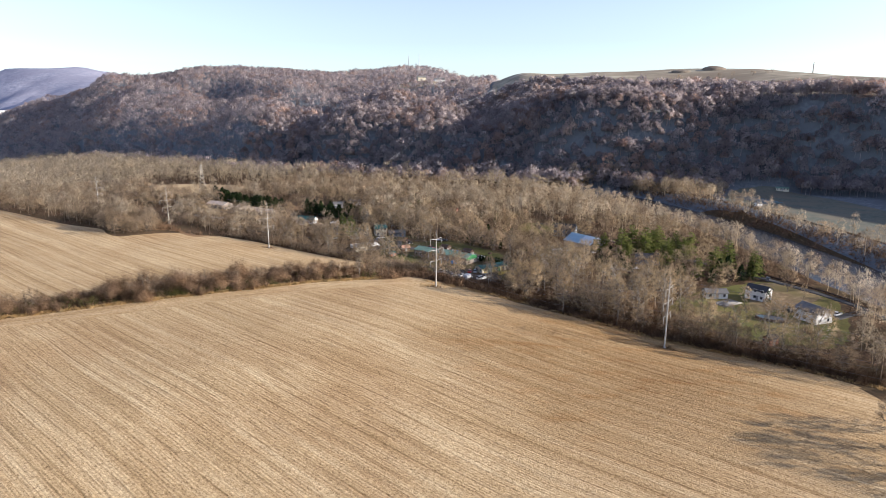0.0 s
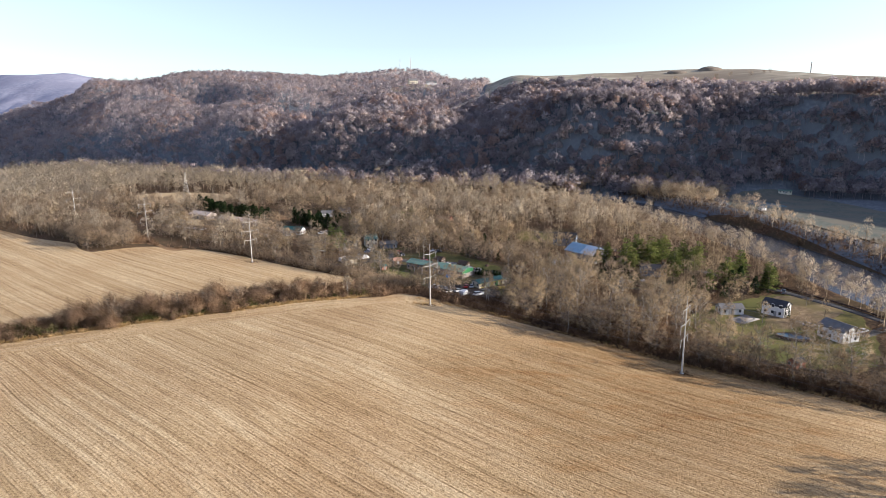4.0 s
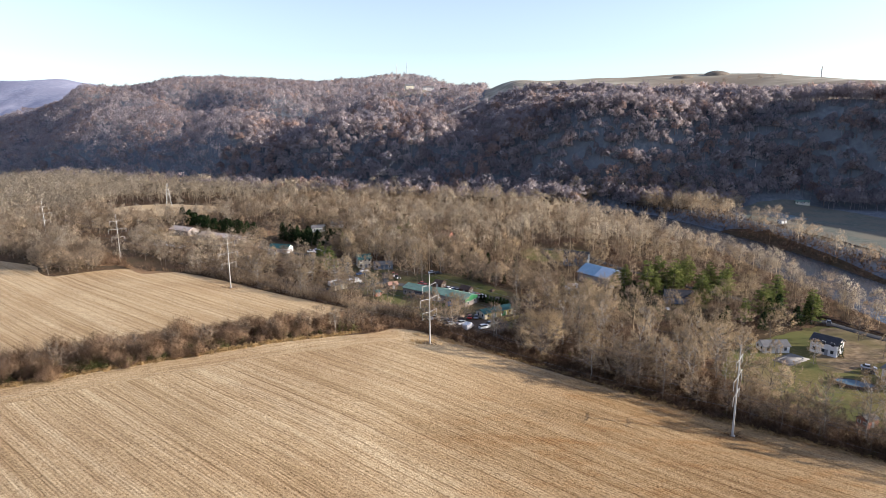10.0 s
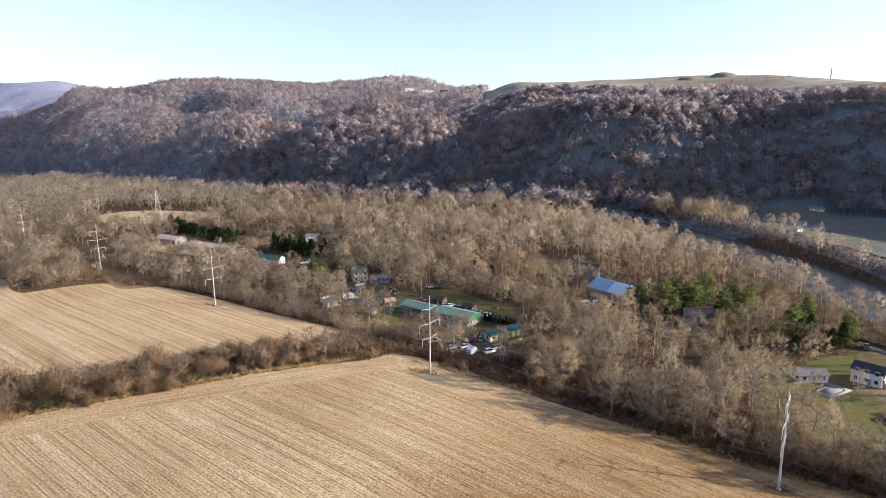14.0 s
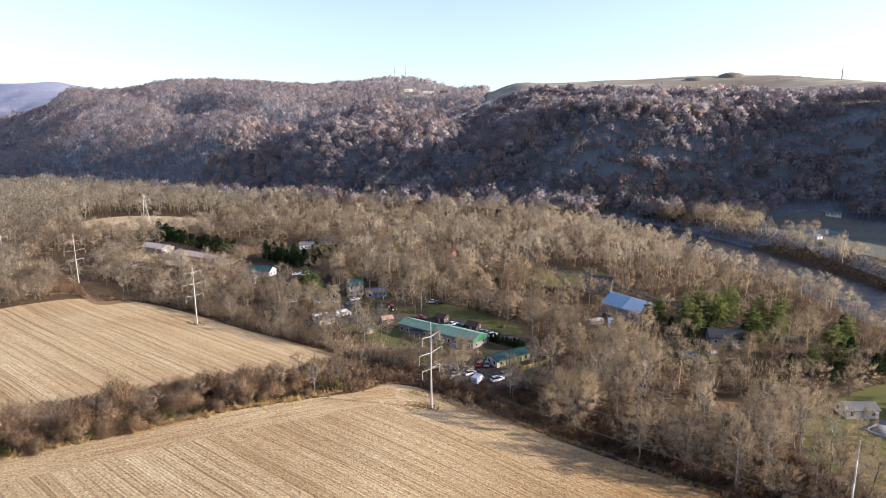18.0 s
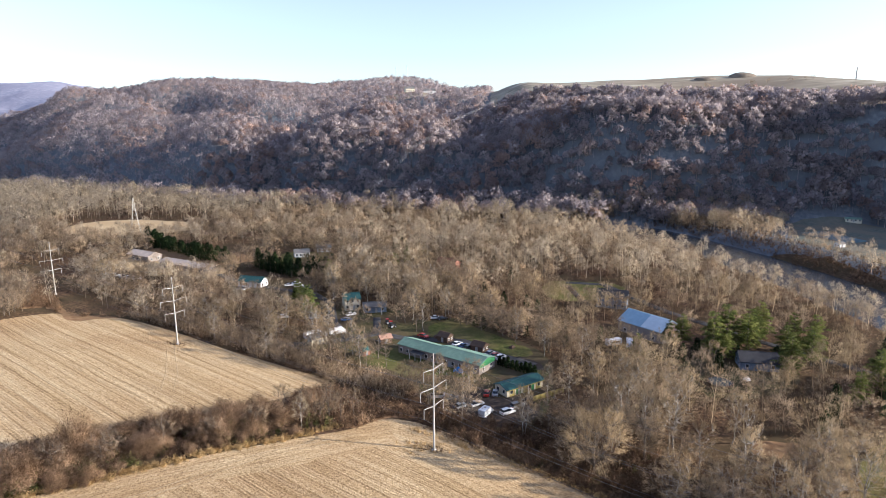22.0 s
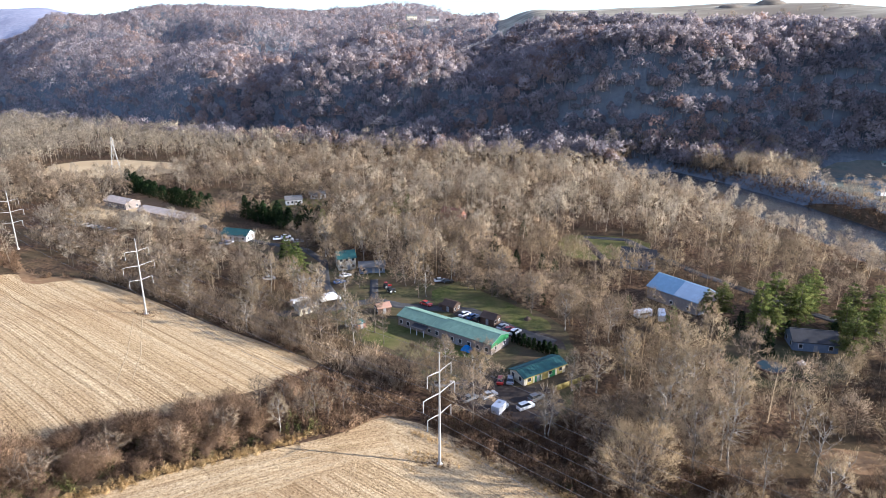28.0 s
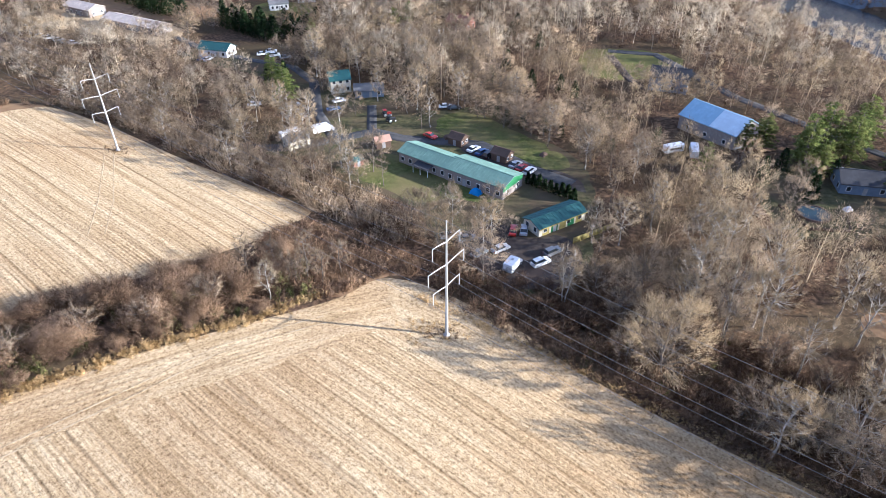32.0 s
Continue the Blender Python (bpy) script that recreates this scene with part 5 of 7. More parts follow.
    scatter("reeds", low, x, y, r, M_HEDGE, "reddish dead shrubs between the fields", "undergrowth", 0.9, 1.5)
    x, y = spread_out(r, CORRIDOR, 2.6, [FIELD_B])
    scatter("corridor_weeds", low, x, y, r, M_HEDGE, "brown dead weeds below the power line", "grass", 0.6, 1.3)


hedgerow()


def belt_brush():
    r = np.random.RandomState(16)
    low = [bush_mesh(200 + k, 2.6, 2.1, 170, 0.09) for k in range(4)]
    mid = [bush_mesh(210 + k, 4.8, 2.8, 330, 0.085) for k in range(4)]
    band = [belt_at(-14, -10), belt_at(0, -8), belt_at(20, -6.8), belt_at(60, -6.8), belt_at(110, -8.2), belt_at(160, -8.4), belt_at(160, -17), belt_at(110, -18), belt_at(95, -34), belt_at(40, -34), belt_at(20, -22), belt_at(-16, -26)]
    x, y = spread_out(r, band, 2.3, [CLEAR_MAIN])
    scatter("field_edge_brush", low, x, y, r, M_BRUSH, "dark leafless brush along the field edge", "undergrowth", 0.6, 1.3)
    x, y = spread_out(r, band, 4.0, [CLEAR_MAIN])
    scatter("field_edge_thicket", mid, x, y, r, M_BRUSH, "leafless thicket along the field edge", "undergrowth", 0.6, 1.1)
    front = [(-8, 206), (-7, 197), (6, 189), (20, 181), (36, 176), (40, 188), (31, 201), (22, 198), (12, 196), (4, 201), (-2, 208)]
    fx, fy = spread_out(r, front, 2.2)
    scatter("field_edge_thicket", mid, fx, fy, r, M_BRUSH, "dark leafless thicket in front of the parking yard", "undergrowth", 0.45, 0.85)
    deep = [belt_at(22, -11), belt_at(150, -11), belt_at(150, -24), belt_at(105, -24), belt_at(95, -44), belt_at(34, -60), belt_at(20, -30)]
    tx, ty = spread_out(r, deep, 4.6, [CLEAR_MAIN, BROWN_CLEAR])
    half = r.uniform(size=len(tx)) < 0.55
    scatter("belt_thicket", [bush_mesh(234 + k, 5.6, 2.7, 620, 0.045) for k in range(4)], tx[half], ty[half], r, M_BRUSH, "fine dark brown saplings under the belt of trees", "undergrowth", 0.55, 1.15)
    sx, sy = spread_out(r, [belt_at(60, -13), belt_at(104, -13), belt_at(96, -34), belt_at(64, -40)], 5.6)
    scatter("belt_thicket", [bush_mesh(242 + k, 6.4, 2.6, 700, 0.045) for k in range(3)], sx, sy, r, M_HEDGE, "tall fine brown scrub among the belt trees", "undergrowth", 0.7, 1.15)
    tx, ty = tx[~half], ty[~half]
    scatter("belt_thicket", [bush_mesh(230 + k, 5.0, 2.6, 330, 0.06) for k in range(4)], tx, ty, r, M_BRUSH, "leafless saplings and shoots under the belt of trees", "undergrowth", 0.5, 1.1)
    edge = [belt_at(98, -9), belt_at(128, -8.6), belt_at(165, -8.6), belt_at(165, -19), belt_at(128, -18), belt_at(98, -20)]
    ex, ey = spread_out(r, edge, 3.4)
    scatter("belt_thicket", [bush_mesh(238 + k, 5.0, 2.5, 360, 0.06) for k in range(3)], ex, ey, r, M_BRUSH, "leafless brown saplings between the field and the yard", "undergrowth", 0.5, 1.05)
    pick = r.uniform(size=len(x)) < 0.12
    scatter("field_edge_brush", low, x[pick] - 0.8, y[pick] + 1.2, r, M_HEDGE, "paler bushes among the brush of the field edge", "undergrowth", 0.9, 1.7)
    pick = r.uniform(size=len(x)) < 0.25
    scatter("green_brambles", low, x[pick] + 1.5, y[pick], r, M_GREENBRUSH, "green bramble patches under the belt of trees", "undergrowth", 0.5, 0.9)
    tuft = [bush_mesh(220 + k, 1.0, 0.8, 50, 0.08) for k in range(3)]
    w = r.uniform(-12, 165, 900)
    ax, ay = belt_at(w, -6.4 - 0.012 * w + r.normal(0, 0.7, 900))
    scatter("grass_fringe", tuft, ax, ay, r, M_STRAWTUFT, "dry grass along the field edge below the trees", "grass", 0.5, 1.2)
    px, py = np.repeat([75.8, -3.8, -97.9], 40), np.repeat([118.9, 176.4, 253.7], 40)
    scatter("pole_weeds", tuft, px + r.normal(0, 1.7, 120), py + r.normal(0, 1.3, 120), r, M_BRUSH, "reddish weeds round the foot of a pole", "grass", 0.5, 1.0)
    scatter("pole_grass", tuft, -6.5 + r.normal(0, 2.6, 70), 177.5 + r.normal(0, 1.5, 70), r, M_STRAWTUFT, "golden dry grass round the foot of a pole", "grass", 0.5, 1.1)
    # thicket between far field and houses
    band = [(-37, 222), (-56, 236), (-80, 253), (-106, 273), (-134, 290), (-128, 298), (-100, 285), (-72, 268), (-44, 246), (-24, 232), (-14, 226), (-8, 214), (-16, 206), (-28, 216)]
    x, y = spread_out(r, band, 3.0, [FIELD_B])
    scatter("field_edge_brush", low, x, y, r, M_BRUSH, "dark leafless brush along the field edge", "undergrowth", 0.7, 1.4)
    x, y = spread_out(r, band, 4.2, [FIELD_B])
    scatter("field_edge_thicket", mid, x, y, r, M_TWIG_BROWN, "leafless thicket along the field edge", "undergrowth", 0.8, 1.5)


belt_brush()


def stubble():
    """Cut stalks and straw clumps standing in rows."""
    r = np.random.RandomState(18)
    n = 90000
    along, across = r.uniform(-190, 190, n), r.uniform(-110, 120, n)
    across = np.round(across / 0.76) * 0.76 + r.normal(0, 0.09, n)
    c, s_ = math.cos(radians(-ROWS_TURN)), math.sin(radians(-ROWS_TURN))
    x, y = -10 + along * c - across * s_, 110 + along * s_ + across * c
    ok = (inside(FIELD_A, x, y) & ~inside(HEADLAND_A, x, y) & ~inside(MARGIN_A, x, y)) | inside(FIELD_B, x, y)
    x, y = x[ok], y[ok]
    n = len(x)
    v, f = blades(r, np.c_[x, y, land(x, y) - 0.03], r.normal(0, 0.55, (n, 3)) * [1, 1, 0] + [0, 0, 0.7], r.uniform(0.15, 0.35, n), r.uniform(0.05, 0.14, n))
    mesh_thing("stubble", v, f, M_STRAWTUFT, "cut straw stubble standing in rows", "stubble", "stuff")


stubble()

# ---- power line ----
def part(name, bm, mat, parent, label=""):
    me = bpy.data.meshes.new(name)
    bm.to_mesh(me)
    bm.free()
    me.materials.append(mat)
    ob = new(name, me)
    ob.parent = parent
    return tagged(ob, label)


def arr_part(name, vf, mat, parent, label="", smooth=True):
    ob = mesh_thing(name, vf[0], vf[1], mat, parent=parent, smooth=smooth)
    return tagged(ob, label)


POLE_TOP = 25.0
ARMS = ((POLE_TOP - 4.0, 3.7), (POLE_TOP - 8.7, 4.9), (POLE_TOP - 13.4, 3.7))


def steel_pole():
    ob = tagged(new("power_pole"), "tall pale steel power pole with three pairs of davit arms", "power pole", "poles of the power line")
    zz = np.linspace(-0.5, POLE_TOP, 9)
    arr_part("shaft", tube(np.c_[0 * zz, 0 * zz, zz], np.interp(zz, [0, POLE_TOP], [0.30, 0.11]), 10), M_STEEL, ob)
    arr_part("base_plate", tube([(0, 0, -0.3), (0, 0, 0.25), (0, 0, 0.26)], [0.62, 0.62, 0.05], 10), M_STEEL, ob)
    arr_part("cap", tube([(0, 0, POLE_TOP), (0, 0, POLE_TOP + 0.12), (0, 0, POLE_TOP + 0.2)], [0.16, 0.16, 0.02], 8), M_STEEL, ob)
    for z, reach in ARMS:
        for side in (-1, 1):
            xs = np.array([0, 0.35, 0.75, 1.0]) * reach * side
            arm = arr_part("arm", tube(np.c_[xs, 0 * xs, z + np.array([0, 0.25, 0.42, 0.46])], [0.11, 0.1, 0.08, 0.06], 6), M_STEEL, ob)
            stack = [(reach * side, 0, z + 0.5)]
            rr = [0.09]
            for k in range(14):
                stack += [(reach * side, 0, z + 0.4 - k * 0.16), (reach * side, 0, z + 0.35 - k * 0.16)]
                rr += [0.05, 0.1]
            stack.append((reach * side, 0, z - 2.0))
            rr.append(0.05)
            tagged(arr_part("insulator", tube(stack, rr, 6), M_STEEL, arm), "pale stacked insulator")
    return ob


POLES = [(75.8, 118.9), (-3.8, 176.4), (-97.9, 253.7), (-184.5, 324.7), (-268.0, 392.0)]
BEYOND = [(158.0, 60.0)]


def power_line():
    first = steel_pole()
    line = BEYOND + POLES
    heads = []
    for k, (x, y) in enumerate(line):
        a, b = line[max(0, k - 1)], line[min(len(line) - 1, k + 1)]
        along = math.degrees(math.atan2(b[1] - a[1], b[0] - a[0]))
        m = pose(x, y, float(land(x, y)), 0, 0, along - 90)
        if k == 0:
            first.matrix_basis = m
        else:
            copy_thing(first, m)
        heads.append(m)
    for (ma, mb) in zip(heads, heads[1:]):
        for z, reach, sag in [(z - 2.0, s * rch, 2.4) for z, rch in ARMS for s in (-1, 1)] + [(POLE_TOP, 0, 1.6)]:
            a, b = ma @ Vector((reach, 0, z)), mb @ Vector((reach, 0, z))
            u = np.linspace(0, 1, 17)
            p = np.outer(1 - u, a) + np.outer(u, b)
            p[:, 2] -= 4 * sag * u * (1 - u)
            mesh_thing("power_cable", *tube(p, np.full(17, 0.03), 3), M_WIRE, "thin grey power cable slung between steel poles", "cable", group="cables of the power line")


power_line()


def lattice_tower(x, y, h, half):
    ob = tagged(new("lattice_tower"), "slender pale steel lattice tower at the far field's edge", "tower")
    ob.matrix_basis = pose(x, y, float(land(x, y)), 0, 0, 20)
    zz = np.linspace(0, h, 8)
    wide = np.interp(zz, [0, h * 0.6, h], [half, half * 0.35, 0.25])
    corners = [(1, 1), (-1, 1), (-1, -1), (1, -1)]
    for cx, cy in corners:
        arr_part("leg", tube(np.c_[cx * wide, cy * wide, zz], np.full(8, 0.11), 4), M_STEEL, ob)
    for k in range(7):
        for (ax, ay), (bx, by) in zip(corners, corners[1:] + corners[:1]):
            arr_part("brace", tube([(ax * wide[k], ay * wide[k], zz[k]), (bx * wide[k + 1], by * wide[k + 1], zz[k + 1])], [0.06, 0.06], 3), M_STEEL, ob)
            arr_part("brace", tube([(bx * wide[k], by * wide[k], zz[k]), (ax * wide[k + 1], ay * wide[k + 1], zz[k + 1])], [0.06, 0.06], 3), M_STEEL, ob)
    return ob


lattice_tower(-231, 504, 26, 3.2)

# ---- buildings ----
def plain(name, col, rough=0.8, metal=0.0, var=0.18, scale=0.8, spec=0.3):
    dark = tuple(c * (1 - var) for c in col)
    lite = tuple(min(0.95, c * (1 + var)) for c in col)
    return speckled(name, [(0.3, dark), (0.7, lite)], scale, rough, 0.0, (0.25, tuple(c * (1 - var * 0.7) for c in col)), metal, spec)


M_GREENROOF = plain("green_metal_roof", (0.15, 0.24, 0.19), 0.6, 0.0, 0.2)
M_TEALROOF = plain("teal_metal_roof", (0.028, 0.088, 0.086), 0.55, 0.0, 0.2)
M_BLUEROOF = plain("blue_metal_roof", (0.3, 0.43, 0.52), 0.55, 0.0, 0.1)
M_PALEROOF = plain("pale_metal_roof", (0.55, 0.62, 0.66), 0.55, 0.0, 0.1)
M_DARKROOF = plain("dark_shingles", (0.05, 0.05, 0.055), 0.9, 0.0, 0.25)
M_GREYROOF = plain("grey_shingles", (0.16, 0.155, 0.15), 0.9, 0.0, 0.25)
M_REDROOF = plain("red_brown_roof", (0.28, 0.13, 0.09), 0.85, 0.0, 0.2)
M_PINKROOF = plain("pale_rusty_roof", (0.56, 0.46, 0.37), 0.7, 0.0, 0.2)
M_RUSTROOF = plain("rusty_sheet_roof", (0.4, 0.24, 0.17), 0.7, 0.0, 0.2)
M_WHITE = plain("white_siding", (0.72, 0.71, 0.68), 0.7, 0.0, 0.08)
M_CREAM = plain("cream_siding", (0.62, 0.56, 0.42), 0.7, 0.0, 0.1)
M_GREYWALL = plain("grey_brown_block_wall", (0.27, 0.23, 0.20), 0.9, 0.0, 0.2, 1.5)
M_BLUEWALL = plain("slate_blue_siding", (0.16, 0.2, 0.26), 0.8, 0.0, 0.15)
M_REDWALL = plain("red_brick_wall", (0.33, 0.15, 0.10), 0.9, 0.0, 0.2, 1.5)
M_YELLOW = plain("yellow_trim", (0.36, 0.29, 0.09), 0.8)
M_GREENTRIM = plain("green_gable", (0.03, 0.16, 0.055), 0.7)
M_TRIM = plain("white_trim", (0.78, 0.77, 0.74), 0.6, 0.0, 0.06)
M_DARKWOOD = plain("dark_wood", (0.10, 0.065, 0.045), 0.9)
M_DOOR = plain("grey_door", (0.30, 0.30, 0.30), 0.6)
M_TARP = plain("blue_tarp", (0.03, 0.22, 0.55), 0.5)
M_GLASS, ng, bg_ = material("window_glass", 0.08, 0.0, 0.6)
bg_.inputs["Base Color"].default_value = (0.03, 0.035, 0.04, 1)


def box_bm(x0, y0, z0, x1, y1, z1, bevel=0.0):
    bm = bmesh.new()
    bmesh.ops.create_cube(bm, size=1.0)
    for v in bm.verts:
        v.co = Vector((x0 if v.co.x < 0 else x1, y0 if v.co.y < 0 else y1, z0 if v.co.z < 0 else z1))
    if bevel:
        bmesh.ops.bevel(bm, geom=bm.edges[:], offset=bevel, segments=1, affect="EDGES")
    return bm


def prism_bm(profile, x0, x1):
    """A profile of (y, z) drawn out along x."""
    bm = bmesh.new()
    a = [bm.verts.new((x0, y, z)) for y, z in profile]
    b = [bm.verts.new((x1, y, z)) for y, z in profile]
    bm.faces.new(a[::-1])
    bm.faces.new(b)
    n = len(profile)
    for k in range(n):
        bm.faces.new((a[k], a[(k + 1) % n], b[(k + 1) % n], b[k]))
    bmesh.ops.recalc_face_normals(bm, faces=bm.faces)
    return bm


def window(parent, x, y, z, w, h, face, frame=None):
    """A window on a wall; face is the wall's outward side: -y, +y, -x or +x."""
    t = 0.06
    if face in ("-y", "+y"):
        s = -1 if face == "-y" else 1
        fr = part("window", box_bm(x - w / 2 - 0.1, min(y, y + s * t), z - 0.1, x + w / 2 + 0.1, max(y, y + s * t), z + h + 0.1), frame or M_TRIM, parent)
        part("pane", box_bm(x - w / 2, min(y + s * t, y + s * (t + 0.02)), z, x + w / 2, max(y + s * t, y + s * (t + 0.02)), z + h), M_GLASS, fr, "dark reflecting glass")
    else:
        s = -1 if face == "-x" else 1
        fr = part("window", box_bm(min(x, x + s * t), y - w / 2 - 0.1, z - 0.1, max(x, x + s * t), y + w / 2 + 0.1, z + h + 0.1), frame or M_TRIM, parent)
        part("pane", box_bm(min(x + s * t, x + s * (t + 0.02)), y - w / 2, z, max(x + s * t, x + s * (t + 0.02)), y + w / 2, z + h), M_GLASS, fr, "dark reflecting glass")


def gable_house(name, label, cx, cy, turn, L, W, wall_h, roof_h, wall, roof, storeys=1, over=0.4, chimney=None, door_x=None, cols=None, category="house", ribs=0.0, win=(1.0, 1.2)):
    """A house with its long side along its own x, a gable roof, windows, a door, and a chimney where given."""
    ob = tagged(new(name), label, category)
    ob.matrix_basis = pose(cx, cy, float(land(cx, cy)), 0, 0, turn)
    part("wall", prism_bm([(-W / 2, -1.2), (W / 2, -1.2), (W / 2, wall_h), (0, wall_h + roof_h - 0.05), (-W / 2, wall_h)], -L / 2, L / 2), wall, ob)
    th = 0.18
    slope = roof_h / (W / 2)
    for s in (-1, 1):
        yo = s * (W / 2 + over)
        zo = wall_h - over * slope
        r = part("roof", prism_bm([(0, wall_h + roof_h), (yo, zo), (yo, zo + th), (0, wall_h + roof_h + th)], -L / 2 - over, L / 2 + over), roof, ob)
        if ribs:
            n = int((L + 2 * over) / ribs)
            for k in range(1, n):
                xk = -L / 2 - over + k * (L + 2 * over) / n
                part("roof_seam", prism_bm([(0, wall_h + roof_h + th + 0.004), (yo, zo + th + 0.004), (yo, zo + th + 0.06), (0, wall_h + roof_h + th + 0.06)], xk - 0.03, xk + 0.03), roof, r)
    part("ridge_cap", box_bm(-L / 2 - over, -0.18, wall_h + roof_h + th - 0.06, L / 2 + over, 0.18, wall_h + roof_h + th + 0.03), roof, ob)
    n = cols if cols is not None else max(2, int(L / 3.0))
    for st in range(storeys):
        z = 0.9 + st * 2.7
        for k in range(n):
            x = -L / 2 + L * (k + 0.5) / n
            if door_x is None or st or abs(x - door_x) > 0.9:
                window(ob, x, -W / 2, z, win[0], win[1], "-y")
            window(ob, x, W / 2, z, win[0], win[1], "+y")
        for s in ("-x", "+x"):
            for k in (-1, 1):
                window(ob, -L / 2 if s == "-x" else L / 2, k * W / 4, z, win[0], win[1], s)
    if door_x is not None:
        d = part("door", box_bm(door_x - 0.5, -W / 2 - 0.08, 0.0, door_x + 0.5, -W / 2 - 0.002, 2.05), M_DOOR, ob)
        part("door_handle", box_bm(door_x + 0.34, -W / 2 - 0.14, 0.95, door_x + 0.42, -W / 2 - 0.082, 1.05), M_STEEL, d)
    if chimney:
        part("chimney", box_bm(chimney[0] - 0.4, chimney[1] - 0.4, wall_h, chimney[0] + 0.4, chimney[1] + 0.4, wall_h + roof_h + 1.0, 0.03), M_REDWALL, ob)
    return ob


# long green-roofed building: two blocks end to end
lb = gable_house("long_building", "long grey-brown building under a green metal roof", -8.4, 251.0, -36.9, 17.0, 8.0, 3.3, 1.3, M_GREYWALL, M_GREENROOF, 1, 0.35, None, 2.0, 6, "building", 0.9)
lb2 = gable_house("long_building", "long grey-brown building under a green metal roof with a green gable", 6.0, 241.0, -36.9, 18.5, 9.6, 3.5, 1.35, M_GREYWALL, M_GREENROOF, 1, 0.35, None, -3.0, 6, "building", 0.9)
part("gable_panel", prism_bm([(-4.7, 2.2), (4.7, 2.2), (4.7, 3.4), (0, 4.75), (-4.7, 3.4)], 9.26, 9.32), M_GREENTRIM, lb2, "bright green gable boards")
part("porch_roof", prism_bm([(-4.0, 2.6), (-6.6, 2.2), (-6.6, 2.3), (-4.0, 2.7)], -1.5, 4.0), M_DARKROOF, lb, "dark porch roof")
for px in (-1.3, 1.2, 3.8):
    part("porch_post", box_bm(px - 0.07, -6.5, -0.6, px + 0.07, -6.36, 2.25), M_TRIM, lb)
part("skylight", prism_bm([(-0.6, 4.55), (-3.2, 3.85), (-3.2, 3.9), (-0.6, 4.6)], -8.2, -7.6), M_TRIM, lb2, "pale patch on the roof")

shed = gable_house("green_shed", "low shed with a teal metal roof and yellow-green trim", 22.4, 220.6, 33.0, 14.6, 5.8, 2.45, 0.95, M_CREAM, M_TEALROOF, 1, 0.4, None, -2.5, 4, "shed", 1.0)
part("fascia", box_bm(-7.7, -3.32, 2.1, 7.7, -3.26, 2.36), M_YELLOW, shed, "yellow fascia board")
for k in range(5):
    part("garage_door", box_bm(-6.2 + k * 2.6, -2.96, 0, -4.2 + k * 2.6, -2.906, 2.0), M_GREENTRIM if k % 2 else M_YELLOW, shed)

barn = gable_house("blue_barn", "large barn with a blue and pale metal roof", 79.3, 271.3, -54.0, 19.5, 12.5, 4.6, 3.4, M_GREYWALL, M_BLUEROOF, 1, 0.4, None, None, 3, "barn", 1.2)
part("roof_panel", prism_bm([(-0.2, 8.14), (-6.6, 4.66), (-6.6, 4.72), (-0.2, 8.2)], 0.9, 10.1), M_PALEROOF, barn, "paler newer roof sheets")

gable_house("teal_house", "white house with a teal roof beside the lane", -98.0, 348.0, -16.0, 13.0, 7.0, 3.0, 1.9, M_WHITE, M_TEALROOF, 1, 0.4, None, 2.0, 4)
gable_house("teal_cottage", "small cream cottage with a teal roof", -42.5, 309.0, 18.0, 7.0, 7.5, 4.8, 2.0, M_CREAM, M_TEALROOF, 2, 0.4, None, 0.5, 3)
gable_house("grey_bungalow", "low grey bungalow among leafless trees", -31.5, 304.5, 8.0, 10.0, 6.5, 2.6, 1.3, M_BLUEWALL, M_GREYROOF, 1, 0.4, None, 0.5, 3)
gable_house("white_house", "low white house beyond the evergreens", -88.0, 417.0, 20.0, 9.0, 6.5, 2.9, 1.6, M_WHITE, M_GREYROOF, 1, 0.4, None, 0.0, 4)
gable_house("white_house", "white house half hidden by trees", -77.0, 432.0, 12.0, 9.0, 6.0, 2.8, 1.6, M_WHITE, M_GREYROOF, 1, 0.4, None, 0.0, 3)
gable_house("red_roof_house", "house with a red-brown roof among the trees", 2.0, 384.0, -30.0, 11.0, 8.0, 3.0, 2.6, M_REDWALL, M_REDROOF, 1, 0.4, (3.0, 0.8), 0.0, 3)
gable_house("blue_house", "slate-blue house with white window frames", 75.0, 309.0, -22.0, 13.0, 8.0, 5.0, 2.6, M_BLUEWALL, M_DARKROOF, 2, 0.4, None, 0.0, 4)
gable_house("dark_house", "white house with a dark shingle roof in a grassy yard", 134.6, 176.6, -50.0, 8.4, 6.6, 4.3, 1.6, M_WHITE, M_DARKROOF, 2, 0.4, None, 1.0, 3)
gable_house("low_house", "low white house with a grey roof", 117.0, 179.0, 0.0, 9.0, 5.6, 2.5, 1.2, M_WHITE, M_GREYROOF, 1, 0.4, None, 0.0, 3)
gable_house("white_house", "white house with a grey roof beside bare trees", 142.4, 148.6, 110.0, 10.0, 8.0, 4.3, 1.8, M_WHITE, M_GREYROOF, 2, 0.45, None, 0.0, 3)
gable_house("grey_house", "grey house with a dark roof under pines", 105.0, 237.0, -12.0, 12.0, 8.0, 3.0, 2.2, M_BLUEWALL, M_DARKROOF, 1, 0.45, None, 0.0, 3)
gable_house("farm_building", "long low farm building with a pale rusty roof", -146.0, 385.0, -30.0, 36.0, 9.0, 3.0, 1.6, M_GREYWALL, M_PINKROOF, 1, 0.4, None, 2.0, 8, "farm building")
gable_house("farm_building", "farm shed with a pale rusty roof", -182.0, 411.0, -31.0, 20.0, 9.0, 3.4, 1.8, M_GREYWALL, M_PINKROOF, 1, 0.4, None, 2.0, 5, "farm building")
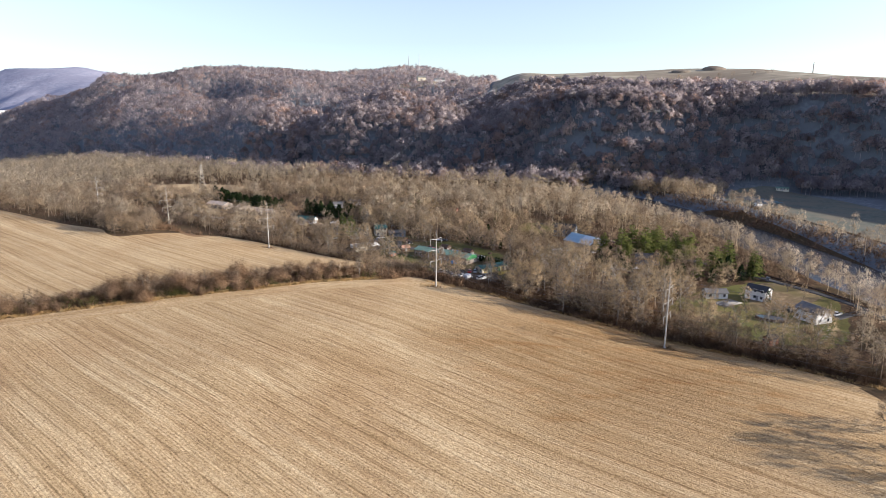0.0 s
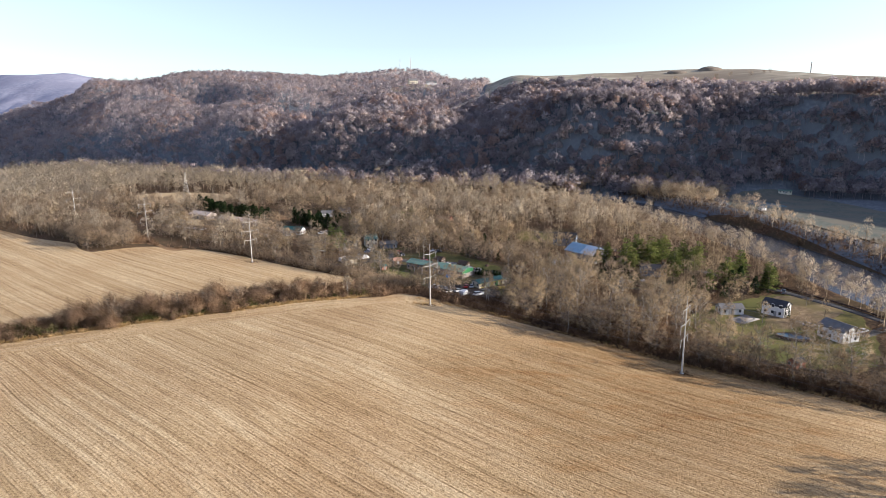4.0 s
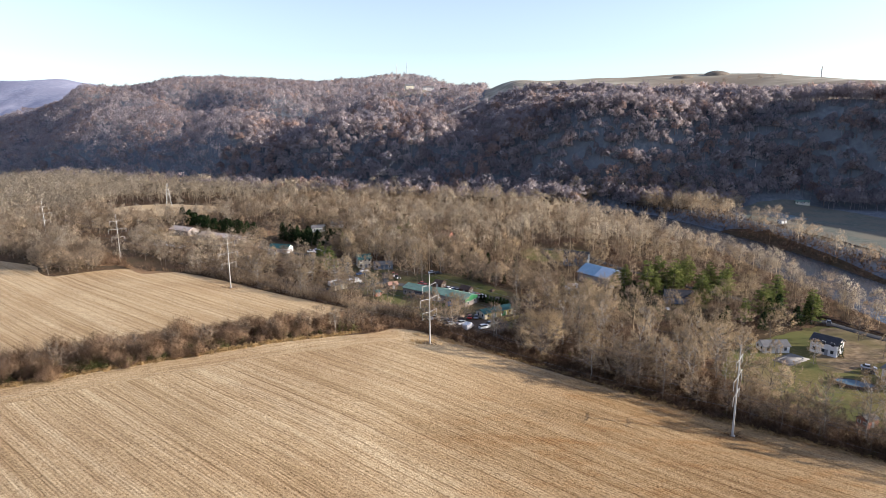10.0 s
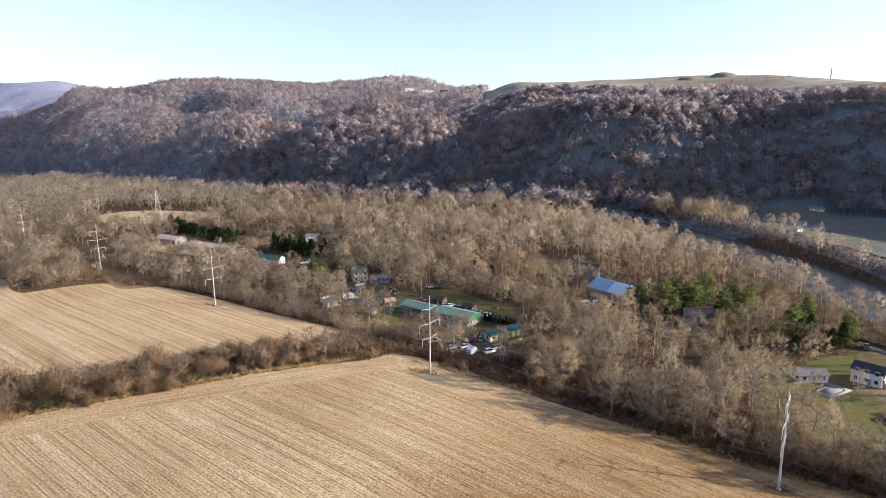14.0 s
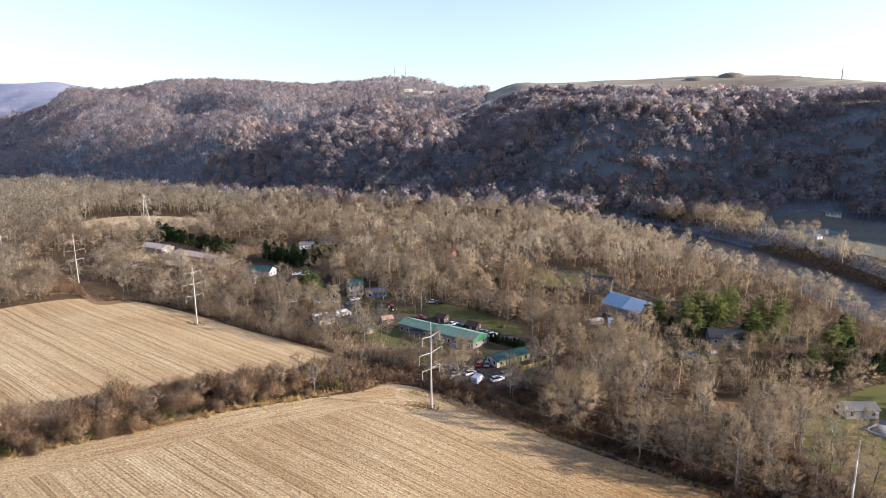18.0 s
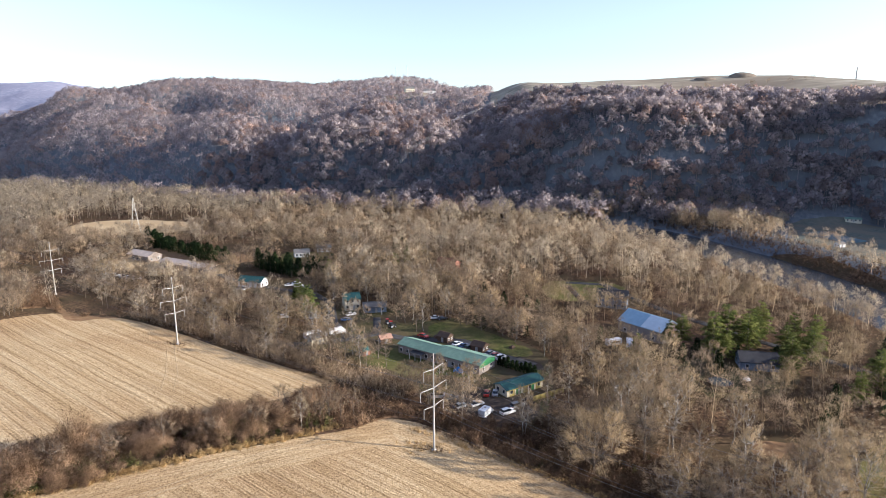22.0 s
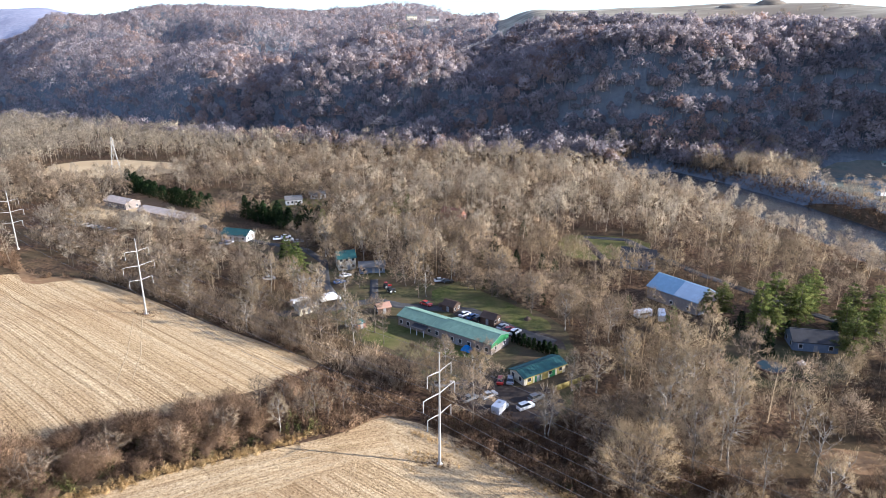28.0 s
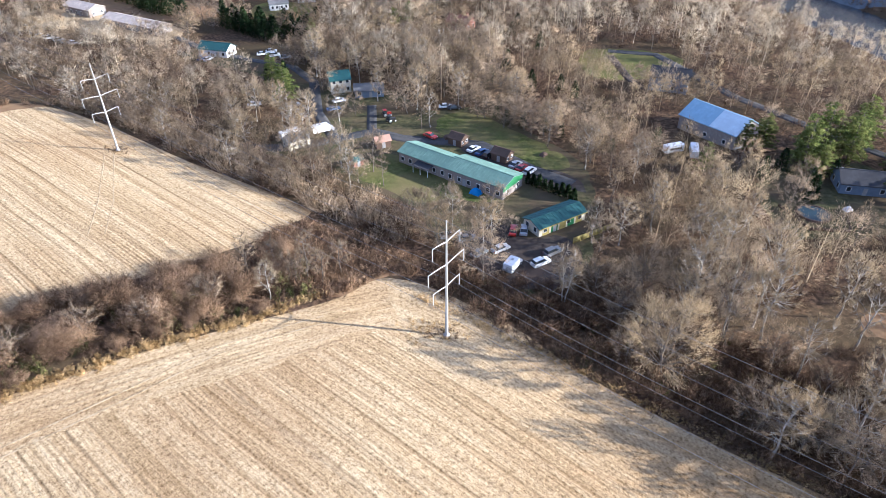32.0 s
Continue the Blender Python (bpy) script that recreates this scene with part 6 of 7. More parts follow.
gable_house("brown_hut", "small brown hut with a rusty roof by the lane", -23.4, 263.0, 25.0, 4.6, 3.6, 2.1, 1.0, M_DARKWOOD, M_RUSTROOF, 1, 0.25, None, 0.0, 1, "hut", 0.0, (0.7, 0.7))
gable_house("green_hut", "tiny red hut with a green roof on the lawn", -29.5, 251.0, 40.0, 3.0, 2.2, 1.8, 0.8, M_REDWALL, M_TEALROOF, 1, 0.2, None, 0.0, 1, "hut", 0.0, (0.6, 0.6))
gable_house("yard_shed", "small dark red shed at the yard's edge", 114.6, 124.5, 20.0, 4.2, 3.2, 2.1, 1.0, M_REDWALL, M_DARKROOF, 1, 0.2, None, 0.0, 1, "shed", 0.0, (0.7, 0.7))
gable_house("open_shed", "brown wooden shed behind the long building", 12.0, 254.5, -36.0, 5.0, 4.2, 2.2, 1.2, M_DARKWOOD, M_DARKWOOD, 1, 0.3, None, 0.0, 1, "shed", 0.0, (0.7, 0.7))
gable_house("open_shed", "brown wooden shed behind the long building", -0.5, 264.5, -36.0, 4.6, 4.0, 2.2, 1.2, M_DARKWOOD, M_DARKWOOD, 1, 0.3, None, 0.0, 1, "shed", 0.0, (0.7, 0.7))
gable_house("cream_shed", "cream shed among bare trees", -49.0, 263.5, 40.0, 7.0, 4.0, 2.6, 1.2, M_CREAM, M_GREYROOF, 1, 0.3, None, 0.0, 2, "shed", 0.0, (0.7, 0.7))
gable_house("field_building", "long low white building in the far meadow", 319.0, 522.0, -20.0, 11.0, 5.0, 2.3, 0.9, M_CREAM, M_GREENROOF, 1, 0.3, None, 0.0, 4, "building")

# ---- evergreens ----
M_TYRE = plain("tyre_rubber", (0.02, 0.02, 0.021), 0.9)
M_CHROME = plain("bright_metal", (0.6, 0.6, 0.6), 0.3, 0.8, 0.05)
M_REDLENS = plain("red_lens", (0.4, 0.02, 0.015), 0.3)


def paint(name, col):
    m, nt, b = material(name, 0.3, 0.0, 0.5)
    n = noise_node(nt, place_node(nt), 1.5)
    nt.links.new(ramp_node(nt, n, [(0.3, tuple(c * 0.85 for c in col)), (0.7, col)]), b.inputs["Base Color"])
    b.inputs["Coat Weight"].default_value = 0.4
    return m


PAINTS = {"white": paint("white_paint", (0.78, 0.78, 0.77)), "silver": paint("silver_paint", (0.42, 0.43, 0.44)), "black": paint("black_paint", (0.02, 0.02, 0.022)),
          "red": paint("red_paint", (0.42, 0.03, 0.02)), "blue": paint("blue_paint", (0.04, 0.09, 0.22)), "grey": paint("grey_paint", (0.14, 0.145, 0.15))}


def evergreens():
    cedar = tree_kind("cedar_tree", tube([(0, 0, 0), (0, 0, 3)], [0.14, 0.08], 5), cedar_mesh(300, 9.5, 3.0, 620), M_BARK, M_YEW, "dense dark evergreen in a screening row", "tree", "evergreen screen")
    cone = tree_kind("arborvitae", tube([(0, 0, 0), (0, 0, 1.5)], [0.08, 0.05], 5), cedar_mesh(301, 3.6, 1.0, 380), M_BARK, M_YEW, "narrow dark green arborvitae in a hedge", "tree", "arborvitae hedge")
    rows = [((-202, 459), (-170, 433), 8), ((-168, 431), (-144, 410), 7), ((-142, 408), (-125, 396), 5), ((-104, 385), (-84, 367), 8), ((-82, 366), (-70, 371), 5), ((-70, 372), (-62, 392), 5), ((-196, 452), (-166, 427), 7), ((-164, 425), (-140, 404), 6), ((-206, 468), (-178, 446), 5), ((-100, 390), (-82, 374), 5)]
    for (x0, y0), (x1, y1), n in rows:
        for k in range(n):
            u = (k + rt.uniform(-0.25, 0.25)) / n
            plant(cedar, x0 + (x1 - x0) * u + rt.uniform(-1, 1), y0 + (y1 - y0) * u + rt.uniform(-1, 1), rt.uniform(0.75, 1.15), rt.uniform(0, 360), rt.uniform(1.0, 1.4))
    for k in range(9):
        plant(cone, 18 + 1.35 * k, 240.5 - 1.15 * k, rt.uniform(0.8, 1.1), rt.uniform(0, 360))
    for x, y, sz in ((-28, 439, 0.9), (-25, 432, 0.8), (24, 370, 0.7), (88, 246, 0.8), (82, 243, 0.7), (89.5, 231, 0.8), (91, 236, 0.7), (101, 243, 0.6), (113, 240, 0.7), (112, 205, 0.9), (137, 214, 1.1), (145, 207, 1.0), (132, 212, 1.0), (152, 214, 1.1), (139, 204, 0.9), (124, 200, 0.8), (149, 238, 1.1), (58, 262, 0.7), (136.5, 172, 0.55), (100, 190, 0.8), (106, 196, 0.9), (40, 300, 0.7), (36, 306, 0.7), (-68, 312, 0.9), (-94, 378, 1.2), (-107, 390, 1.2), (-88, 382, 1.1), (-76, 378, 1.1), (-100, 384, 1.2), (-31, 426, 0.9), (27, 376, 0.9), (-54, 500, 1.0), (-60, 436, 0.9), (12, 315, 0.7), (26, 308, 0.8), (19, 330, 0.8), (-64, 318, 0.8), (-20, 330, 0.7), (-45, 345, 0.8), (5, 345, 0.8), (34, 352, 0.8), (15, 279, 0.55), (20, 276, 0.6), (26, 272, 0.6), (12, 283, 0.5), (31, 269, 0.5), (44, 258, 0.5)):
        plant(cedar, x, y, sz, rt.uniform(0, 360))


evergreens()


# ---- vehicles ----
def wheel_set(ob, xs, half, rad=0.33, wide=0.22):
    for x in xs:
        for s in (-1, 1):
            y0, y1 = s * half - wide / 2, s * half + wide / 2
            w = arr_part("wheel", tube([(x, y0, rad), (x, y0 + 0.02, rad), (x, y1 - 0.02, rad), (x, y1, rad)], [rad * 0.8, rad, rad, rad * 0.8], 12), M_TYRE, ob)
            arr_part("rim", tube([(x, s * (half + wide / 2 - 0.03), rad), (x, s * (half + wide / 2 + 0.02), rad), (x, s * (half + wide / 2 + 0.021), rad)], [rad * 0.6, rad * 0.5, 0.02], 10), M_CHROME, w)


def side_prism(profile, half, taper=None):
    """A side view of (x, z) drawn out across y; corners listed in taper lie further in."""
    bm = bmesh.new()
    taper = taper or {}
    a = [bm.verts.new((x, -half + taper.get(k, 0), z)) for k, (x, z) in enumerate(profile)]
    b = [bm.verts.new((x, half - taper.get(k, 0), z)) for k, (x, z) in enumerate(profile)]
    n = len(profile)
    bm.faces.new(a)
    bm.faces.new(b[::-1])
    for k in range(n):
        bm.faces.new((a[(k + 1) % n], a[k], b[k], b[(k + 1) % n]))
    bmesh.ops.recalc_face_normals(bm, faces=bm.faces)
    return bm


def car(x, y, turn, colour, kind="car"):
    """kind: car, suv or pickup."""
    word = {"car": "sedan", "suv": "sport utility car", "pickup": "pickup truck"}[kind]
    ob = tagged(new("parked_" + ("pickup" if kind == "pickup" else "car")), f"{colour} {word} parked on the ground", "pickup" if kind == "pickup" else "car", "parked vehicles")
    ob.matrix_basis = pose(x, y, float(land(x, y)) + 0.05, 0, 0, turn)
    p = PAINTS[colour]
    up = 0.18 if kind != "car" else 0.0
    L = 2.3 if kind != "pickup" else 2.65
    part("body", side_prism([(-L, 0.3), (-L, 0.8 + up), (-L + 0.15, 0.92 + up), (L - 0.9, 0.92 + up), (L - 0.15, 0.78 + up), (L, 0.6 + up), (L, 0.3)], 0.9, {2: 0.06, 3: 0.06, 4: 0.08, 5: 0.06}), p, ob)
    if kind == "car":
        g, rf = [(-1.75, 0.925), (-1.15, 1.4), (0.3, 1.42), (1.1, 0.925)], (-1.12, 0.28, 1.425)
    elif kind == "suv":
        g, rf = [(-2.15, 1.105), (-1.95, 1.68), (0.35, 1.7), (1.15, 1.105)], (-1.92, 0.33, 1.705)
    else:
        g, rf = [(-0.55, 1.105), (-0.4, 1.75), (0.75, 1.76), (1.4, 1.105)], (-0.38, 0.73, 1.765)
        part("cargo_bed", box_bm(-2.55, -0.74, 1.104, -0.62, 0.74, 1.13), M_TYRE, ob)
        for s in (-1, 1):
            part("bed_side", box_bm(-2.6, s * 0.82 - 0.05, 1.104, -0.6, s * 0.82 + 0.05, 1.3), p, ob)
    part("window_band", side_prism(g, 0.8, {1: 0.14, 2: 0.14}), M_GLASS, ob, "dark car windows")
    part("roof", box_bm(rf[0], -0.66, rf[2], rf[1], 0.66, rf[2] + 0.05, 0.02), p, ob)
    for s in (-1, 1):
        part("headlight", box_bm(L - 0.1, s * 0.65 - 0.16, 0.58 + up, L + 0.015, s * 0.65 + 0.16, 0.7 + up), M_CHROME, ob)
        part("tail_light", box_bm(-L - 0.015, s * 0.68 - 0.12, 0.62 + up, -L + 0.1, s * 0.68 + 0.12, 0.78 + up), M_REDLENS, ob)
    wheel_set(ob, (-L * 0.6, L * 0.62), 0.8, 0.33 + up * 0.2)
    return ob


def box_truck(x, y, turn, label, L=6.2, H=2.9, cab=True, colour="white"):
    ob = tagged(new("box_truck" if cab else "camper_trailer"), label, "truck" if cab else "trailer", "parked vehicles")
    ob.matrix_basis = pose(x, y, float(land(x, y)) + 0.05, 0, 0, turn)
    p = PAINTS[colour]
    back = L / 2 - (1.7 if cab else 0)
    part("cargo_box", box_bm(-L / 2, -1.1, 0.6, back, 1.1, H, 0.05), p, ob)
    part("roof_vent", box_bm(-0.6, -0.3, H + 0.002, 0.0, 0.3, H + 0.14, 0.02), M_STEEL, ob)
    if cab:
        part("cab", side_prism([(back, 0.45), (back, 2.0), (back + 0.7, 2.0), (back + 1.2, 1.25), (L / 2 + 0.1, 1.1), (L / 2 + 0.15, 0.45)], 0.95, {1: 0.1, 2: 0.1}), p, ob)
        part("windscreen", side_prism([(back + 0.74, 1.93), (back + 1.17, 1.28), (back + 1.2, 1.3), (back + 0.77, 1.96)], 0.78), M_GLASS, ob, "dark windscreen")
        wheel_set(ob, (-L * 0.28, L * 0.36), 0.95, 0.42, 0.28)
    else:
        part("hitch", box_bm(back, -0.08, 0.5, back + 1.0, 0.08, 0.62), M_STEEL, ob)
        part("window_band", box_bm(-L / 3, -1.13, 1.5, L / 3, -1.102, 2.1), M_GLASS, ob)
        wheel_set(ob, (-0.4, 0.45), 1.0, 0.36)
    return ob


box_truck(10.6, 201.4, 58, "white box truck parked in the dirt lot", 5.4, 2.6)
box_truck(-42.6, 272.4, 30, "white camper van beside the lane", 7.0, 2.7)
box_truck(62.0, 258.0, 20, "white box trailer beside the barn", 6.0, 2.7, False)
box_truck(67.5, 256.5, 75, "white camper trailer beside the barn", 6.5, 2.6, False)
box_truck(-52.0, 268.5, 40, "cream camper trailer among bare trees", 6.5, 2.6, False)
for x, y, a, c, k in ((17.0, 203.4, 32, "white", "suv"), (20.2, 207.6, 35, "grey", "suv"), (-2.8, 213.5, 10, "silver", "pickup"), (0.9, 212.6, 15, "grey", "car"), (3.4, 206.4, 40, "grey", "car"), (8.4, 208.6, 35, "silver", "car"), (14.6, 216.6, 80, "silver", "car"), (12.0, 216.4, 80, "red", "car"),
                      (3.9, 259.8, 48, "white", "car"), (8.4, 256.0, 48, "black", "suv"), (6.3, 257.8, 48, "blue", "car"), (15.4, 250.2, 50, "silver", "car"), (17.1, 248.2, 50, "red", "car"),
                      (19.0, 246.2, 50, "white", "suv"), (-42.0, 290.0, 25, "blue", "car"), (-41.0, 297.4, 30, "white", "car"), (-4.4, 292.0, 10, "white", "car"), (-1.5, 290.6, 10, "black", "car"), (-9.0, 268.5, -40, "red", "car"),
                      (-79.3, 346.6, 15, "white", "car"), (-74.0, 344.8, 20, "white", "suv"), (-69.0, 342.4, 20, "silver", "car"), (-76.5, 350.2, 15, "white", "car"), (-99.5, 340.0, 70, "white", "car"), (-102.5, 341.0, 70, "blue", "car"),
                      (-172.7, 366.5, 10, "white", "car"), (-178.6, 369.0, 15, "white", "suv"), (-168.0, 363.5, 20, "silver", "car"), (-183.5, 371.5, 5, "white", "pickup"), (-163.5, 361.5, 30, "white", "car"),
                      (137.5, 158.0, -30, "black", "suv"), (139.5, 161.5, -30, "silver", "car"), (152.5, 205.0, 60, "grey", "pickup"), (155.5, 154.8, 30, "white", "car"), (-56.0, 293.5, 30, "silver", "car"), (-69.5, 293.9, 20, "white", "car"), (104.0, 246.0, 15, "white", "car")):
    car(x, y, a, c, k)


def tractor(x, y, turn, colour):
    ob = tagged(new("tractor"), f"{colour} farm tractor parked by the lane", "tractor", "parked vehicles")
    ob.matrix_basis = pose(x, y, float(land(x, y)) + 0.05, 0, 0, turn)
    p = PAINTS[colour]
    part("bonnet", box_bm(0.1, -0.35, 0.8, 1.7, 0.35, 1.45, 0.06), p, ob)
    part("cab", side_prism([(-1.0, 0.8), (-0.9, 2.3), (0.0, 2.3), (0.2, 0.8)], 0.6, {1: 0.1, 2: 0.1}), M_GLASS, ob)
    part("roof", box_bm(-1.05, -0.65, 2.304, 0.1, 0.65, 2.42, 0.03), p, ob)
    wheel_set(ob, (-0.6,), 0.8, 0.75, 0.4)
    wheel_set(ob, (1.3,), 0.7, 0.45, 0.28)


tractor(-23.8, 284.6, 20, "red")
tractor(-22.0, 279.8, 35, "black")


# ---- pools, tarps, fences ----
M_POOLWATER = plain("pool_cover", (0.02, 0.04, 0.055), 0.5, 0.0, 0.1)
M_PALECOVER = plain("pale_pool_cover", (0.06, 0.11, 0.145), 0.5, 0.0, 0.15)
M_CONCRETE = plain("concrete", (0.23, 0.215, 0.195), 0.9, 0.0, 0.12)


def pool(x, y, turn, a, b, rise, label, cover, square=False):
    ob = tagged(new("swimming_pool"), label, "pool")
    ob.matrix_basis = pose(x, y, float(land(x, y)), 0, 0, turn)
    n = 28
    t = np.arange(n) * 2 * np.pi / n
    e = 0.35 if square else 1.0
    ux, uy = np.sign(np.cos(t)) * np.abs(np.cos(t)) ** e, np.sign(np.sin(t)) * np.abs(np.sin(t)) ** e

    def ring(k, z):
        return np.c_[ux * (a + k), uy * (b + k), np.full(n, z)]

    rings = [ring(0.5, -0.6), ring(0.5, rise), ring(0.0, rise), ring(0.0, rise - 0.12)]
    v = np.concatenate(rings)
    f = [(i * n + k, i * n + (k + 1) % n, (i + 1) * n + (k + 1) % n, (i + 1) * n + k) for i in range(3) for k in range(n)]
    arr_part("rim", (v, np.array(f)), M_DARKWOOD if rise > 0.3 else M_CONCRETE, ob, smooth=False)
    w = np.r_[ring(0.0, rise - 0.1), [[0, 0, rise - 0.16]]]
    arr_part("cover", (w, np.array([(k, (k + 1) % n, n) for k in range(n)])), cover, ob, "taut winter cover")


pool(87.2, 224.2, 10, 3.6, 3.6, 0.5, "round above-ground pool with a dark cover", M_POOLWATER)
pool(118.9, 170.4, 31, 4.3, 2.1, 0.12, "rectangular pool with a dark cover in a paved terrace", M_POOLWATER, True)
pool(126.5, 148.5, -30, 5.2, 2.6, 1.0, "oval above-ground pool with a pale cover", M_PALECOVER)
terrace = mesh_thing("pool_terrace", np.array([(-5.8, -3.4, 0), (5.8, -3.4, 0), (5.8, 3.4, 0), (-5.8, 3.4, 0), (-5.8, -3.4, -0.8), (5.8, -3.4, -0.8), (5.8, 3.4, -0.8), (-5.8, 3.4, -0.8)], float),
                     np.array([(0, 1, 2, 3), (4, 5, 1, 0), (5, 6, 2, 1), (6, 7, 3, 2), (7, 4, 0, 3)]), M_CONCRETE, "pale paved terrace round a pool", "terrace")
terrace.matrix_basis = pose(118.9, 170.4, float(land(118.9, 170.4)) + 0.06, 0, 0, 31)


def tarp(x, y, turn, L, W, H, mat, label):
    """A sheet thrown over a heap."""
    n = 9
    gx, gy = np.meshgrid(np.linspace(-1, 1, n), np.linspace(-1, 1, n))
    r = np.random.RandomState(int(abs(x * 7 + y)))
    z = H * np.clip(1 - np.maximum(abs(gx), abs(gy)) ** 3, 0, 1) + r.normal(0, 0.06, gx.shape) * H
    z[[0, -1]], z[:, [0, -1]] = -0.1, -0.1
    v = np.c_[gx.ravel() * L / 2, gy.ravel() * W / 2, z.ravel()]
    a = (np.arange(n - 1)[:, None] * n + np.arange(n - 1)).ravel()
    ob = mesh_thing("tarpaulin", v, np.stack([a, a + 1, a + n + 1, a + n], 1), mat, label, "tarp")
    ob.matrix_basis = pose(x, y, float(land(x, y)), 0, 0, turn)


tarp(3.7, 235.0, -37, 3.2, 2.2, 1.5, M_TARP, "bright blue tarpaulin over a heap by the long building")
tarp(-3.5, 268.0, 20, 3.0, 2.2, 1.2, M_DARKWOOD, "brown tarpaulin over a heap on the grass")
tarp(24.2, 256.8, 50, 2.6, 1.8, 0.9, M_DARKWOOD, "brown heap under a cover on the grass")
tarp(96.5, 226.0, 15, 2.2, 1.6, 1.1, PAINTS["white"], "pale covered heap beside the pool")
tarp(82.0, 262.0, 30, 4.0, 2.4, 1.5, PAINTS["silver"], "silvery cover over stored goods beside the barn")


def fence(line, h, mat, label, gap=2.4):
    ob = tagged(new("fence"), label, "fence")
    for (x0, y0), (x1, y1) in zip(line, line[1:]):
        n = max(1, round(math.hypot(x1 - x0, y1 - y0) / gap))
        for k in range(n):
            ax, ay = x0 + (x1 - x0) * k / n, y0 + (y1 - y0) * k / n
            bx, by = x0 + (x1 - x0) * (k + 1) / n, y0 + (y1 - y0) * (k + 1) / n
            za, zb = float(land(ax, ay)), float(land(bx, by))
            arr_part("post", tube([(ax, ay, za - 0.3), (ax, ay, za + h + 0.1)], [0.06, 0.06], 5), mat, ob)
            ux, uy = (bx - ax) / gap, (by - ay) / gap
            px, py = -uy * 0.03, ux * 0.03
            v = np.array([(ax + px, ay + py, za + 0.1), (bx + px, by + py, zb + 0.1), (bx + px, by + py, zb + h), (ax + px, ay + py, za + h), (ax - px, ay - py, za + 0.1), (bx - px, by - py, zb + 0.1), (bx - px, by - py, zb + h), (ax - px, ay - py, za + h)])
            arr_part("panel", (v, np.array([(0, 1, 2, 3), (7, 6, 5, 4), (3, 2, 6, 7), (4, 5, 1, 0), (1, 5, 6, 2), (4, 0, 3, 7)])), mat, ob, smooth=False)


fence([(25.5, 211.5), (36, 218)], 1.7, M_YELLOW, "yellowed board fence beside the low shed")
fence([(80, 228), (83, 217), (92, 216), (95, 224)], 1.0, M_DARKWOOD, "low dark fence round the pool")
fence([(176, 162), (168, 184), (158, 208), (144, 232)], 0.9, M_DARKWOOD, "low dark fence along the lane by the river")

# ---- far things on the hill ----
M_EARTH = plain("bare_earth", (0.20, 0.165, 0.125), 1.0, 0.0, 0.25, 0.1)


def mound(x, y, a, b, h, seed):
    r = np.random.RandomState(seed)
    n, m = 22, 7
    t = np.arange(n) * 2 * np.pi / n
    v = []
    for k in range(m):
        q = k / (m - 1)
        rad = (1 - q) ** 0.8
        v.append(np.c_[np.cos(t) * a * rad, np.sin(t) * b * rad, np.full(n, h * (1 - (1 - q) ** 2)) - 2.0 * (k == 0) + r.normal(0, 0.05, n) * h * (k > 0)])
    v = np.concatenate(v)
    f = np.array([(i * n + k, i * n + (k + 1) % n, (i + 1) * n + (k + 1) % n, (i + 1) * n + k) for i in range(m - 1) for k in range(n)])
    ob = mesh_thing("earth_mound", v, f, M_EARTH, "dark earth mound on the grassy plateau", "mound")
    ob.matrix_basis = pose(x, y, float(land(x, y)))


mound(368, 838, 18, 12, 4.6, 1)
mound(322, 836, 15, 10, 2.6, 2)


def mast(x, y, h, label):
    ob = tagged(new("radio_mast"), label, "mast")
    ob.matrix_basis = pose(x, y, float(land(x, y)))
    arr_part("shaft", tube([(0, 0, -1), (0, 0, h * 0.6), (0, 0, h)], [0.9, 0.8, 0.5], 5), M_STEEL, ob)
    for k in range(3):
        arr_part("antenna", tube([(-0.9, 0, h * (0.7 + 0.12 * k)), (0.9, 0, h * (0.7 + 0.12 * k))], [0.2, 0.2], 4), M_STEEL, ob)


mast(-121, 1790, 40, "slim radio mast on a wooded hilltop")
mast(-92, 1800, 44, "slim radio mast on a wooded hilltop")
mast(492, 812, 16, "slim mast on the grassy plateau")
gable_house("hilltop_house", "white house on the hilltop edge", -20, 1090, 10, 18, 10, 5, 3, M_WHITE, M_GREYROOF, 2, 0.4, None, 0.0, 4)
gable_house("hilltop_house", "white house on the hilltop edge", 8, 1100, -8, 16, 10, 5, 3, M_WHITE, M_DARKROOF, 2, 0.4, None, 0.0, 4)
gable_house("hilltop_house", "white house on the hilltop edge", -52, 1080, 20, 15, 9, 5, 3, M_CREAM, M_GREYROOF, 2, 0.4, None, 0.0, 4)
gable_house("far_warehouse", "long white warehouse on the far valley side", -1210, 1720, 36, 110, 30, 9, 1.0, M_WHITE, M_WHITE, 1, 0.4, None, None, 10, "warehouse")

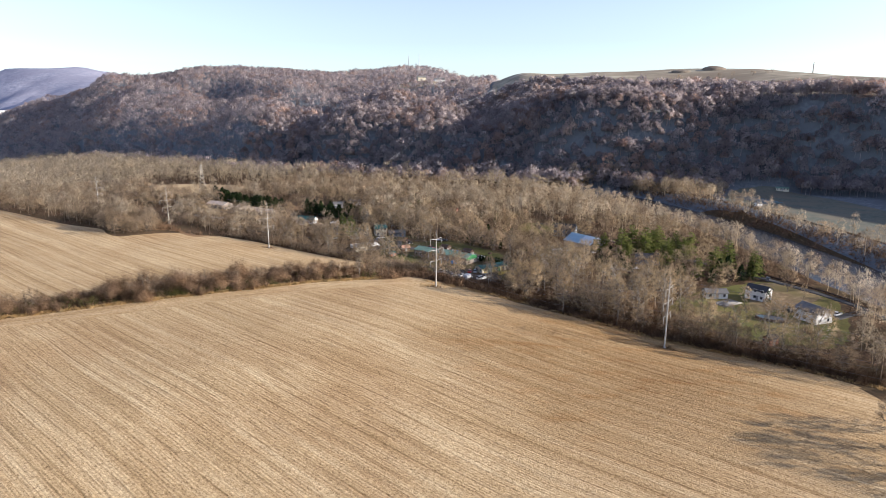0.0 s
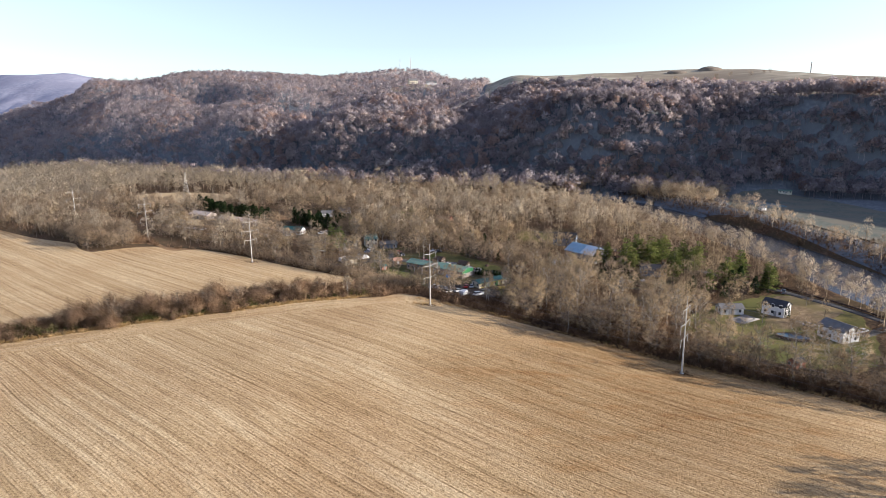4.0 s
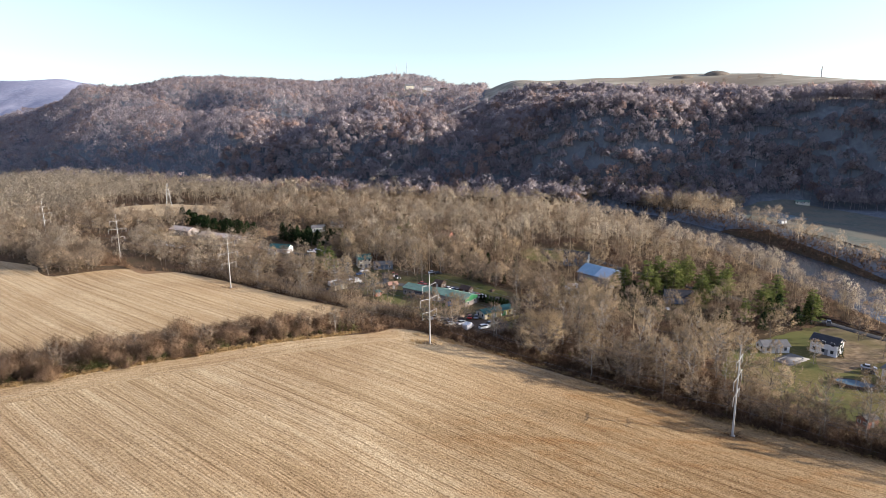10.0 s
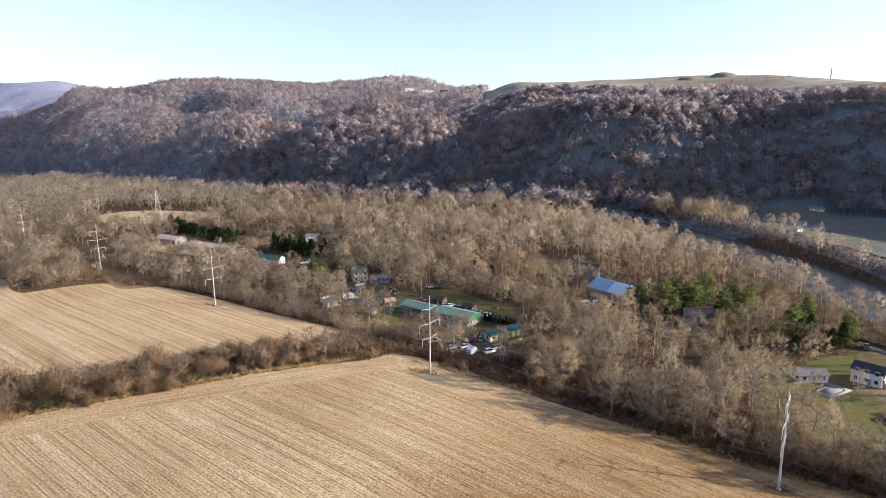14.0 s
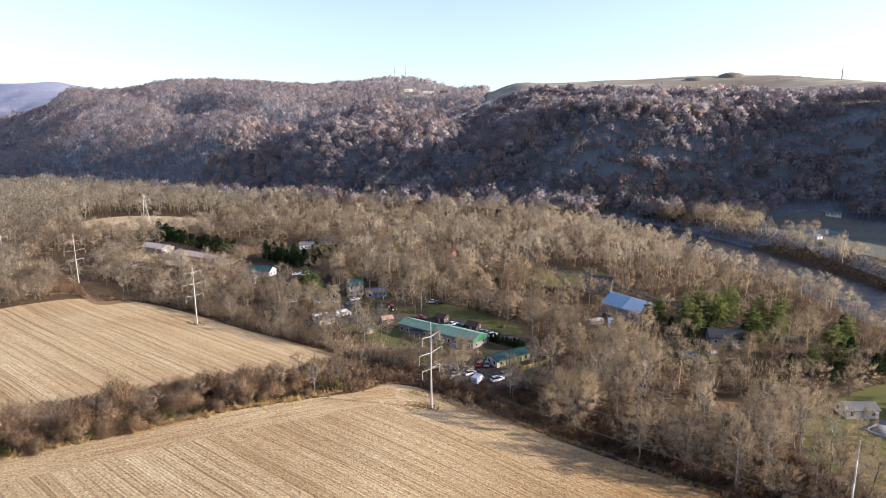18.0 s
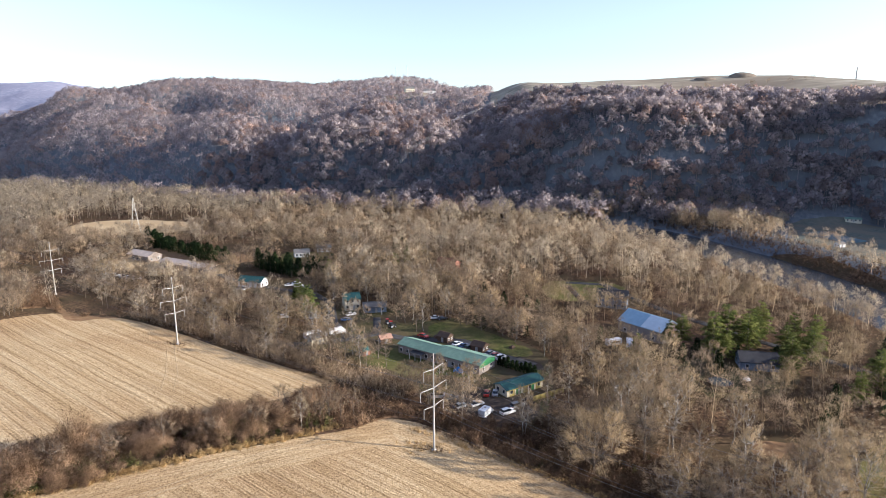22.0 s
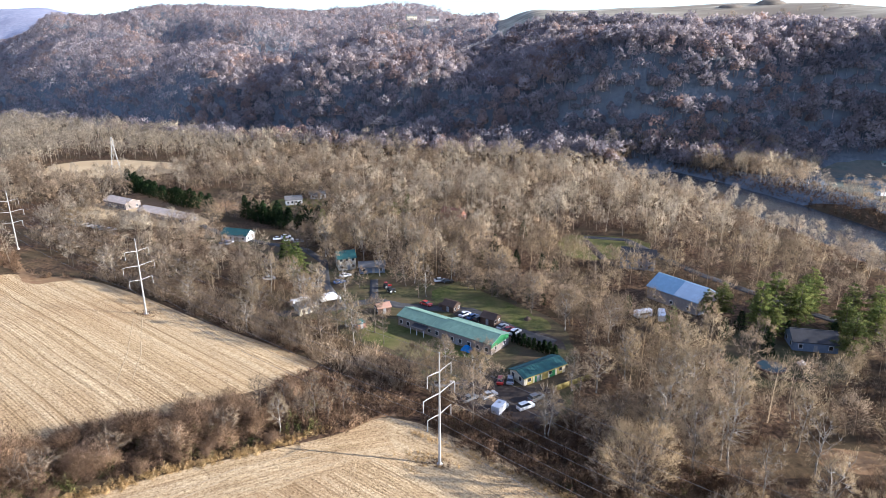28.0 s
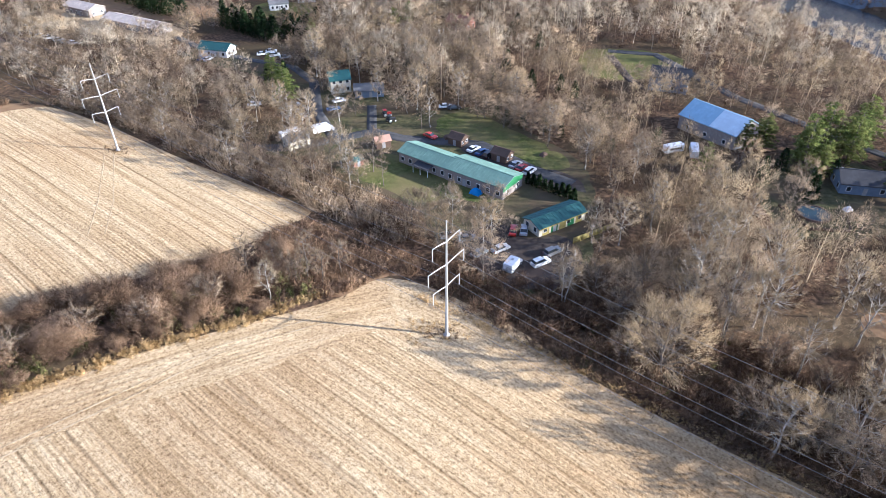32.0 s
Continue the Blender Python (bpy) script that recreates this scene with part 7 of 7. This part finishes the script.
# ---- across the river ----
court = mesh_thing("sports_court", np.array([(-9, -19, 0), (9, -19, 0), (9, 19, 0), (-9, 19, 0), (-9, -19, -1), (9, -19, -1), (9, 19, -1), (-9, 19, -1)], float),
                   np.array([(0, 1, 2, 3), (4, 5, 1, 0), (5, 6, 2, 1), (6, 7, 3, 2), (7, 4, 0, 3)]), plain("court_paint", (0.12, 0.18, 0.2), 0.8), "flat blue-grey court in the meadow across the river", "court")
court.matrix_basis = pose(271, 468, float(land(271, 468)) + 0.5, 0, 0, 14)
gable_house("field_building", "small white shelter in the meadow", 256, 436, 20, 5.0, 4.0, 2.4, 1.0, M_WHITE, M_GREYROOF, 1, 0.3, None, 0.0, 1, "shelter", 0.0, (0.7, 0.7))
plateau_bush = tree_kind("plateau_bush", *bare_tree(310, 9, 4.5, 500, 0.2, "bush", 12), M_BARK, M_TWIG_BROWN, "lone dark bush on the grassy plateau", "bush", "plateau bushes")
for x, y in ((330, 770), (352, 776), (372, 782), (392, 770), (300, 775), (420, 776), (410, 772), (345, 768)):
    plant(plateau_bush, x, y, rt.uniform(0.5, 0.9), rt.uniform(0, 360))


def hill_line():
    """A power line climbing the wooded hill on slim dark poles."""
    spots = [(-62, 600), (-30, 640), (8, 690), (60, 760)]
    tops = []
    for x, y in spots:
        z, h = float(land(x, y)), 24.0
        ob = tagged(new("hill_pole"), "slim dark power pole among the hill woods", "power pole", "hill power poles")
        ob.matrix_basis = pose(x, y, z)
        arr_part("shaft", tube([(0, 0, -1), (0, 0, h)], [0.35, 0.22], 6), M_BARK, ob)
        arr_part("crossarm", tube([(-2.2, 1.6, h - 1.5), (2.2, -1.6, h - 1.5)], [0.16, 0.16], 5), M_BARK, ob)
        tops.append((x, y, z + h - 1.2))
    for (x0, y0, z0), (x1, y1, z1) in zip(tops, tops[1:]):
        for o in (-1.0, 0.0, 1.0):
            u = np.linspace(0, 1, 9)
            p = np.c_[x0 + (x1 - x0) * u + 2.0 * o, y0 + (y1 - y0) * u - 1.45 * o, z0 + (z1 - z0) * u - 4 * u * (1 - u) * 1.6]
            v, f = tube(p, np.full(9, 0.09), 4)
            mesh_thing("hill_cable", v, f, M_WIRE, "thin grey cable of the line up the wooded hill", "cable", "", "hill cables")


hill_line()
